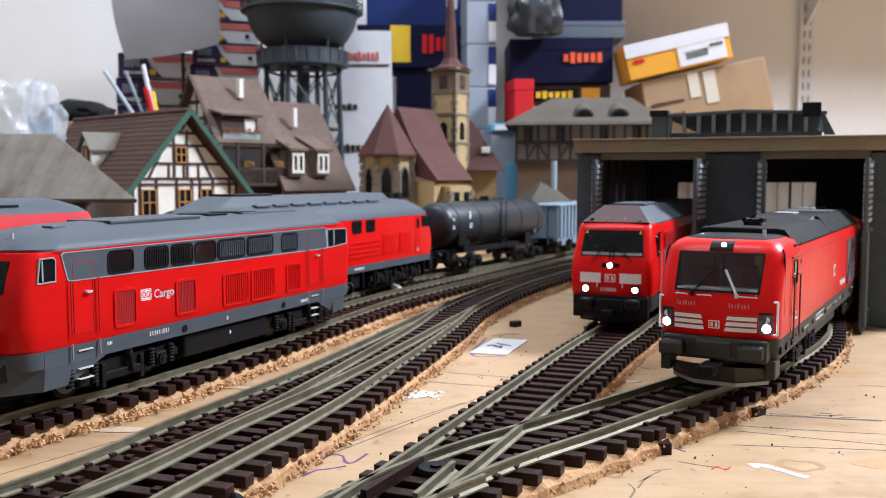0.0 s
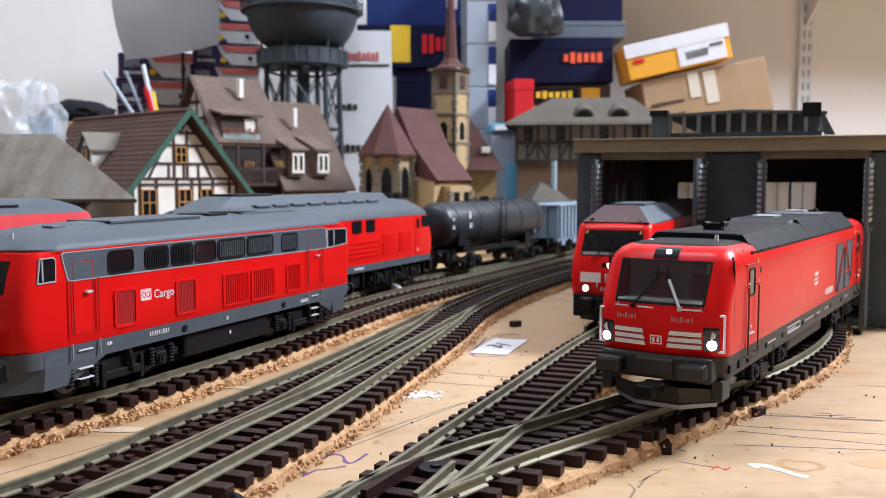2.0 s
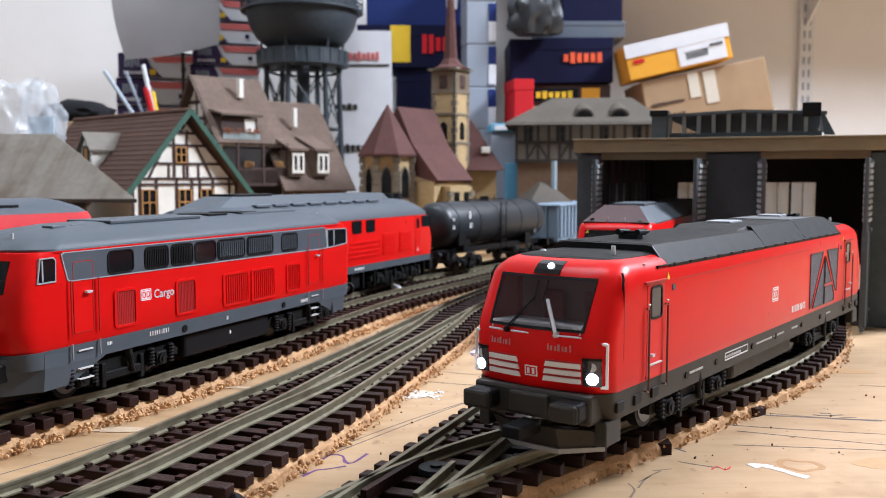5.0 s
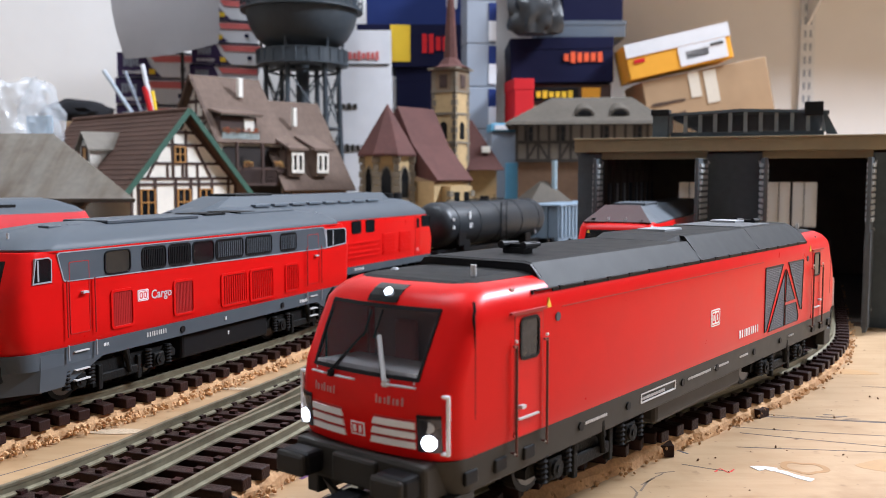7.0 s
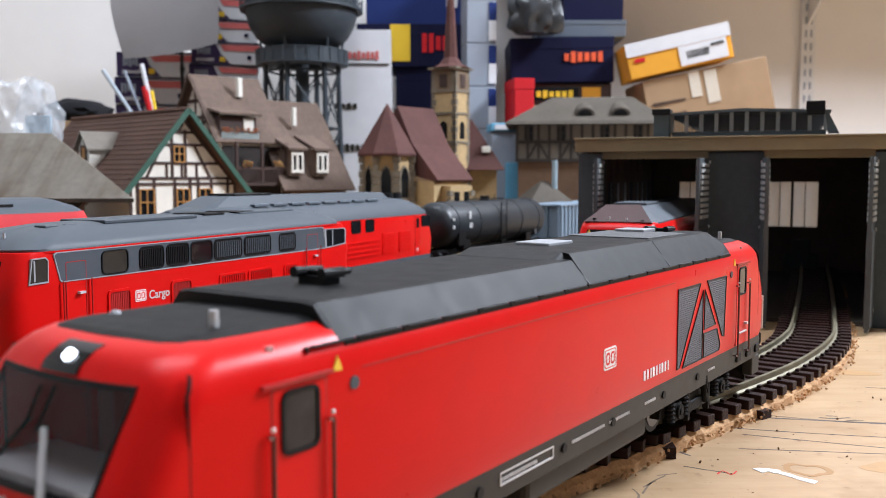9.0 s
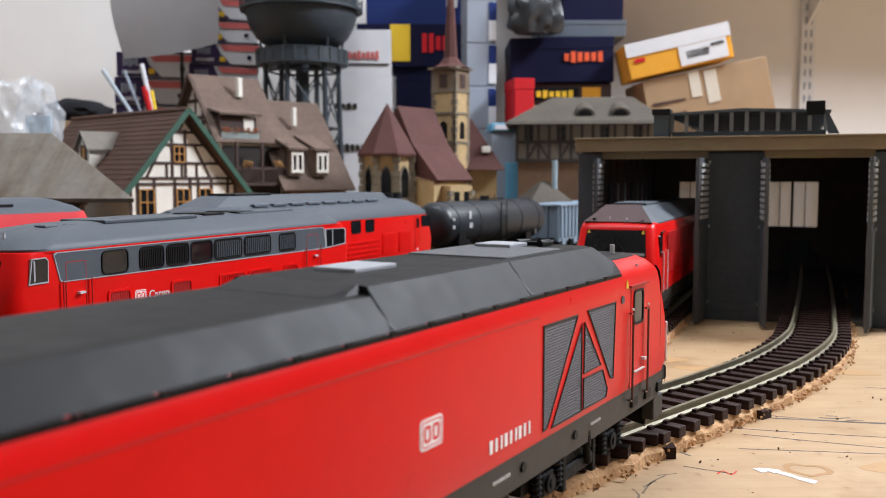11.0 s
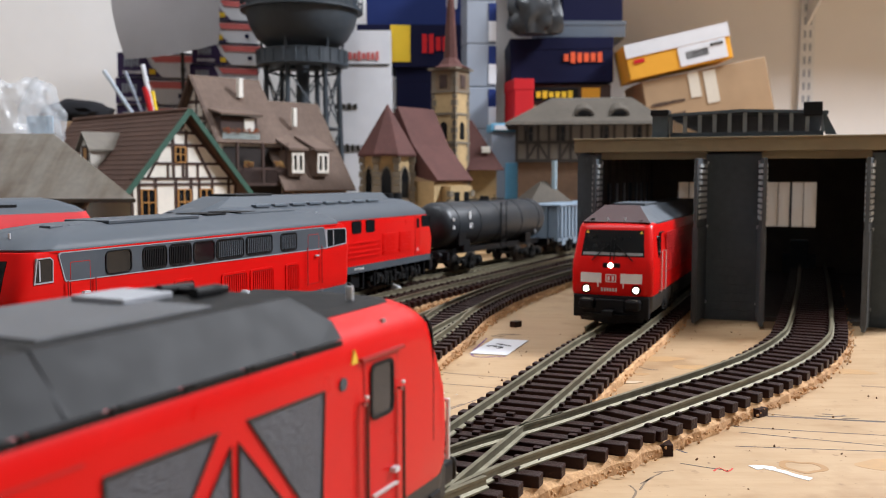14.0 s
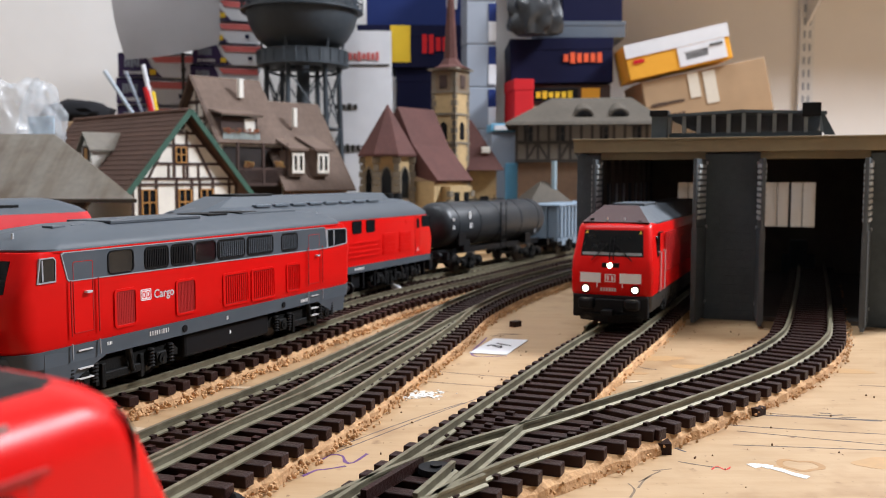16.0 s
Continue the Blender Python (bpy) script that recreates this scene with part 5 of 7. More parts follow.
    for a, b, z0, z1 in ((-57, -38, 2.2, 84), (-8, 23.5, 2.2, 84), (57.5, 90, 2.2, 84), (-38, -8, 2.2, 34), (23.5, 57.5, 2.2, 34), (-38, -8, 66, 84), (23.5, 57.5, 66, 84)):
        part("lining", B(a, b, DEPTH - .6, DEPTH - .05, z0, z1), LINING, th)
    # open door leaves
    for hx, ang, sgn in ((-50, -86, -1), (1.5, -96, 1), (27, -84, -1), (75, -98, 1)):
        m = Matrix.Translation((hx, -1.2, 0)) @ Matrix.Rotation(radians(ang), 4, "Z")
        bm = B(0, 23, -.8, .8, 1.2, 78.4, .15, m)
        lf = part("door_leaf", bm, DOOR_WOOD, th, "blue-grey shed door leaf standing open")
        for s in (-1, 1):
            for j in range(10):
                part("door_slat", B(3.5, 20, *sorted((s * .7, s * 1.5)), 50 + j * 2.7, 51.6 + j * 2.7, 0, m), DOOR_SLAT, lf)
            for j in range(5):
                part("door_plank", B(1.2 + j * 4.4, 5.0 + j * 4.4, *sorted((s * .7, s * 1.25)), 3, 46, 0, m), DOOR_WOOD, lf)
        for z in (8, 45, 76):
            part("hinge", B(-.8, 1.2, -1.4, 1.4, z, z + 1.4, 0, m), SILVER, lf)
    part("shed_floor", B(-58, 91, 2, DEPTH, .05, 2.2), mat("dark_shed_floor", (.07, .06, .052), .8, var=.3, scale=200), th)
    part("inspection_board", B(18.5, 23.5, 25, 160, 2.2, 4.6, .3), BOARD, th, "pale wooden strip on the shed floor")
    bm = bmesh.new()
    box(bm, 41, 53, 215, 222, 2, 26, 1)
    box(bm, 36, 58, 216, 224, 2, 16, 1)
    part("buffer_stop", bm, SHED_WALL, th)


engine_shed()

# ---- village ----
TILE = mat("brown_roof_tile", (0.095, 0.055, 0.042), 0.8, spec=0.2, var=.2, scale=300, bump=.4, rand=.12)
TILE_WORN = mat("faded_brown_roof_tile", (0.135, 0.095, 0.075), 0.8, spec=0.2, var=.2, scale=200, bump=.35, rand=.08)
TILE_RED = mat("maroon_church_tile", (0.085, 0.036, 0.031), 0.75, spec=0.2, var=.2, scale=300, bump=.3, rand=.1)
TILE_GREY = mat("grey_brown_roof", (0.15, 0.132, 0.108), 0.75, var=.2, scale=250, bump=.3, rand=.1)
STATION_ROOF = mat("dull_grey_station_tile", (0.085, 0.073, 0.059), 0.8, spec=.2, var=.2, scale=250, bump=.3)
TIMBER = mat("dark_brown_timber", (0.045, 0.022, 0.016), 0.7, var=.25, scale=500)
PLASTER = mat("white_plaster", (0.72, 0.69, 0.62), 0.8, var=.06, scale=200, bump=.2)
CREAM = mat("cream_church_stone", (0.42, 0.30, 0.155), 0.8, spec=.2, var=.18, scale=250, bump=.4)
QUOIN = mat("grey_quoin_stone", (0.17, 0.14, 0.10), 0.8, var=.25, scale=300)
BROWN_WALL = mat("brown_house_wall", (0.17, 0.10, 0.06), 0.8, var=.2, scale=200, bump=.3)
GREEN = mat("dark_green_verge_board", (0.02, 0.075, 0.05), 0.6, var=.15)
AMBER = mat("amber_window_wood", (0.42, 0.20, 0.05), 0.5, var=.15)
TIMBER_GREY = mat("weathered_grey_timber", (0.045, 0.037, 0.031), 0.75, var=.25, scale=400)
PALE_WALL = mat("grey_beige_wall", (0.19, 0.165, 0.135), 0.8, var=.15, scale=200, bump=.2)


def beam(bm, p, q, w, y, d=1.0):
    """A flat timber between two points of a wall seen in x and z, standing proud towards -y."""
    p, q = Vector((p[0], 0, p[1])), Vector((q[0], 0, q[1]))
    n = Vector((-(q - p).z, 0, (q - p).x)).normalized() * w / 2
    ring = lambda yy: [v + Vector((0, yy, 0)) for v in (p - n, q - n, q + n, p + n)]
    loft(bm, [ring(y), ring(y - d)])


def tiled_slope(name, parent, a, b, c, d, rows, material, thick=.6):
    """Courses of tiles on a slope: a, b eave corners, c, d ridge corners (c above b)."""
    a, b, c, d = (Vector(v) for v in (a, b, c, d))
    n = (b - a).cross(d - a).normalized()
    if n.z < 0:
        n = -n
    base = part(name, L([[a, b, c, d], [v - n * 1.5 for v in (a, b, c, d)]]), material, parent)
    for i in range(rows):
        t0, t1 = i / rows, (i + 1.12) / rows
        t1 = min(t1, 1)
        p, q, r, s = a.lerp(d, t0), b.lerp(c, t0), b.lerp(c, t1), a.lerp(d, t1)
        part("tile_course", L([[p + n * thick, q + n * thick, r + n * .15, s + n * .15], [p, q, r - n * .1, s - n * .1]]), material, base)
    return base


def house_window(parent, x, z, w, h, y, framemat, shutter=None):
    g = part("window", B(x - w / 2, x + w / 2, y - .3, y + .4, z, z + h), GLASS, parent)
    bm = bmesh.new()
    for a in (x - w / 2 - .8, x + w / 2 - .2, x - .4):
        box(bm, a, a + (1.0 if abs(a - x) > 1 else .8), y - 1.1, y, z - .8, z + h + .8)
    for k in (-.8, h * .48, h):
        box(bm, x - w / 2 - .8, x + w / 2 + .8, y - 1.1, y, z + k, z + k + .8)
    part("window_frame", bm, framemat, g)
    if shutter:
        for s in (-1, 1):
            part("shutter", B(*sorted((x + s * (w / 2 + 1), x + s * (w / 2 + 1 + w * .45))), y - 1, y, z - .5, z + h + .5), shutter, g)
    return g


def timber_cottage():
    """White half-timbered gable with green verge boards, ridge running back."""
    th = thing("half_timbered_house", at(-184, 650, 0, 48), "white half-timbered house model, brown tiled roof, green verges", "house")
    W, D, EV, RG = 43, 160, 66, 116.5
    part("wall", L([[(-W, y, 0), (W, y, 0), (W, y, EV), (0, y, RG - 4), (-W, y, EV)] for y in (0, D)]), PLASTER, th)
    ft = 4
    bm = bmesh.new()
    half = lambda z: W if z <= EV else W * (RG - 4 - z) / (RG - 4 - EV)
    for z in (16, 40, 64.6, 68.6, 79.2, 92.2, 101):
        beam(bm, (-half(z), z), (half(z), z), 1.9, .2)
    for x in (-42, -36.6, -24, -8, 4.4, 11, 22, 36, 42):
        beam(bm, (x, 0), (x, 69), 1.9, .2)
    for x in (-9.6, 1.0):
        beam(bm, (x, 69), (x, 103), 1.7, .2)
    for x in (-14, -2, 10):
        beam(bm, (x, 69), (x, 79), 1.4, .2)
    for k in (-1, 1):
        x = k * 4.5 - 4.3
        beam(bm, (x + k * 21, 69), (x + k * 8, 92), 1.6, .2)
        beam(bm, (-4.3, 101), (-4.3 + k * 4, 107), 1.2, .2)
        beam(bm, (0, RG - 6), (k * W, EV - 2), 2.6, .2)
    part("timber_frame", bm, TIMBER, th, "dark brown timber frame")
    for x, z, w, h in ((-30, 43.5, 10, 17), (-1.8, 43.5, 9.4, 17), (16.4, 43.5, 9.4, 17), (-4.3, 80.5, 7.6, 10)):
        house_window(th, x, z, w, h, -.3, AMBER)
    for s in (-1, 1):
        tiled_slope("roof", th, (s * (W + 8.5), -7, EV - 9), (s * (W + 8.5), D + 6, EV - 9), (0, D + 6, RG), (0, -7, RG), 17, TILE)
        bm = bmesh.new()
        beam(bm, (s * (W + 8.5), EV - 9.6), (0, RG), 3.6, -7, 1.6)
        part("verge_board", bm, GREEN, th, "dark green verge board")
    part("ridge", C((0, -7, RG + .6), (0, D + 6, RG + .6), 1.8, n=10), TILE, th)
    d = part("dormer", L([[(x, y, z) for y, z in ((60, 68), (75, 68), (75, 91), (67.5, 100), (60, 91))] for x in (-40, -14)]), PLASTER, th, "small gabled dormer")
    for k in (-1, 1):
        part("dormer_roof", L([[(x, 67.5, 101.2), (x, 67.5 + k * 10.5, 88.4), (x, 67.5 + k * 10.5, 89.8), (x, 67.5, 102.8)] for x in (-43, -12)]), TILE_GREY, d)
    part("dormer_window", frame_ring(bmesh.new(), rr(63, 71.6, 81, 92.4, .2), rr(64.6, 70, 82.6, 90.8, .2), "x", -41, -39.8), TIMBER, d)
    part("dormer_pane", B(-40.6, -39.9, 64.6, 70, 82.6, 90.8), AMBER, d)
    return th


timber_cottage()


SHED_BOARD = mat("weathered_board_roof", (0.15, 0.132, 0.108), 0.75, var=.2, scale=250, bump=.3)


def roof_streaks(m):
    """Brown and pale streaks that run down the slope, and dark patches."""
    nt = m.node_tree
    b = nt.nodes["Principled BSDF"]
    out = b.inputs["Base Color"].links[0].from_socket
    tc = nt.nodes.new("ShaderNodeTexCoord")
    mp = nt.nodes.new("ShaderNodeMapping")
    mp.inputs["Scale"].default_value = (160, 18, 18)
    nt.links.new(tc.outputs["Object"], mp.inputs["Vector"])
    for vec, scale, lo, hi, tint in ((mp.outputs[0], 1.0, .42, .7, (.72, .66, .58)), (tc.outputs["Object"], 26.0, .5, .7, (.70, .60, .50))):
        n = nt.nodes.new("ShaderNodeTexNoise")
        n.inputs["Scale"].default_value, n.inputs["Detail"].default_value = scale, 5
        nt.links.new(vec, n.inputs["Vector"])
        mr = nt.nodes.new("ShaderNodeMapRange")
        mr.inputs["From Min"].default_value, mr.inputs["From Max"].default_value = lo, hi
        nt.links.new(n.outputs["Fac"], mr.inputs["Value"])
        mx = nt.nodes.new("ShaderNodeMix")
        mx.data_type, mx.blend_type = "RGBA", "MULTIPLY"
        mx.inputs[7].default_value = (*tint, 1)
        nt.links.new(mr.outputs[0], mx.inputs[0])
        nt.links.new(out, mx.inputs[6])
        out = mx.outputs[2]
    nt.links.new(out, b.inputs["Base Color"])


roof_streaks(SHED_BOARD)


def goods_shed():
    th = thing("goods_shed", at(0, 0), "long wooden goods shed model with weathered grey hipped roof", "shed")
    e0, e1, r0, y0, yr, y1, ze, zr = -620, -178, -246, 525, 575, 640, 57, 97
    e2 = -232
    part("roof", L([[(e0, y0, ze), (e1, y0, ze), (e2, y1, ze), (e0, y1, ze)], [(e0, yr, zr), (r0, yr, zr), (r0 + .5, yr + 1, zr), (e0, yr + 1, zr)]]), SHED_BOARD, th)
    part("eave", L([[(e0, y0 - .5, z), (e1 + .5, y0 - .5, z), (e2, y1, z), (e0, y1, z)] for z in (ze - 2, ze + .2)]), TIMBER_GREY, th)
    part("wall", B(e0, -246, 546, 625, 0, ze - 1), mat("dark_tarred_boards", (.03, .022, .018), .8, var=.3), th)
    for x in range(-600, -215, 42):
        part("post", B(x - 2.5, x + 2.5, 530, 535, 0, ze - 1), TIMBER, th)
        part("brace", L([[(x - 1, 531, 40), (x + 1, 531, 40), (x + 1, 534, 40), (x - 1, 534, 40)], [(x + 13, 531, ze - 2), (x + 15, 531, ze - 2), (x + 15, 534, ze - 2), (x + 13, 534, ze - 2)]]), TIMBER, th)


goods_shed()


def big_house():
    th = thing("half_timbered_house", at(-216.8, 790.4, 0, -47.4) @ Matrix.Diagonal((.905, .69, 1.037, 1)), "large brown half-timbered house model with balcony and dormers", "house")
    W = 46
    part("wall", L([[(-W, y, 0), (W, y, 0), (W, y, 96), (0, y, 146), (-W, y, 96)] for y in (6, 92)]), PLASTER, th)
    bm = bmesh.new()
    for z in (70, 97, 116, 130):
        hw = W if z <= 97 else W * (146 - z) / 50
        beam(bm, (-hw, z), (hw, z), 3, 6)
    for x in (-40, -28, -14, 0, 14, 28, 40):
        beam(bm, (x, 50), (x, min(97, 97)), 3, 6)
        if abs(x) < 30:
            beam(bm, (x, 97), (x, 142 - abs(x) * 1.1), 2.6, 6)
    for s in (-1, 1):
        beam(bm, (s * 4, 97), (s * 24, 118), 2.4, 6)
        beam(bm, (s * 40, 74), (s * 28, 96), 2.4, 6)
        beam(bm, (0, 150), (s * (W + 4), 95), 4, -1)
    part("timber_frame", bm, TIMBER, th)
    for s in (-1, 1):
        tiled_slope("roof", th, (s * (W + 6), -4, 95), (s * (W + 6), 96, 95), (0, 96, 152), (0, -4, 152), 28, TILE_WORN, .25)
    # balcony side under the eave, recess shade put into the wall's near-black colour
    part("wall", B(40, 47, 8, 90, 0, 92), mat("balcony_recess_painted_shade", (.016, .010, .008), .8, var=.3), th)
    part("balcony_floor", B(44, 64, 14, 86, 60, 62.5), TIMBER, th)
    bl = part("balcony_rail", B(62.5, 64.5, 14, 86, 73, 75), TIMBER, th, "dark wooden balcony")
    for i in range(24):
        y = 15 + i * 3
        part("baluster", B(63, 64.2, y, y + 1.1, 62, 73.5), TIMBER, bl)
    for y in (15, 50, 85):
        part("balcony_post", B(61.5, 64.5, y - 1.3, y + 1.3, 60, 95), TIMBER, bl)
    rnd = random.Random(4)
    for y0 in (22, 66):
        bm = bmesh.new()
        for i in range(40):
            p = Vector((65.5 + rnd.uniform(-1.4, 1.4), y0 + rnd.uniform(0, 12), 75.5 + rnd.uniform(0, 4)))
            bmesh.ops.create_icosphere(bm, subdivisions=1, radius=rnd.uniform(.6, 1.3), matrix=Matrix.Translation(p))
        part("flower_box", bm, mat("mixed_flowers", (.45, .16, .06), .8, col2=(.06, .12, .03), scale=2500), th, "orange and green balcony flowers")
    # roof loggia with white window
    dm = part("dormer", B(20, 46, 6, 56, 100, 116), TIMBER, th)
    part("dormer_roof", L([[(12, 3, 124), (52, 3, 117), (52, 3, 118.5), (12, 3, 126)], [(12, 60, 124), (52, 60, 117), (52, 60, 118.5), (12, 60, 126)]]), TILE_WORN, dm)
    part("dormer_window", B(46, 46.8, 38, 52, 102, 115), PLASTER, dm)
    bm = bmesh.new()
    for i in range(60):
        p = Vector((50.5 + rnd.uniform(-1.2, 1.2), 6 + rnd.uniform(0, 50), 103 + rnd.uniform(0, 3.4)))
        bmesh.ops.create_icosphere(bm, subdivisions=1, radius=rnd.uniform(.6, 1.2), matrix=Matrix.Translation(p))
    part("flower_box", bm, mat("red_flowers", (.5, .05, .04), .8, col2=(.05, .14, .03), scale=2500), dm)
    lr = part("loggia_rail", B(49, 50.2, 5, 57, 103.2, 104.2), TIMBER, dm, "pale carved loggia rail")
    for k in range(14):
        part("baluster", B(49.2, 50, 6 + k * 3.7, 8.2 + k * 3.7, 98, 103.2), mat("pale_teal_rail", (.34, .40, .39), .6), lr)
    part("loggia_fascia", B(49.6, 51, 3, 60, 116.6, 118.6), GREEN, dm)
    part("chimney", B(17, 22, 50, 56, 134, 150, .4), PLASTER, th, "white chimney")
    # lower wing behind
    part("wall", L([[(-40, y, 0), (62, y, 0), (62, y, 62), (8, y, 128), (-40, y, 90)] for y in (92, 178)]), BROWN_WALL, th)
    tiled_slope("roof", th, (74, 72, 56), (74, 182, 56), (8, 182, 134), (8, 72, 134), 30, TILE_WORN, .25)
    tiled_slope("roof", th, (-50, 72, 80), (-50, 182, 80), (8, 182, 134), (8, 72, 134), 20, TILE_WORN, .25)
    for y in (84, 122):
        dm = part("dormer", B(48, 70, y, y + 20, 68, 90), TILE_WORN, th)
        part("dormer_roof", L([[(38, y - 4, 101), (74, y - 4, 89), (74, y - 4, 91), (38, y - 4, 103)], [(38, y + 24, 101), (74, y + 24, 89), (74, y + 24, 91), (38, y + 24, 103)]]), TILE_WORN, dm)
        for k in (3, 11):
            w = part("window", B(70, 70.6, y + k, y + k + 6.5, 72, 86), GLASS, dm)
            part("window_frame", frame_ring(bmesh.new(), [(y + k - 1.4, 70.4), (y + k + 7.9, 70.4), (y + k + 7.9, 87.6), (y + k - 1.4, 87.6)], [(y + k + 1, 73), (y + k + 5.5, 73), (y + k + 5.5, 85), (y + k + 1, 85)], "x", 70.2, 71.8), PLASTER, w)
    part("chimney", B(31, 35, 120, 125, 111, 127, .4), PLASTER, th, "white chimney")


big_house()


def church():
    th = thing("church", at(0, 0), "cream stone village church model with maroon roofs", "church")
    # polygonal choir
    cx, cy, R = -47, 775, 22
    def hexa(r, z, oy=0):
        return [(cx + r * math.cos(radians(22.5 + 45 * i)), cy + r * math.sin(radians(22.5 + 45 * i)) + oy, z) for i in range(8)]
    ch = part("choir", L([hexa(R, 0), hexa(R, 90)]), CREAM, th)
    part("choir_roof", L([hexa(R + 4.5, 87), hexa(R + 4.5, 89), hexa(.6, 131)]), TILE_RED, th, "maroon tent roof")
    for i in range(8):
        a = radians(22.5 + 45 * i)
        for j in range(14):
            w = 3.4 if j % 2 else 2.4
            x, y = cx + (R + .2) * math.cos(a), cy + (R + .2) * math.sin(a)
            if y < cy + 5:
                part("quoin", B(x - w, x + w, y - 2, y + 2, 3 + j * 6, 8.4 + j * 6, .3), QUOIN, ch)
        b = a + radians(22.5)
        m = Matrix.Translation((cx + R * .925 * math.cos(b), cy + R * .925 * math.sin(b), 0)) @ Matrix.Rotation(b + math.pi / 2, 4, "Z")
        if math.sin(b) < .2:
            arch = [(-4.2, 52), (4.2, 52), (4.2, 70), (2.6, 75), (0, 78), (-2.6, 75), (-4.2, 70)]
            bm = PR(arch, "y", -.6, .8)
            bmesh.ops.transform(bm, matrix=m, verts=bm.verts)
            w = part("window", bm, GLASS, ch, "pointed church window")
            bm = frame_ring(bmesh.new(), [(x * 1.35, 52 + (z - 52) * 1.1 - 1.5) for x, z in arch], arch, "y", -1.4, .6)
            bmesh.ops.transform(bm, matrix=m, verts=bm.verts)
            part("window_frame", bm, QUOIN, w)
    # nave running back to the tower
    nv = mmat(-39, 782, 0, 0, 0, -38)
    def put(bm):
        bmesh.ops.transform(bm, matrix=nv, verts=bm.verts)
        return bm
    part("nave_wall", put(B(-24, 40, 0, 48, 0, 66)), CREAM, th)
    part("nave_roof", put(L([[(-34, y, 86), (0, y, 130), (17, y, 97), (44, y, 67), (42, y, 65), (-34, y, 84)] for y in (0, 50)])), TILE_RED, th, "maroon nave roof")
    part("porch", put(B(38, 50, 10, 40, 0, 62)), CREAM, th)
    for y in (18, 32):
        part("porch_window", put(B(49.6, 50.6, y - 3.5, y + 3.5, 46, 57)), GLASS, th)
    for z in range(4, 60, 7):
        for y in (10, 40):
            part("quoin", put(B(47.5, 51, y - (2.5 if z % 2 else 3.6), y + (2.5 if z % 2 else 3.6), z, z + 5)), QUOIN, th)
    # tower
    tx, ty, w = 7, 842, 12.2
    tm = mmat(tx, ty, 0, 0, 0, -32)
    def tput(bm):
        bmesh.ops.transform(bm, matrix=tm, verts=bm.verts)
        return bm
    t = part("tower", tput(B(-w, w, -w, w, 0, 168)), CREAM, th, "square cream stone tower")
    for z in (62, 100, 126, 146):
        part("string_course", tput(B(-w - 1, w + 1, -w - 1, w + 1, z, z + 2)), QUOIN, t)
    for k in (-1, 1):
        for j in range(26):
            ww = 4.2 if j % 2 else 2.8
            z = 4 + j * 6.2
            part("quoin", tput(B(*sorted((k * (w - ww), k * (w + .5))), -w - .5, -w + 2, z, z + 5.4)), QUOIN, t)
            part("quoin", tput(B(w - 2, w + .5, *sorted((k * (w - ww), k * (w + .5))), z, z + 5.4)), QUOIN, t)
    for z, h in ((104, 16), (150, 11)):
        for f in (0, 1):
            arch = [(-4, z), (4, z), (4, z + h - 4), (2.4, z + h - 1.2), (0, z + h), (-2.4, z + h - 1.2), (-4, z + h - 4)]
            bm = PR(arch, "y", -w - .4, -w + 1) if f == 0 else PR(arch, "x", w - 1, w + .4)
            part("belfry_opening", tput(bm), BLACK, t)
    part("belfry_stage", tput(B(-w - .4, w + .4, -w - .4, w + .4, 148.2, 166.4)), mat("brown_belfry_boards", (.15, .10, .06), .8, var=.2), t, "brown boarded belfry stage")
    for f in (0, 1):
        part("belfry_louvre", tput(B(-4, 4, -w - 1.0, -w - .2, 151, 162) if f == 0 else B(w + .2, w + 1.0, -4, 4, 151, 162)), TIMBER, t)
    def octa(r, z):
        return [(r * math.cos(radians(22.5 + 45 * i)), r * math.sin(radians(22.5 + 45 * i)), z) for i in range(8)]
    part("tower_eave", tput(B(-w - 3, w + 3, -w - 3, w + 3, 166.5, 168.5)), QUOIN, t)
    part("spire", tput(L([octa(18.5, 168.5), octa(11, 172), octa(6.4, 178), octa(5.4, 195), octa(3.0, 232), octa(.4, 268)])), TILE_RED, th, "maroon pointed spire")
    # low wing beside the tower
    part("wing", B(20, 50, 850, 900, 0, 80), CREAM, th)
    part("wing_roof", L([[(16, 842, 76), (16, 870, 124), (16, 908, 76)], [(57, 842, 76), (27, 870, 124), (57, 908, 76)]]), TILE_RED, th)
    part("wing_vent", B(36, 44, 848, 856, 92, 98, .5), PLASTER, th)


church()


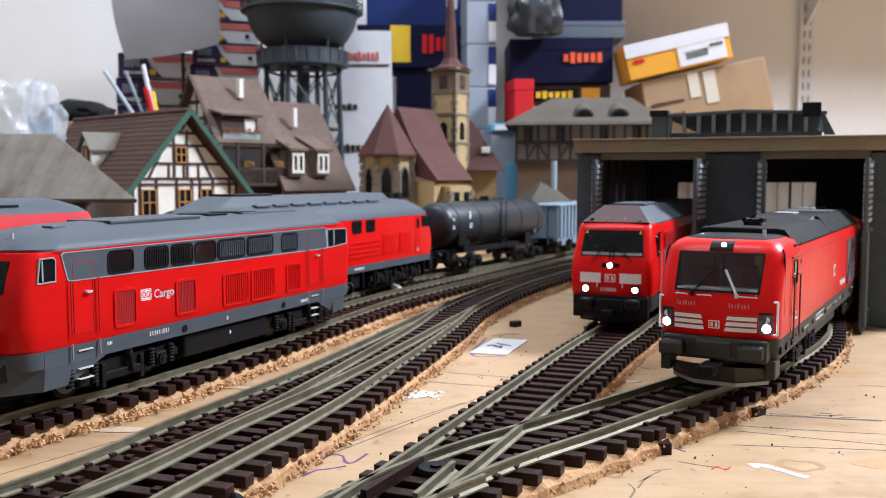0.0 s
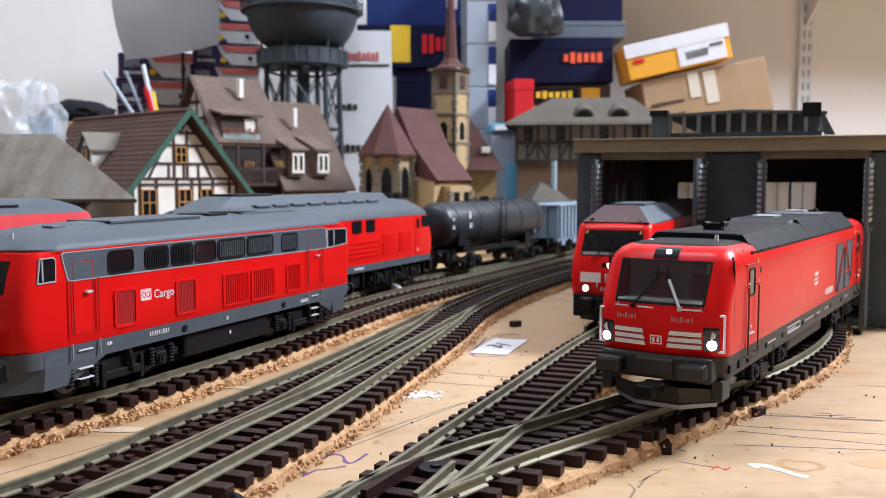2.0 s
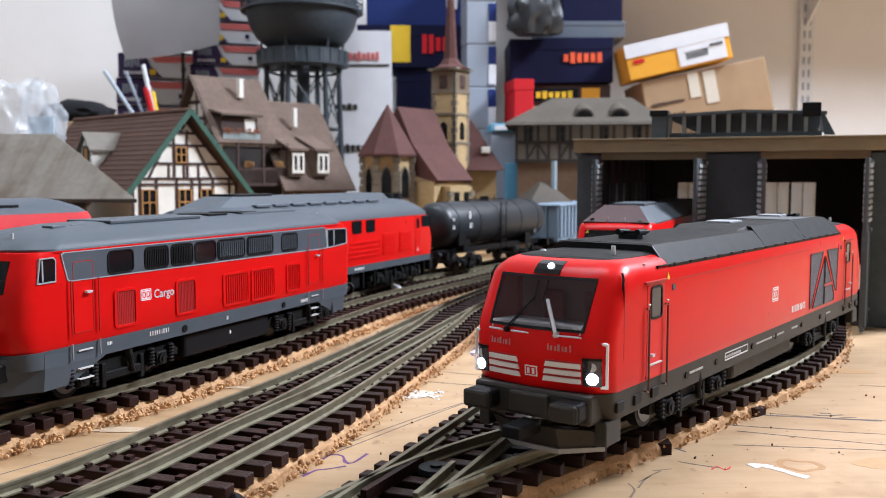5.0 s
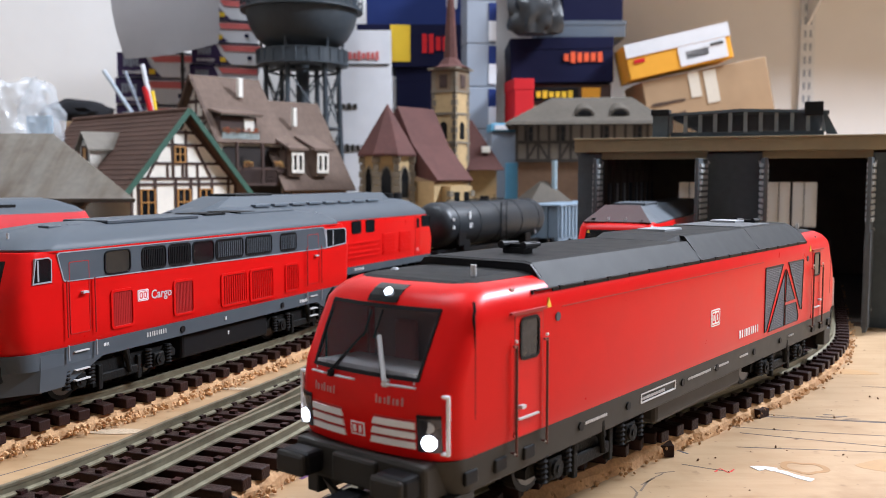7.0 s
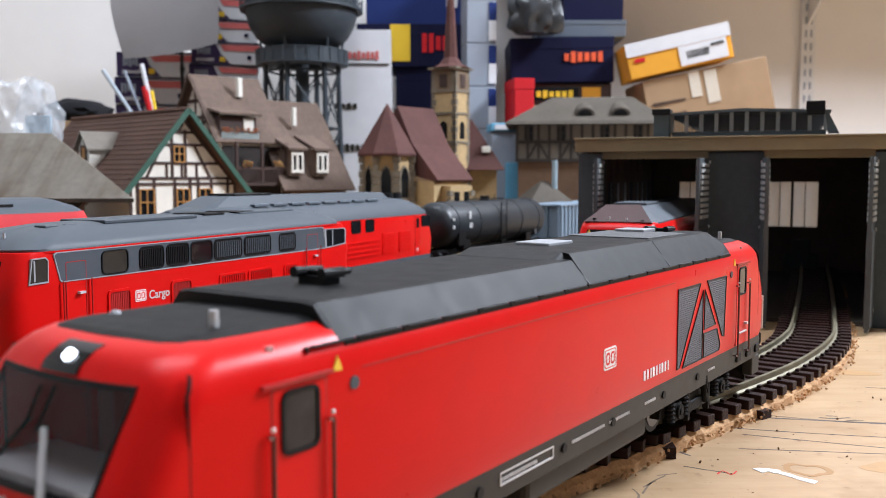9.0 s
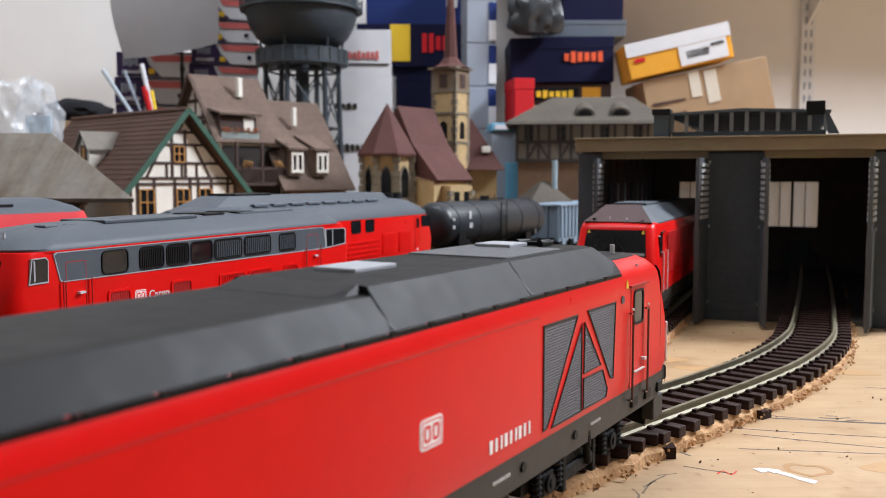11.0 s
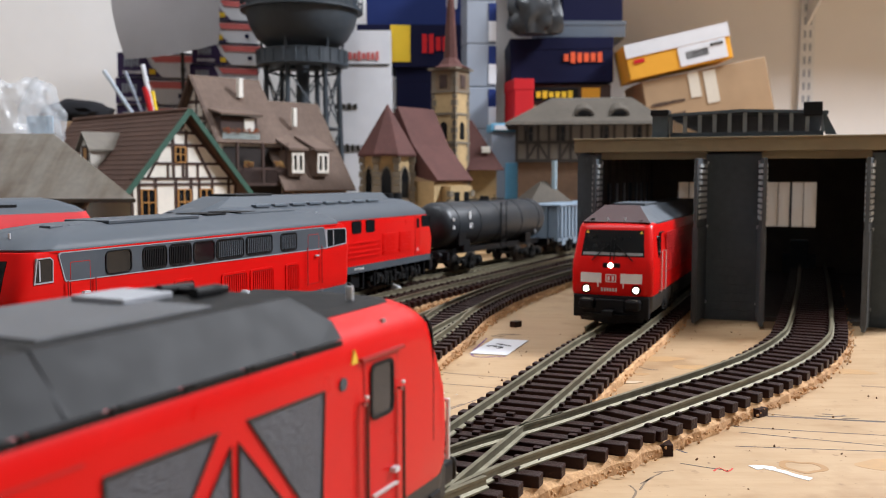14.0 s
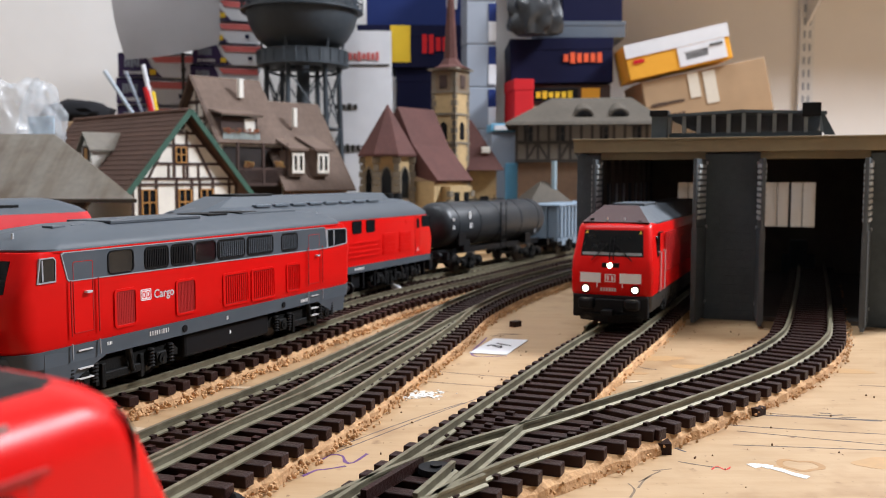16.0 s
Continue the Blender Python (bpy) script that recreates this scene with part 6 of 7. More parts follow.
def station_house():
    th = thing("half_timbered_house", at(132, 850, 0, -6), "grey half-timbered station building model with hipped roof and eyebrow dormers", "house")
    part("wall", B(-62, 66, 0, 70, 0, 88), BROWN_WALL, th)
    part("upper_wall", B(-64, 68, -2, 72, 84, 121), PALE_WALL, th)
    bm = bmesh.new()
    for z in (85, 102, 119):
        beam(bm, (-64, z), (68, z), 3, -2)
    for i in range(14):
        x = -63 + i * 10
        beam(bm, (x, 84), (x, 120), 2.6, -2)
        if i % 3 == 1:
            beam(bm, (x, 86), (x + 9, 102), 2, -2)
        if i % 3 == 2:
            beam(bm, (x + 9, 86), (x, 102), 2, -2)
    part("timber_frame", bm, TIMBER_GREY, th)
    for x in (-52, -22, 18, 48):
        house_window(th, x, 103.5, 7, 13, -2.4, TIMBER_GREY)
    part("roof", L([[(-74, -12, 118), (76, -12, 118), (76, 82, 118), (-74, 82, 118)], [(-72, -10, 121), (74, -10, 121), (74, 80, 121), (-72, 80, 121)], [(-30, 34, 146), (46, 34, 146), (46, 36, 146), (-30, 36, 146)]]), STATION_ROOF, th, "grey brown hipped roof")
    for x in (-.5, 32):
        bm = bmesh.new()
        loft(bm, [[(x + 9 * math.cos(radians(a)), y, z0 + 6.5 * math.sin(radians(a))) for a in range(0, 181, 20)] for y, z0 in ((-2, 127), (24, 134))])
        part("eyebrow_dormer", bm, STATION_ROOF, th)
        part("dormer_opening", L([[(x + 6.4 * math.cos(radians(a)), y, 127 + 4.6 * math.sin(radians(a))) for a in range(0, 181, 20)] for y in (-2.6, -1)]), BLACK, th)


station_house()


def small_hut():
    th = thing("hut", at(88, 800, 0, 20), "small brown hut model with grey pyramid roof", "hut")
    part("wall", B(-20, 20, -16, 16, 0, 44), BROWN_WALL, th)
    part("roof", L([[(-27, -23, 42), (27, -23, 42), (27, 23, 42), (-27, 23, 42)], [(-2, -2, 66), (2, -2, 66), (2, 2, 66), (-2, 2, 66)]]), STATION_ROOF, th)
    part("stovepipe", C((8, -6, 50), (8, -6, 84), 2.4, n=10), mat("grey_blue_pipe", (.28, .36, .40), .5), th)


small_hut()


# ---- water tower ----
TOWER_STEEL = mat("blue_grey_tower_plastic", (0.040, 0.049, 0.058), 0.5, spec=.3, var=.15, scale=200)


def water_tower():
    th = thing("water_tower", at(-146, 955), "dark blue-grey round-bottomed water tower model on lattice legs", "water tower")
    n = 40
    prof = [(0.5, 196), (20, 197.5), (36, 203), (47, 212), (54, 224), (57, 236), (57.5, 250), (57.5, 300), (50, 318), (1, 330)]
    part("tank", L([[(r * math.cos(2 * math.pi * i / n), r * math.sin(2 * math.pi * i / n), z) for i in range(n)] for r, z in prof]), TOWER_STEEL, th, "round-bottomed dark tank", smooth=True)
    def ringpart(name, r0, r1, z0, z1):
        o = [(r1 * math.cos(2 * math.pi * i / n), r1 * math.sin(2 * math.pi * i / n)) for i in range(n)]
        q = [(r0 * math.cos(2 * math.pi * i / n), r0 * math.sin(2 * math.pi * i / n)) for i in range(n)]
        return part(name, frame_ring(bmesh.new(), o, q, "z", z0, z1), TOWER_STEEL, th)
    ringpart("gallery", 56, 63, 239, 241.5)
    ringpart("gallery_rail", 62, 63, 251, 252)
    ringpart("gallery_rail", 62, 63, 246, 246.8)
    for i in range(24):
        a = 2 * math.pi * i / 24
        part("rail_post", C((62.5 * math.cos(a), 62.5 * math.sin(a), 240), (62.5 * math.cos(a), 62.5 * math.sin(a), 252), .6, n=6), TOWER_STEEL, th)
    ringpart("platform", 20, 47, 184, 188)
    ringpart("platform_wall", 45.6, 46.6, 187.5, 198)
    ringpart("platform_rail", 45.4, 47.2, 198, 199.4)
    for i in range(24):
        a = 2 * math.pi * i / 24
        part("rail_post", C((46.9 * math.cos(a), 46.9 * math.sin(a), 186), (46.9 * math.cos(a), 46.9 * math.sin(a), 199.6), .8, n=6), TOWER_STEEL, th)
    legs = [(radians(15 + 60 * i), 38, 42) for i in range(6)]
    P = lambda k, z: Vector(((42 - 5 * z / 190) * math.cos(legs[k % 6][0]), (42 - 5 * z / 190) * math.sin(legs[k % 6][0]), z))
    for k in range(6):
        part("leg", C(P(k, 0), P(k, 188), 3.0, 2.6, n=8), TOWER_STEEL, th)
        part("leg_foot", B(P(k, 0).x - 5, P(k, 0).x + 5, P(k, 0).y - 5, P(k, 0).y + 5, 0, 5, .5), TOWER_STEEL, th)
        for z0, z1 in ((10, 65), (65, 120), (120, 178)):
            part("brace", C(P(k, z0), P(k + 1, z1), .9, n=6), TOWER_STEEL, th)
            part("brace", C(P(k + 1, z0), P(k, z1), .9, n=6), TOWER_STEEL, th)
            part("strut", C(P(k, z1), P(k + 1, z1), 1.2, n=6), TOWER_STEEL, th)
        part("bracket", C(P(k, 165), P(k, 186) * 1.16, 1.4, n=6), TOWER_STEEL, th)
    part("riser_pipe", C((0, 0, 0), (0, 0, 198), 7, n=16), TOWER_STEEL, th)


water_tower()


# ---- boxes and clutter along the back wall ----
def card(name, col, rough=.6, var=.06):
    return mat(name, col, rough, spec=.12, var=var, scale=60, bump=.05, bscale=300)


NAVY = card("navy_printed_card", (0.007, 0.008, 0.032))
BLUE = card("blue_printed_card", (0.018, 0.032, 0.13))
PURPLE = card("violet_printed_card", (0.05, 0.035, 0.09))
CARDW = card("white_printed_card", (0.66, 0.66, 0.68))
CARDG = card("silver_grey_card", (0.28, 0.31, 0.36))
ORANGE = card("orange_printed_card", (0.72, 0.34, 0.04))
KRAFT = card("brown_cardboard", (0.35, 0.235, 0.14), .8, .1)
REDCARD = card("red_printed_card", (0.55, 0.02, 0.025))
PINKCARD = card("coral_print", (0.62, 0.16, 0.15))
CYAN = card("light_blue_card", (0.16, 0.42, 0.62))
YELLOWCARD = card("yellow_printed_card", (0.75, 0.50, 0.04))
TAPE = mat("pale_packing_tape", (0.62, 0.56, 0.47), .3, var=.05)


def carton(name, m, w, d, h, material, label, prints=(), lid=True):
    """A box on its base centre; prints: x, z, width, height, material on the front, with x from the middle."""
    th = thing(name, m, label, "box", "boxes by the back wall")
    part("box_body", B(-w / 2, w / 2, 0, d, 0, h, min(1.0, h * .05)), material, th)
    if lid:
        part("lid_flap", B(-w / 2 - .4, w / 2 + .4, -.4, d + .4, h - min(14, h * .25), h + .4, .3), material, th)
    for x, z, pw, ph, pm in prints:
        part("print", B(x - pw / 2, x + pw / 2, -1.0, -.2, z - ph / 2, z + ph / 2), pm, th)
    return th


def zig(parent, x, z, w, h, n, material, y=-1.0):
    """Unreadable lettering or a plain mark: strokes of uneven height."""
    rnd = random.Random(int(x * 13 + z))
    bm = bmesh.new()
    for i in range(n):
        x0 = x - w / 2 + w * i / n
        k = rnd.uniform(.6, 1)
        box(bm, x0, x0 + w / n * .7, y - .3, y + .5, z - h / 2 * k, z + h / 2 * k)
    return part("lettering", bm, material, parent)


def at3(x, y, z=0, rz=0, ry=0):
    return mmat(x * MM, y * MM, z * MM, 0, ry, rz)


# right-hand stacks
c = carton("cardboard_box", at3(306, 960, 17.5, 0, -11.5), 132, 90, 168, KRAFT, "brown cardboard box with pale tape strips and marker writing", lid=False)
for x, zz, w_, h_ in ((-12, 154, 11, 26), (5, 149, 13, 34)):
    part("tape_strip", B(x - w_ / 2, x + w_ / 2, -.7, -.1, zz - h_ / 2, zz + h_ / 2), TAPE, c, "pale packing tape")
part("flap_seam", B(-66, 66, 44, 45, 168, 168.6), TIMBER, c)
zig(c, -42, 141, 36, 4, 14, TIMBER, -.4)
zig(c, -34, 127, 18, 6, 4, TIMBER, -.4)
carton("cardboard_box", at3(290, 962, 0), 100, 84, 3, KRAFT, "flat brown cardboard piece under a tilted box", lid=False)
carton("cardboard_box", at3(350, 975, 0), 40, 60, 25, KRAFT, "low brown box propping a tilted carton", lid=False)
o = carton("model_box", at3(249, 955, 181.6, -1, -12.6), 109, 60, 37, ORANGE, "orange and white printed box resting tilted on cardboard", [(0, 30, 109.4, 14, CARDW), (24, 12.5, 50, 20, CARDW), (18, 12.5, 24, 8, FRAME_GREY), (-42, 18, 11, 4, REDCARD)], lid=False)
zig(o, 40, 18, 14, 4, 4, FRAME_GREY, -1.4)
nb = carton("model_box", at3(130, 1000, 172, 0, -1), 112, 90, 48, NAVY, "navy blue box with orange mark, above smaller boxes", lid=True)
zig(nb, 24, 27, 44, 12, 6, mat("orange_red_mark", (.75, .10, .03), .5))
bk = carton("model_box", at3(134, 1003, 148, 0), 100, 80, 23, TIMBER, "dark model kit box with yellow lettered strip", lid=False)
part("print", B(-36, 14, -1.2, -.2, 4, 19), BLACK, bk)
zig(bk, -11, 11.5, 42, 9, 6, YELLOWCARD, -1.6)
part("print", B(18, 38, -1.2, -.2, 4, 19), ORANGE, bk)
carton("cardboard_box", at3(134, 1003, 0), 104, 82, 147.5, KRAFT, "plain brown storage box under model boxes", lid=False)
gb = carton("plastic_box", at3(152, 1010, 222), 97, 60, 18, card("grey_blue_plastic", (.11, .13, .16)), "long grey plastic box lying on a navy box")
carton("model_box", at3(165, 1015, 240.5), 66, 60, 34, NAVY, "dark blue box on the grey plastic box")
rc = carton("model_box", at3(85, 960, 128, 8), 21, 50, 44, REDCARD, "small red printed box")
carton("cardboard_box", at3(82, 958, 0, 6), 30, 50, 127.5, KRAFT, "narrow brown box under a small red box", lid=False)
# blue and silver column
for i in range(6):
    z = 30 + i * 45.5
    cb = carton("model_box", at3(41, 985, z, 9), 32, 80, 45, CARDG, "silver grey box with blue and white checked end", lid=False)
    part("check", B(16, 17, 2, 38, 3, 24), CARDW, cb)
    part("check", B(16, 17, 2, 38, 24, 43), BLUE, cb)
    part("check", B(8, 16.2, -1, -.2, 3, 24), CARDW, cb)
    part("check", B(8, 16.2, -1, -.2, 24, 43), BLUE, cb)
carton("cardboard_box", at3(41, 985, 0, 9), 34, 82, 29.5, KRAFT, "low brown box under silver boxes", lid=False)
# dark blue stack with yellow prints
db_ = carton("model_box", at3(-30, 1012, 190, 3), 128, 90, 46, NAVY, "dark blue box with broad yellow stripe", [(-17, 26, 22, 40, YELLOWCARD), (-60, 26, 34, 24, BLUE)])
zig(db_, 22, 26, 30, 24, 4, REDCARD)
carton("model_box", at3(-20, 1020, 237, -2), 130, 80, 60, BLUE, "blue box on a dark blue box", [(48, 26, 14, 34, YELLOWCARD), (30, 30, 12, 24, CARDW)])
carton("model_box", at3(-19, 1016, 100, 0), 66, 80, 89, NAVY, "dark blue upright box behind the church", [(-20, 30, 28, 28, CYAN), (24, 62, 12, 40, BLUE)])
carton("cardboard_box", at3(-19, 1016, 0, 0), 70, 82, 99.5, KRAFT, "plain brown box under a dark blue box", lid=False)
# white printed panel
pn = thing("printed_panel", at3(-84, 985, 0, 2), "leaning white cardboard panel with red and grey print", "panel", "boxes by the back wall")
part("panel_board", L([[(-32, 0, 0), (32, 0, 0), (32, 3, 0), (-32, 3, 0)], [(-30, 18, 229), (28, 18, 229), (28, 21, 229), (-30, 21, 229)]]), CARDW, pn)
zig(pn, -6, 201, 44, 10, 9, PINKCARD, 14.6)
part("print_line", B(-26, 26, 13.6, 15, 191, 192.4), FRAME_GREY, pn)
zig(pn, -20, 146, 26, 8, 4, FRAME_GREY, 10.4)
zig(pn, -16, 101, 34, 9, 6, FRAME_GREY, 7)
# small cyan boxes by the column
for x, y, z, w_, h_, lab in ((65, 940, 0, 30, 116, "pale grey carton behind the church"), ):
    carton("carton", at3(x, y, z, 5), w_, 40, h_, CARDG, lab, lid=False)
carton("model_box", at3(65, 938, 116.5, 4), 31, 40, 8, CYAN, "small light blue box with white top", [(0, 4, 24, 5, CARDW)], lid=False)
carton("model_box", at3(78, 925, 0, 0), 28, 12, 84, CYAN, "slim light blue box behind the church", lid=False)
# violet and white stack on the other side
for x, z, w_, h_, rz in [(-240 + (k % 2) * 3, 119.5 + 24.2 * k, 74, 24, 13 + 3 * (k % 3)) for k in range(7)] + [(-316, 119.5, 84, 29, 8), (-317, 149, 82, 29, 12), (-314, 178.5, 84, 27, 6)]:
    vb = carton("model_box", at3(x, 1008, z, rz), w_, 70, h_, CARDW, "white and violet printed box in a stack", lid=False)
    part("print", PR([(-w_ / 2, .6), (w_ * .06, .6), (-w_ * .08, h_ * .45), (-w_ * .16, h_ - .6), (-w_ / 2, h_ - .6)], "y", -1, -.2), PURPLE, vb)
    part("print", PR([(-w_ * .03, h_ * .62), (w_ * .48, h_ * .62), (w_ * .48, h_ * .88), (-w_ * .09, h_ * .88)], "y", -1, -.2), PINKCARD, vb)
    part("print", B(-w_ / 2, w_ / 2, -1.1, -.2, h_ - 1.6, h_ - .2), NAVY, vb)
    part("print", B(w_ * .3, w_ * .36, -1.2, -.3, h_ * .25, h_ * .42), NAVY, vb)
    part("print", B(w_ * -.10, w_ * -.02, -1.4, -.3, h_ * .12, h_ * .34), YELLOWCARD, vb)
    zig(vb, -w_ * .30, h_ * .2, w_ * .26, h_ * .16, 7, CARDW, -1.2)
    zig(vb, -w_ * .32, h_ * .6, w_ * .2, h_ * .4, 5, CARDG, -1.2)
carton("cardboard_box", at3(-278, 1003, 0, 0), 176, 92, 119, KRAFT, "brown storage box under printed boxes", lid=False)


# curled paper sheet
def paper_sheet():
    th = thing("paper_sheet", at3(-294, 960, 0), "large curled sheet of pale grey paper", "paper", "boxes by the back wall")
    n = 14
    bm = bmesh.new()
    g = []
    for i in range(n + 1):
        t = i / n
        zb = 192.5 + 16 * t - 5 * math.sin(t * 3.1)
        col = []
        for k in range(9):
            u = k / 8
            left, right = -38.6 - 16 * math.sin(min(1, u * 1.6) * 1.5), 60 + 3 * math.sin(u * 3) - 16 * u * u
            col.append(bm.verts.new((left + (right - left) * t, 20 * u * u - 10 * math.sin(t * 3.1), zb + 125 * u)))
        g.append(col)
    for i in range(n):
        for k in range(8):
            bm.faces.new((g[i][k], g[i + 1][k], g[i + 1][k + 1], g[i][k + 1]))
    bmesh.ops.solidify(bm, geom=bm.faces[:], thickness=.6)
    part("sheet", bm, card("pale_grey_paper", (.5, .49, .50), .7, .04), th, smooth=True)
    part("backing_rod", B(10, 13, 34, 37, 0, 330), FRAME_GREY, th)


paper_sheet()


def pen_pot():
    th = thing("pen_pot", at3(-292, 900), "dark pot with upright brushes and a red-handled tool", "pot")
    part("pot", C((0, 0, 0), (0, 0, 100), 22, 25, n=20), BLACK, th)
    for x0, x1, z1, r, m in ((8, -42, 174, 2.2, mat("pale_blue_grey_handle", (.4, .45, .5), .4)), (9, -21, 173, 1.8, CARDG), (14, -4, 180, 2.4, CARDW), (13, -1, 158, 4, REDCARD), (15, 5, 154, 2.2, YELLOWCARD)):
        part("brush", C((x0, 0, 98), (x1, 4, z1), r * .8, r, n=8), m, th)


pen_pot()


def plastic_bag():
    th = thing("plastic_bag", at3(-306, 640), "crumpled clear plastic bag with glossy folds", "bag")
    rnd = random.Random(9)
    bm = bmesh.new()
    bmesh.ops.create_icosphere(bm, subdivisions=5, radius=1.0)
    for v in bm.verts:
        c_ = v.co.copy()
        f = 1 + .30 * (noise.noise(c_ * 1.7) + .5 * noise.noise(c_ * 4.2)) + .10 * abs(noise.noise(c_ * 7)) + .05 * abs(noise.noise(c_ * 15))
        v.co = Vector((c_.x * 36 * f, c_.y * 28 * f, max(-1, c_.z) * 42 * f + 92))
    m = bpy.data.materials.new("crumpled_clear_film")
    m.use_nodes = True
    b = m.node_tree.nodes["Principled BSDF"]
    b.inputs["Base Color"].default_value = (.72, .76, .80, 1)
    b.inputs["Roughness"].default_value = .12
    b.inputs["Alpha"].default_value = .26
    b.inputs["Specular IOR Level"].default_value = .9
    part("film", bm, m, th, smooth=True)
    part("bag_stand", B(-30, 20, -10, 20, 0, 50, 1), KRAFT, th)
    bm = bmesh.new()
    bmesh.ops.create_icosphere(bm, subdivisions=5, radius=1.0)
    for v in bm.verts:
        c_ = v.co.copy()
        f = 1 + .16 * noise.noise(c_ * 2.3) + .14 * abs(noise.noise(c_ * 6)) + .06 * abs(noise.noise(c_ * 14))
        v.co = Vector((c_.x * 15 * f + 27, c_.y * 12 * f - 6, max(-1, c_.z) * 30 * f + 104))
    part("blue_packet", bm, m, th, "bluish crumpled film", smooth=True)
    part("packet_card", B(16, 34, -3, -1.5, 50, 112, .4), mat("pale_blue_film", (.36, .50, .62), .2, var=.3, scale=60), th)


plastic_bag()


def dark_pouch():
    th = thing("pouch", at3(-345, 860), "dark soft pouch lying on a box", "pouch")
    bm = bmesh.new()
    bmesh.ops.create_icosphere(bm, subdivisions=3, radius=1.0)
    for v in bm.verts:
        f = 1 + .2 * noise.noise(v.co * 2.2)
        v.co = Vector((v.co.x * 34 * f, v.co.y * 20 * f, v.co.z * 12 * f + 130))
    part("pouch_body", bm, card("black_cloth", (.015, .015, .017), .9), th, smooth=True)
    part("rest_box", B(-34, 34, -18, 22, 0, 121, 1), KRAFT, th)


dark_pouch()


def slotted_strip():
    th = thing("shelf_upright", at3(453, 1148.5), "white slotted metal shelf upright fixed to the wall", "shelf upright")
    part("strip", B(-9, 9, -6, 0, 120, 700, .4), mat("white_enamel", (.66, .66, .66), .4), th)
    for i in range(26):
        for x in (-4.6, 2.0):
            part("slot", B(x, x + 2.6, -6.4, -5.6, 130 + i * 16, 139 + i * 16), CARDG, th)
    part("bracket", L([[(-1.5, -6, 258), (1.5, -6, 258), (1.5, -6, 339), (-1.5, -6, 339)], [(-1.5, -120, 326), (1.5, -120, 326), (1.5, -120, 339), (-1.5, -120, 339)]]), mat("white_enamel", (.66, .66, .66), .4), th, "white shelf bracket")


slotted_strip()

# rolled clear film on top of the boxes
th = thing("plastic_wrap", at3(118, 985, 221.5), "crumpled grey plastic wrap on a box", "wrap")
bm = bmesh.new()
bmesh.ops.create_icosphere(bm, subdivisions=4, radius=1.0)
for v in bm.verts:
    f = 1 + .35 * noise.noise(v.co * 2.6) + .15 * abs(noise.noise(v.co * 7))
    v.co = Vector((v.co.x * 26 * f - 20, v.co.y * 16 * f, max(0, v.co.z * 34 * f + 20)))
part("wrap_body", bm, mat("grey_film", (.035, .038, .042), .35, var=.4, scale=80), th, smooth=True)

# ---- small things on the board ----
PENCIL = mat("pencil_graphite", (0.10, 0.085, 0.09), .8)
PURPLE_INK = mat("purple_felt_pen", (0.12, 0.05, 0.16), .8)


def stroke(name, pts, w, material, label, category="mark", z=.06):
    """A drawn line on the board: a thin ribbon."""
    c_ = spline(pts, 1.2)
    rnd = random.Random(len(pts) * 7 + int(pts[0][0] * 10))
    bm = bmesh.new()
    rings = []
    for p, t in zip(c_, tangents(c_)):
        n = Vector((t.y, -t.x, 0)) * w / 2 * rnd.uniform(.6, 1.2)
        rings.append([p - n + Vector((0, 0, .01)), p - n + Vector((0, 0, z)), p + n + Vector((0, 0, z)), p + n + Vector((0, 0, .01))])
    loft(bm, rings)
    return tagged(part(name, bm, material), label, category, "marks on the board", "structure")


for pts, w, m in (([(-27, 226), (-3, 262), (20, 294)], .35, PENCIL), ([(-7, 324), (9, 317), (23, 312)], .4, PENCIL), ([(-14, 308), (4, 302), (18, 297)], .3, PENCIL), ([(-38, 214), (-14, 250), (6, 276)], .3, PENCIL),
                  ([(64, 256), (100, 246), (150, 236)], .4, PENCIL), ([(76, 232), (120, 226), (170, 215)], .4, PENCIL), ([(93, 262), (112, 258), (126, 255)], .9, PENCIL), ([(140, 300), (170, 292)], .4, PENCIL),
                  ([(-145, 150), (-98, 218), (-60, 280)], .35, PENCIL), ([(48, 240), (55, 236), (62, 226)], .6, PENCIL)):
    stroke("pencil_line", pts, w, m, "dark pencil line drawn on the plywood")
stroke("pen_mark", [(-33.0, 207.0), (-30.2, 211.6), (-28.0, 212.2), (-23.6, 214.6)], .9, PURPLE_INK, "purple felt pen figure one on the plywood")
stroke("pen_mark", [(-30.4, 218.6), (-28.4, 223.4), (-25.4, 222.8), (-24.0, 217.6), (-22.0, 217.2), (-19.2, 224.4)], .9, PURPLE_INK, "purple felt pen figure two on the plywood")
stroke("pen_mark", [(64.5, 212), (66.5, 214.5), (67.5, 211.5), (69.6, 214)], .5, mat("red_felt_pen", (.6, .03, .02), .7), "small red pen scribble on the plywood")
for pts in ([(19, 390), (11.5, 352), (25, 349.5)],):
    stroke("pen_mark", pts, .8, PURPLE_INK, "purple pen outline round a number card")
GLUE = mat("white_glue_paint", (.80, .79, .76), .35, var=.04)


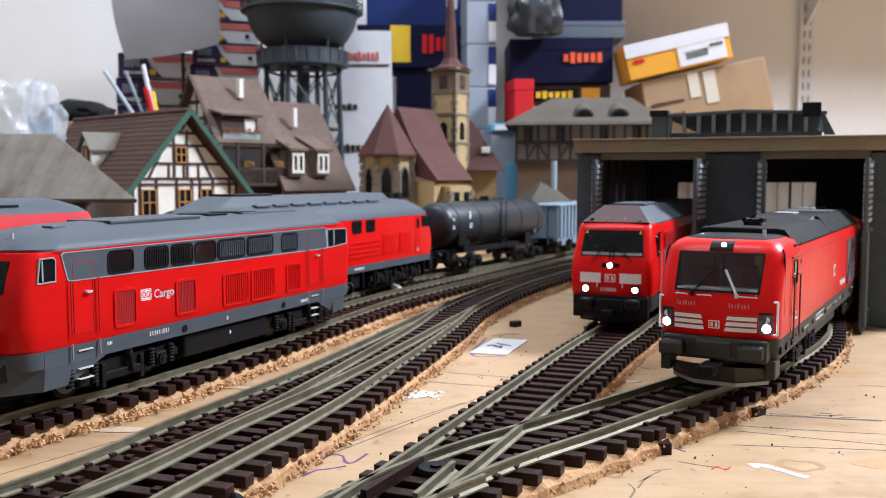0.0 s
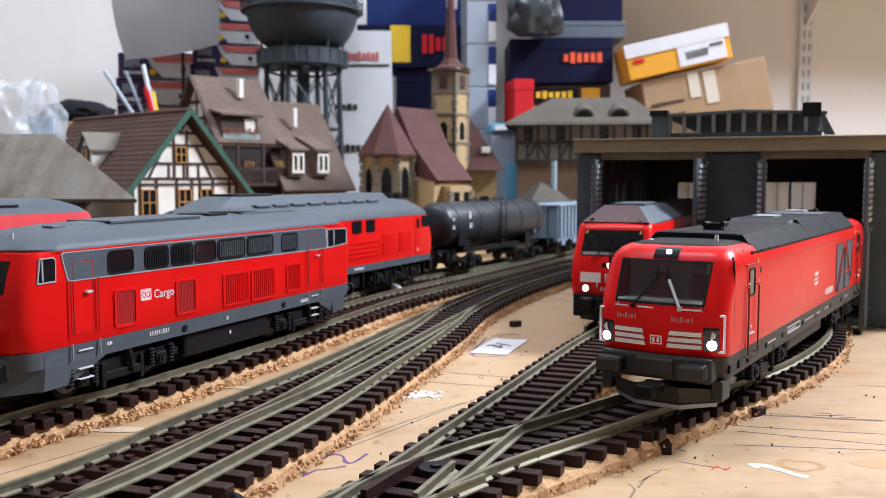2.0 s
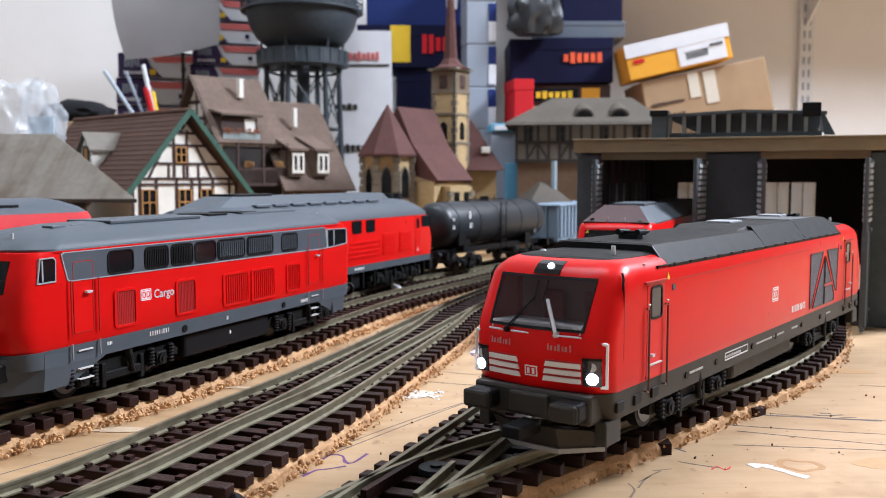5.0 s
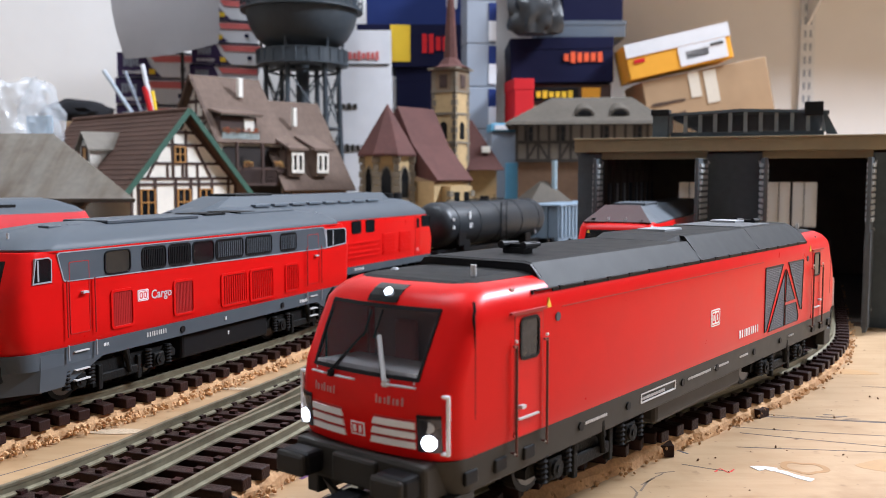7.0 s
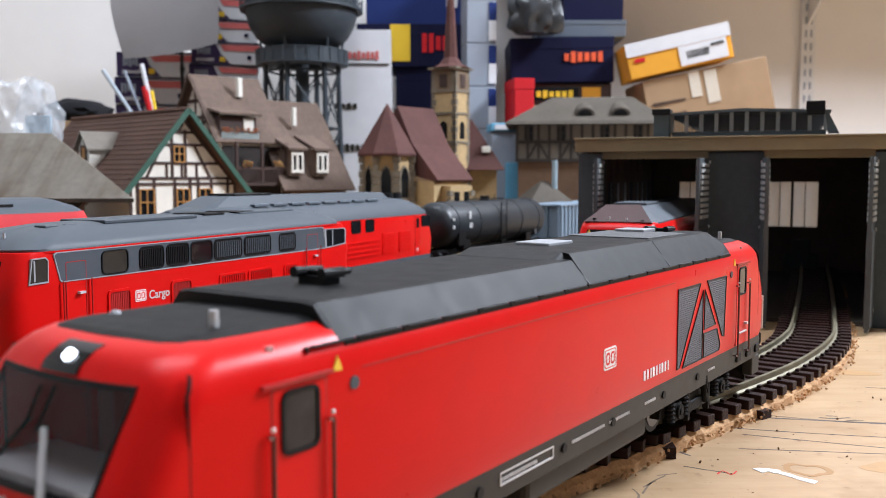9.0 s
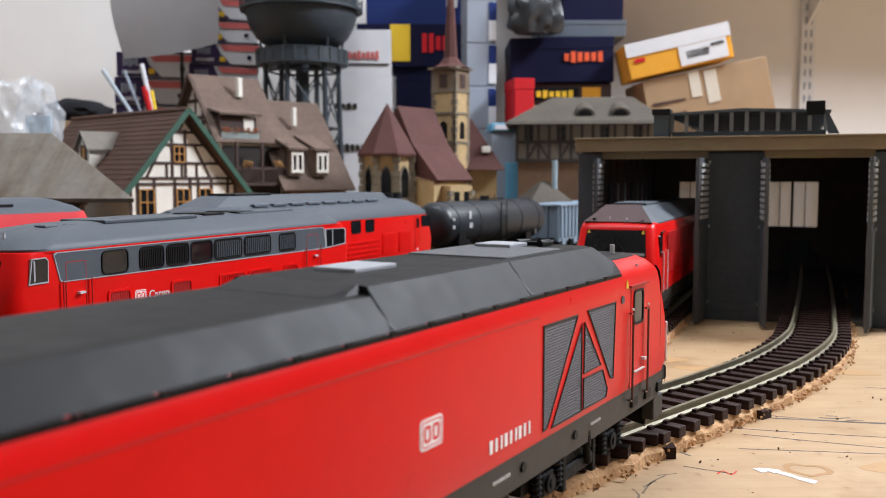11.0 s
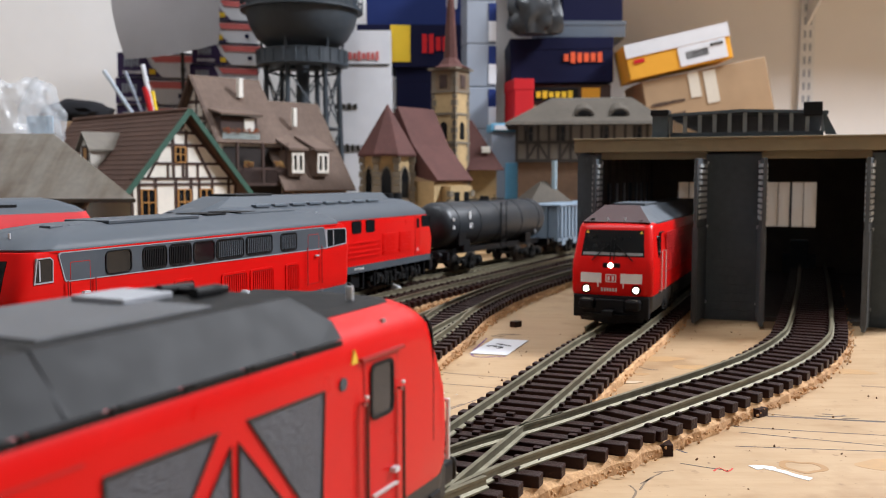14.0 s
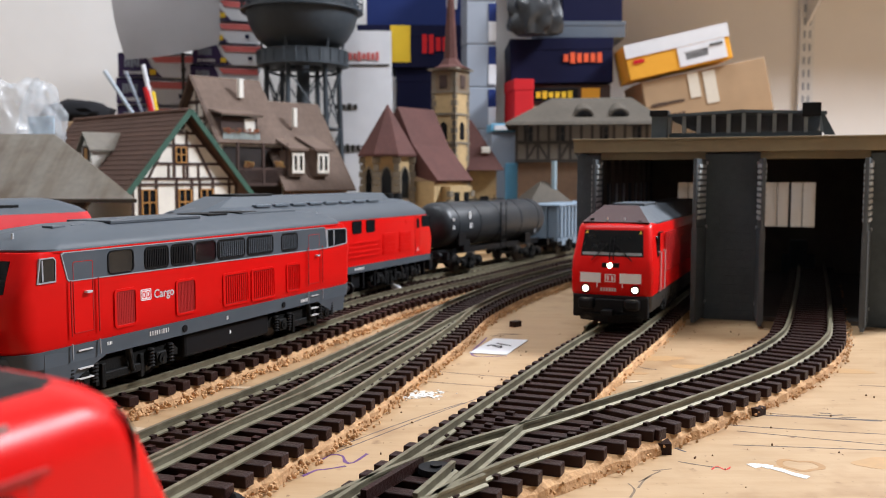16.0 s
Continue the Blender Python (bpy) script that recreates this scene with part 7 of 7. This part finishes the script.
def blot(name, x, y, rx, ry, material, label, hole=0.0, seed=1, z=.12):
    bm = bmesh.new()
    rnd = random.Random(seed)
    ph = [rnd.uniform(0, 6.3) for _ in range(4)]
    n = 36
    o, q = [], []
    for i in range(n):
        a = 2 * math.pi * i / n
        f = 1 + .13 * math.sin(2 * a + ph[0]) + .1 * math.sin(3 * a + ph[1]) + .06 * math.sin(5 * a + ph[2])
        o.append((x + rx * f * math.cos(a), y + ry * f * math.sin(a)))
        q.append((x + hole * rx * f * math.cos(a), y + hole * ry * f * math.sin(a)))
    if hole:
        frame_ring(bm, o, q, "z", .01, z)
    else:
        loft(bm, [[(*p, .01) for p in o], [(*p, z) for p in o]])
    return tagged(part(name, bm, material), label, "stain", "marks on the board", "structure")


stroke("paint_spill", [(74.6, 214.3), (77.2, 215.0), (79.2, 213.4)], 3.0, GLUE, "white paint spill on the plywood", "stain", .15)
stroke("paint_spill", [(78.4, 214.0), (81.0, 211.2), (82.6, 208.6), (85.2, 206.0)], 2.0, GLUE, "white paint spill tail on the plywood", "stain", .12)
blot("cup_ring", 86.9, 215.1, 5.0, 5.0, mat("brown_ring_stain", (.36, .20, .08), .6), "brown ring stain on the plywood", .72, 7, .05)
STAIN = mat("yellow_glue_stain", (.42, .25, .11), .5, var=.15)
for x, y, rx, ry, sd in ((83, 296, 6, 3.5, 2), (92, 330, 7, 4, 4), (70, 318, 3, 2, 8), (110, 216, 9, 5, 11), (135, 240, 7, 4, 12), (50, 222, 4, 3, 14)):
    blot("glue_stain", x, y, rx, ry, STAIN, "brownish glue stain on the plywood", 0, sd, .04)
for x, y, rx, ry, sd in ((-16, 283, 7, 2.6, 21), (-10, 290, 6, 2, 22), (63, 305, 5, 1.6, 23), (-92, 246, 12, 2.2, 24), (-66, 296, 10, 1.6, 25), (152, 372, 6, 2, 26)):
    blot("dried_glue", x, y, rx, ry, mat("dried_white_glue", (.52, .40, .27), .6, var=.2, scale=900, bump=.6), "dried white glue on the plywood", 0, sd, .2)

# number card
nc = thing("number_card", at(23.5, 369, 0, -16.5), "white paper card with the number 31", "card")
part("paper", L([[(-8.5, -17, .1), (6.5, -17, .1), (8.5, 17, .1), (-6.5, 17, .1)], [(-8.5, -17, .35), (6.5, -17, .35), (8.5, 17, .35), (-6.5, 17, .35)]]), CARDW, nc)
text("31", 10.5, mmat(0, 1, .4, 0, 0, 62), BLACK, nc, "number", bold=.12)

# coupler disc, cable ends, crumbs
pd = thing("plastic_disc", at(-1.5, 190.5, 6.6), "round black plastic turnout disc lying between the rails", "disc")
part("disc", C((0, 0, 0), (0, 0, 1.2), 4.0, 3.8, n=28), BLACK, pd)
part("disc_hub", C((0, 0, 1.2), (0, 0, 1.7), 1.3, n=16), BLACK, pd)
cb = thing("cable_end", at(-41, 180, 0), "black cable end with white tip beside the track", "cable")
part("cable", L([[(x + 1.7 * math.cos(2 * math.pi * i / 10), y, z + 1.7 * math.sin(2 * math.pi * i / 10)) for i in range(10)] for x, y, z in ((4, -12, 1.8), (2, -5, 2.6), (-1.5, 2, 3.2), (-4, 6, 2.4))]), BLACK, cb)
part("white_tip", C((-6, -3, .8), (-4.5, -9, 1.0), 1.4, n=10), WHITE, cb)
wc = thing("cable_end", at(-23, 498, 0), "short white cable end beside the rear track", "cable")
part("cable", L([[(x + 1.5 * math.cos(2 * math.pi * i / 10), y, z + 1.5 * math.sin(2 * math.pi * i / 10)) for i in range(10)] for x, y, z in ((-5, 6, 9), (-2, 3, 8), (1.5, 0, 5.5), (4, -3, 1.6))]), WHITE, wc)


GRAPHITE = mat("grey_graphite_smudge", (.13, .10, .08), .7, var=.3, scale=300)
for pts, w_ in (([(58, 218), (63, 215), (67, 213)], .5), ([(109, 262), (113, 261), (118, 262)], 1.1), ([(112, 264), (115, 263.4)], .8), ([(72, 330), (75, 326), (78, 325)], .7)):
    stroke("pencil_smudge", pts, w_, GRAPHITE, "dark graphite smudge on the plywood")
for x, y, rx, ry, sd in ((70, 372, 5, 4, 31), (84, 345, 8, 5, 32), (146, 322, 9, 4, 33), (137, 345, 7, 3, 34)):
    blot("glue_stain", x, y, rx, ry, STAIN, "brownish glue stain on the plywood", 0, sd, .04)


def crumb(bm, x, y, s, z0=0.0):
    bmesh.ops.create_icosphere(bm, subdivisions=1, radius=s, matrix=Matrix.Translation((x, y, z0 + s * .6)) @ Euler((rnd.uniform(0, 3), rnd.uniform(0, 3), 0)).to_matrix().to_4x4() @ Matrix.Diagonal((1, rnd.uniform(.5, 1), rnd.uniform(.4, .9), 1)))


def rubble(name, pts, d, count, s, seed, spread=2.0):
    """Crumbled cork along a bed's edge."""
    global rnd
    rnd = random.Random(seed)
    c_ = offset(spline(pts, 2.0), d)
    c_ = [p for p in c_ if 140 < p.y < 560]
    bm = bmesh.new()
    for _ in range(count):
        p = rnd.choice(c_)
        crumb(bm, p.x + rnd.gauss(0, spread * .6), p.y + rnd.gauss(0, spread * .6), rnd.uniform(.3, s), rnd.uniform(0, 2.2))
    return tagged(part(name, bm, CORK), "loose cork granules crumbling from the track bed edge", "cork granules", "", "stuff")


rubble("cork_granules", TC, 16.0, 900, .95, 5)
rubble("cork_granules", TE, 15.8, 700, .8, 6, 1.4)
rubble("cork_granules", TB, 15.8, 350, .7, 7, 1.4)
rubble("cork_granules", TD, -15.8, 200, .7, 8, 1.6)
rubble("cork_granules", TA, 15.8, 150, .6, 9, 1.4)
rubble("cork_granules", TR, 16.0, 500, .9, 10, 1.8)
# white glue flakes beside the cork edges, with a broken patch where a track was moved
rnd = random.Random(41)
bm = bmesh.new()
for _ in range(420):
    k = rnd.random()
    x, y = -37 + 24 * k + rnd.gauss(0, 1.0), 208 + 92 * k + rnd.gauss(0, 1.2)
    if rnd.random() < .55:
        x, y = -11 + rnd.gauss(0, 4.6), 286 + rnd.gauss(0, 2.6)
    a, r = rnd.uniform(0, 3), rnd.uniform(.25, 1.0)
    box(bm, -r, r, -r * .5, r * .5, 0.02, rnd.uniform(.12, .35), 0, mmat(x, y, 0, 0, 0, math.degrees(a)))
tagged(part("glue_flakes", bm, GLUE), "flaky white glue remains along the cork edge", "glue", "", "stuff")
DIRT = mat("dark_dirt_smear", (.17, .12, .08), .8, var=.4, scale=500)
stroke("pencil_line", [(96, 264.2), (105.4, 260.4), (116, 257.6), (127.5, 255.5), (160, 246)], .7, DIRT, "smeared dark line on the plywood")
stroke("pencil_line", [(81.2, 245), (98, 238.4), (115.9, 231.8), (150, 219)], .4, PENCIL, "thin saw line in the plywood")
for x, y, rx, ry, sd in ((29.5, 399, 5, 1.4, 64), (24, 395, 3, 1.2, 65), (118, 259, 2.4, .6, 66)):
    blot("dirt_smear", x, y, rx, ry, DIRT, "dark dirt smear on the plywood", 0, sd, .04)
for pts in ([(41, 193), (43, 198), (42.4, 202)], [(44, 199), (47.5, 206), (52, 211)], [(45, 203), (49, 207.5)], [(50, 211), (55, 212.5)]):
    stroke("dirt_smear", pts, .5, DIRT, "dark scribbled dirt on the plywood", "stain", .04)
rnd = random.Random(77)
bm = bmesh.new()
for _ in range(160):
    x, y = rnd.uniform(-40, 190), rnd.uniform(190, 430)
    crumb(bm, x, y, rnd.uniform(.15, .5))
tagged(part("crumbs", bm, mat("brown_crumbs", (.16, .09, .05), .9, var=.4)), "tiny brown crumbs scattered over the plywood", "crumbs", "", "stuff")
for x, y, s in ((92.6, 262, 2.2), (56, 226, 2.6), (34, 420, 2.4), (61, 335, 1.4)):
    rnd = random.Random(int(x))
    bm = bmesh.new()
    box(bm, -s, s, -s * .7, s * .7, 0, s * 1.1, 0, mmat(0, 0, 0, 0, 0, rnd.uniform(0, 90)))
    ob = part("sleeper_offcut", bm, SLEEPER)
    ob.location = (x * MM, y * MM, 0)
    tagged(ob, "dark brown plastic sleeper offcut lying on board", "offcut")


# ---- sleepers, one by one ----
for parent, m in SLEEPERS:
    ob = new("sleeper", SLEEPER_MESH)
    ob.matrix_world = m
    ob.parent = parent


def motions():
    rows = [(0.0,133.9,350.9,149.3),(1.0,124.7,337.3,148.1),(2.0,116.0,323.9,146.6),(3.0,107.0,310.4,145.1),(4.0,97.7,297.0,143.8),(5.25,83.0,277.0,142.2),(6.5,63.3,249.4,141.5),(7.0,54.4,237.5,141.7),(7.5,45.2,225.4,142.2),
            (8.0,36.0,213.0,143.0),(8.5,26.9,200.1,144.1),(9.0,17.9,187.1,145.2),(10.25,-4.0,154.5,147.6),(11.5,-24.8,121.3,149.8),(12.0,-32.1,107.4,151.0),(12.5,-39.2,93.4,152.1),(13.0,-46.4,79.6,153.0),(13.5,-53.6,65.6,153.8),
            (14.0,-60.6,51.2,154.5),(14.5,-67.5,36.7,155.0),(15.0,-73.9,22.4,155.2),(15.5,-80.0,9.0,155.2),(16.0,-86.0,-4.3,155.2)]
    walk(moving_engine, [(t, at(x, y, RAIL_Z, a)) for t, x, y, a in rows])


motions()
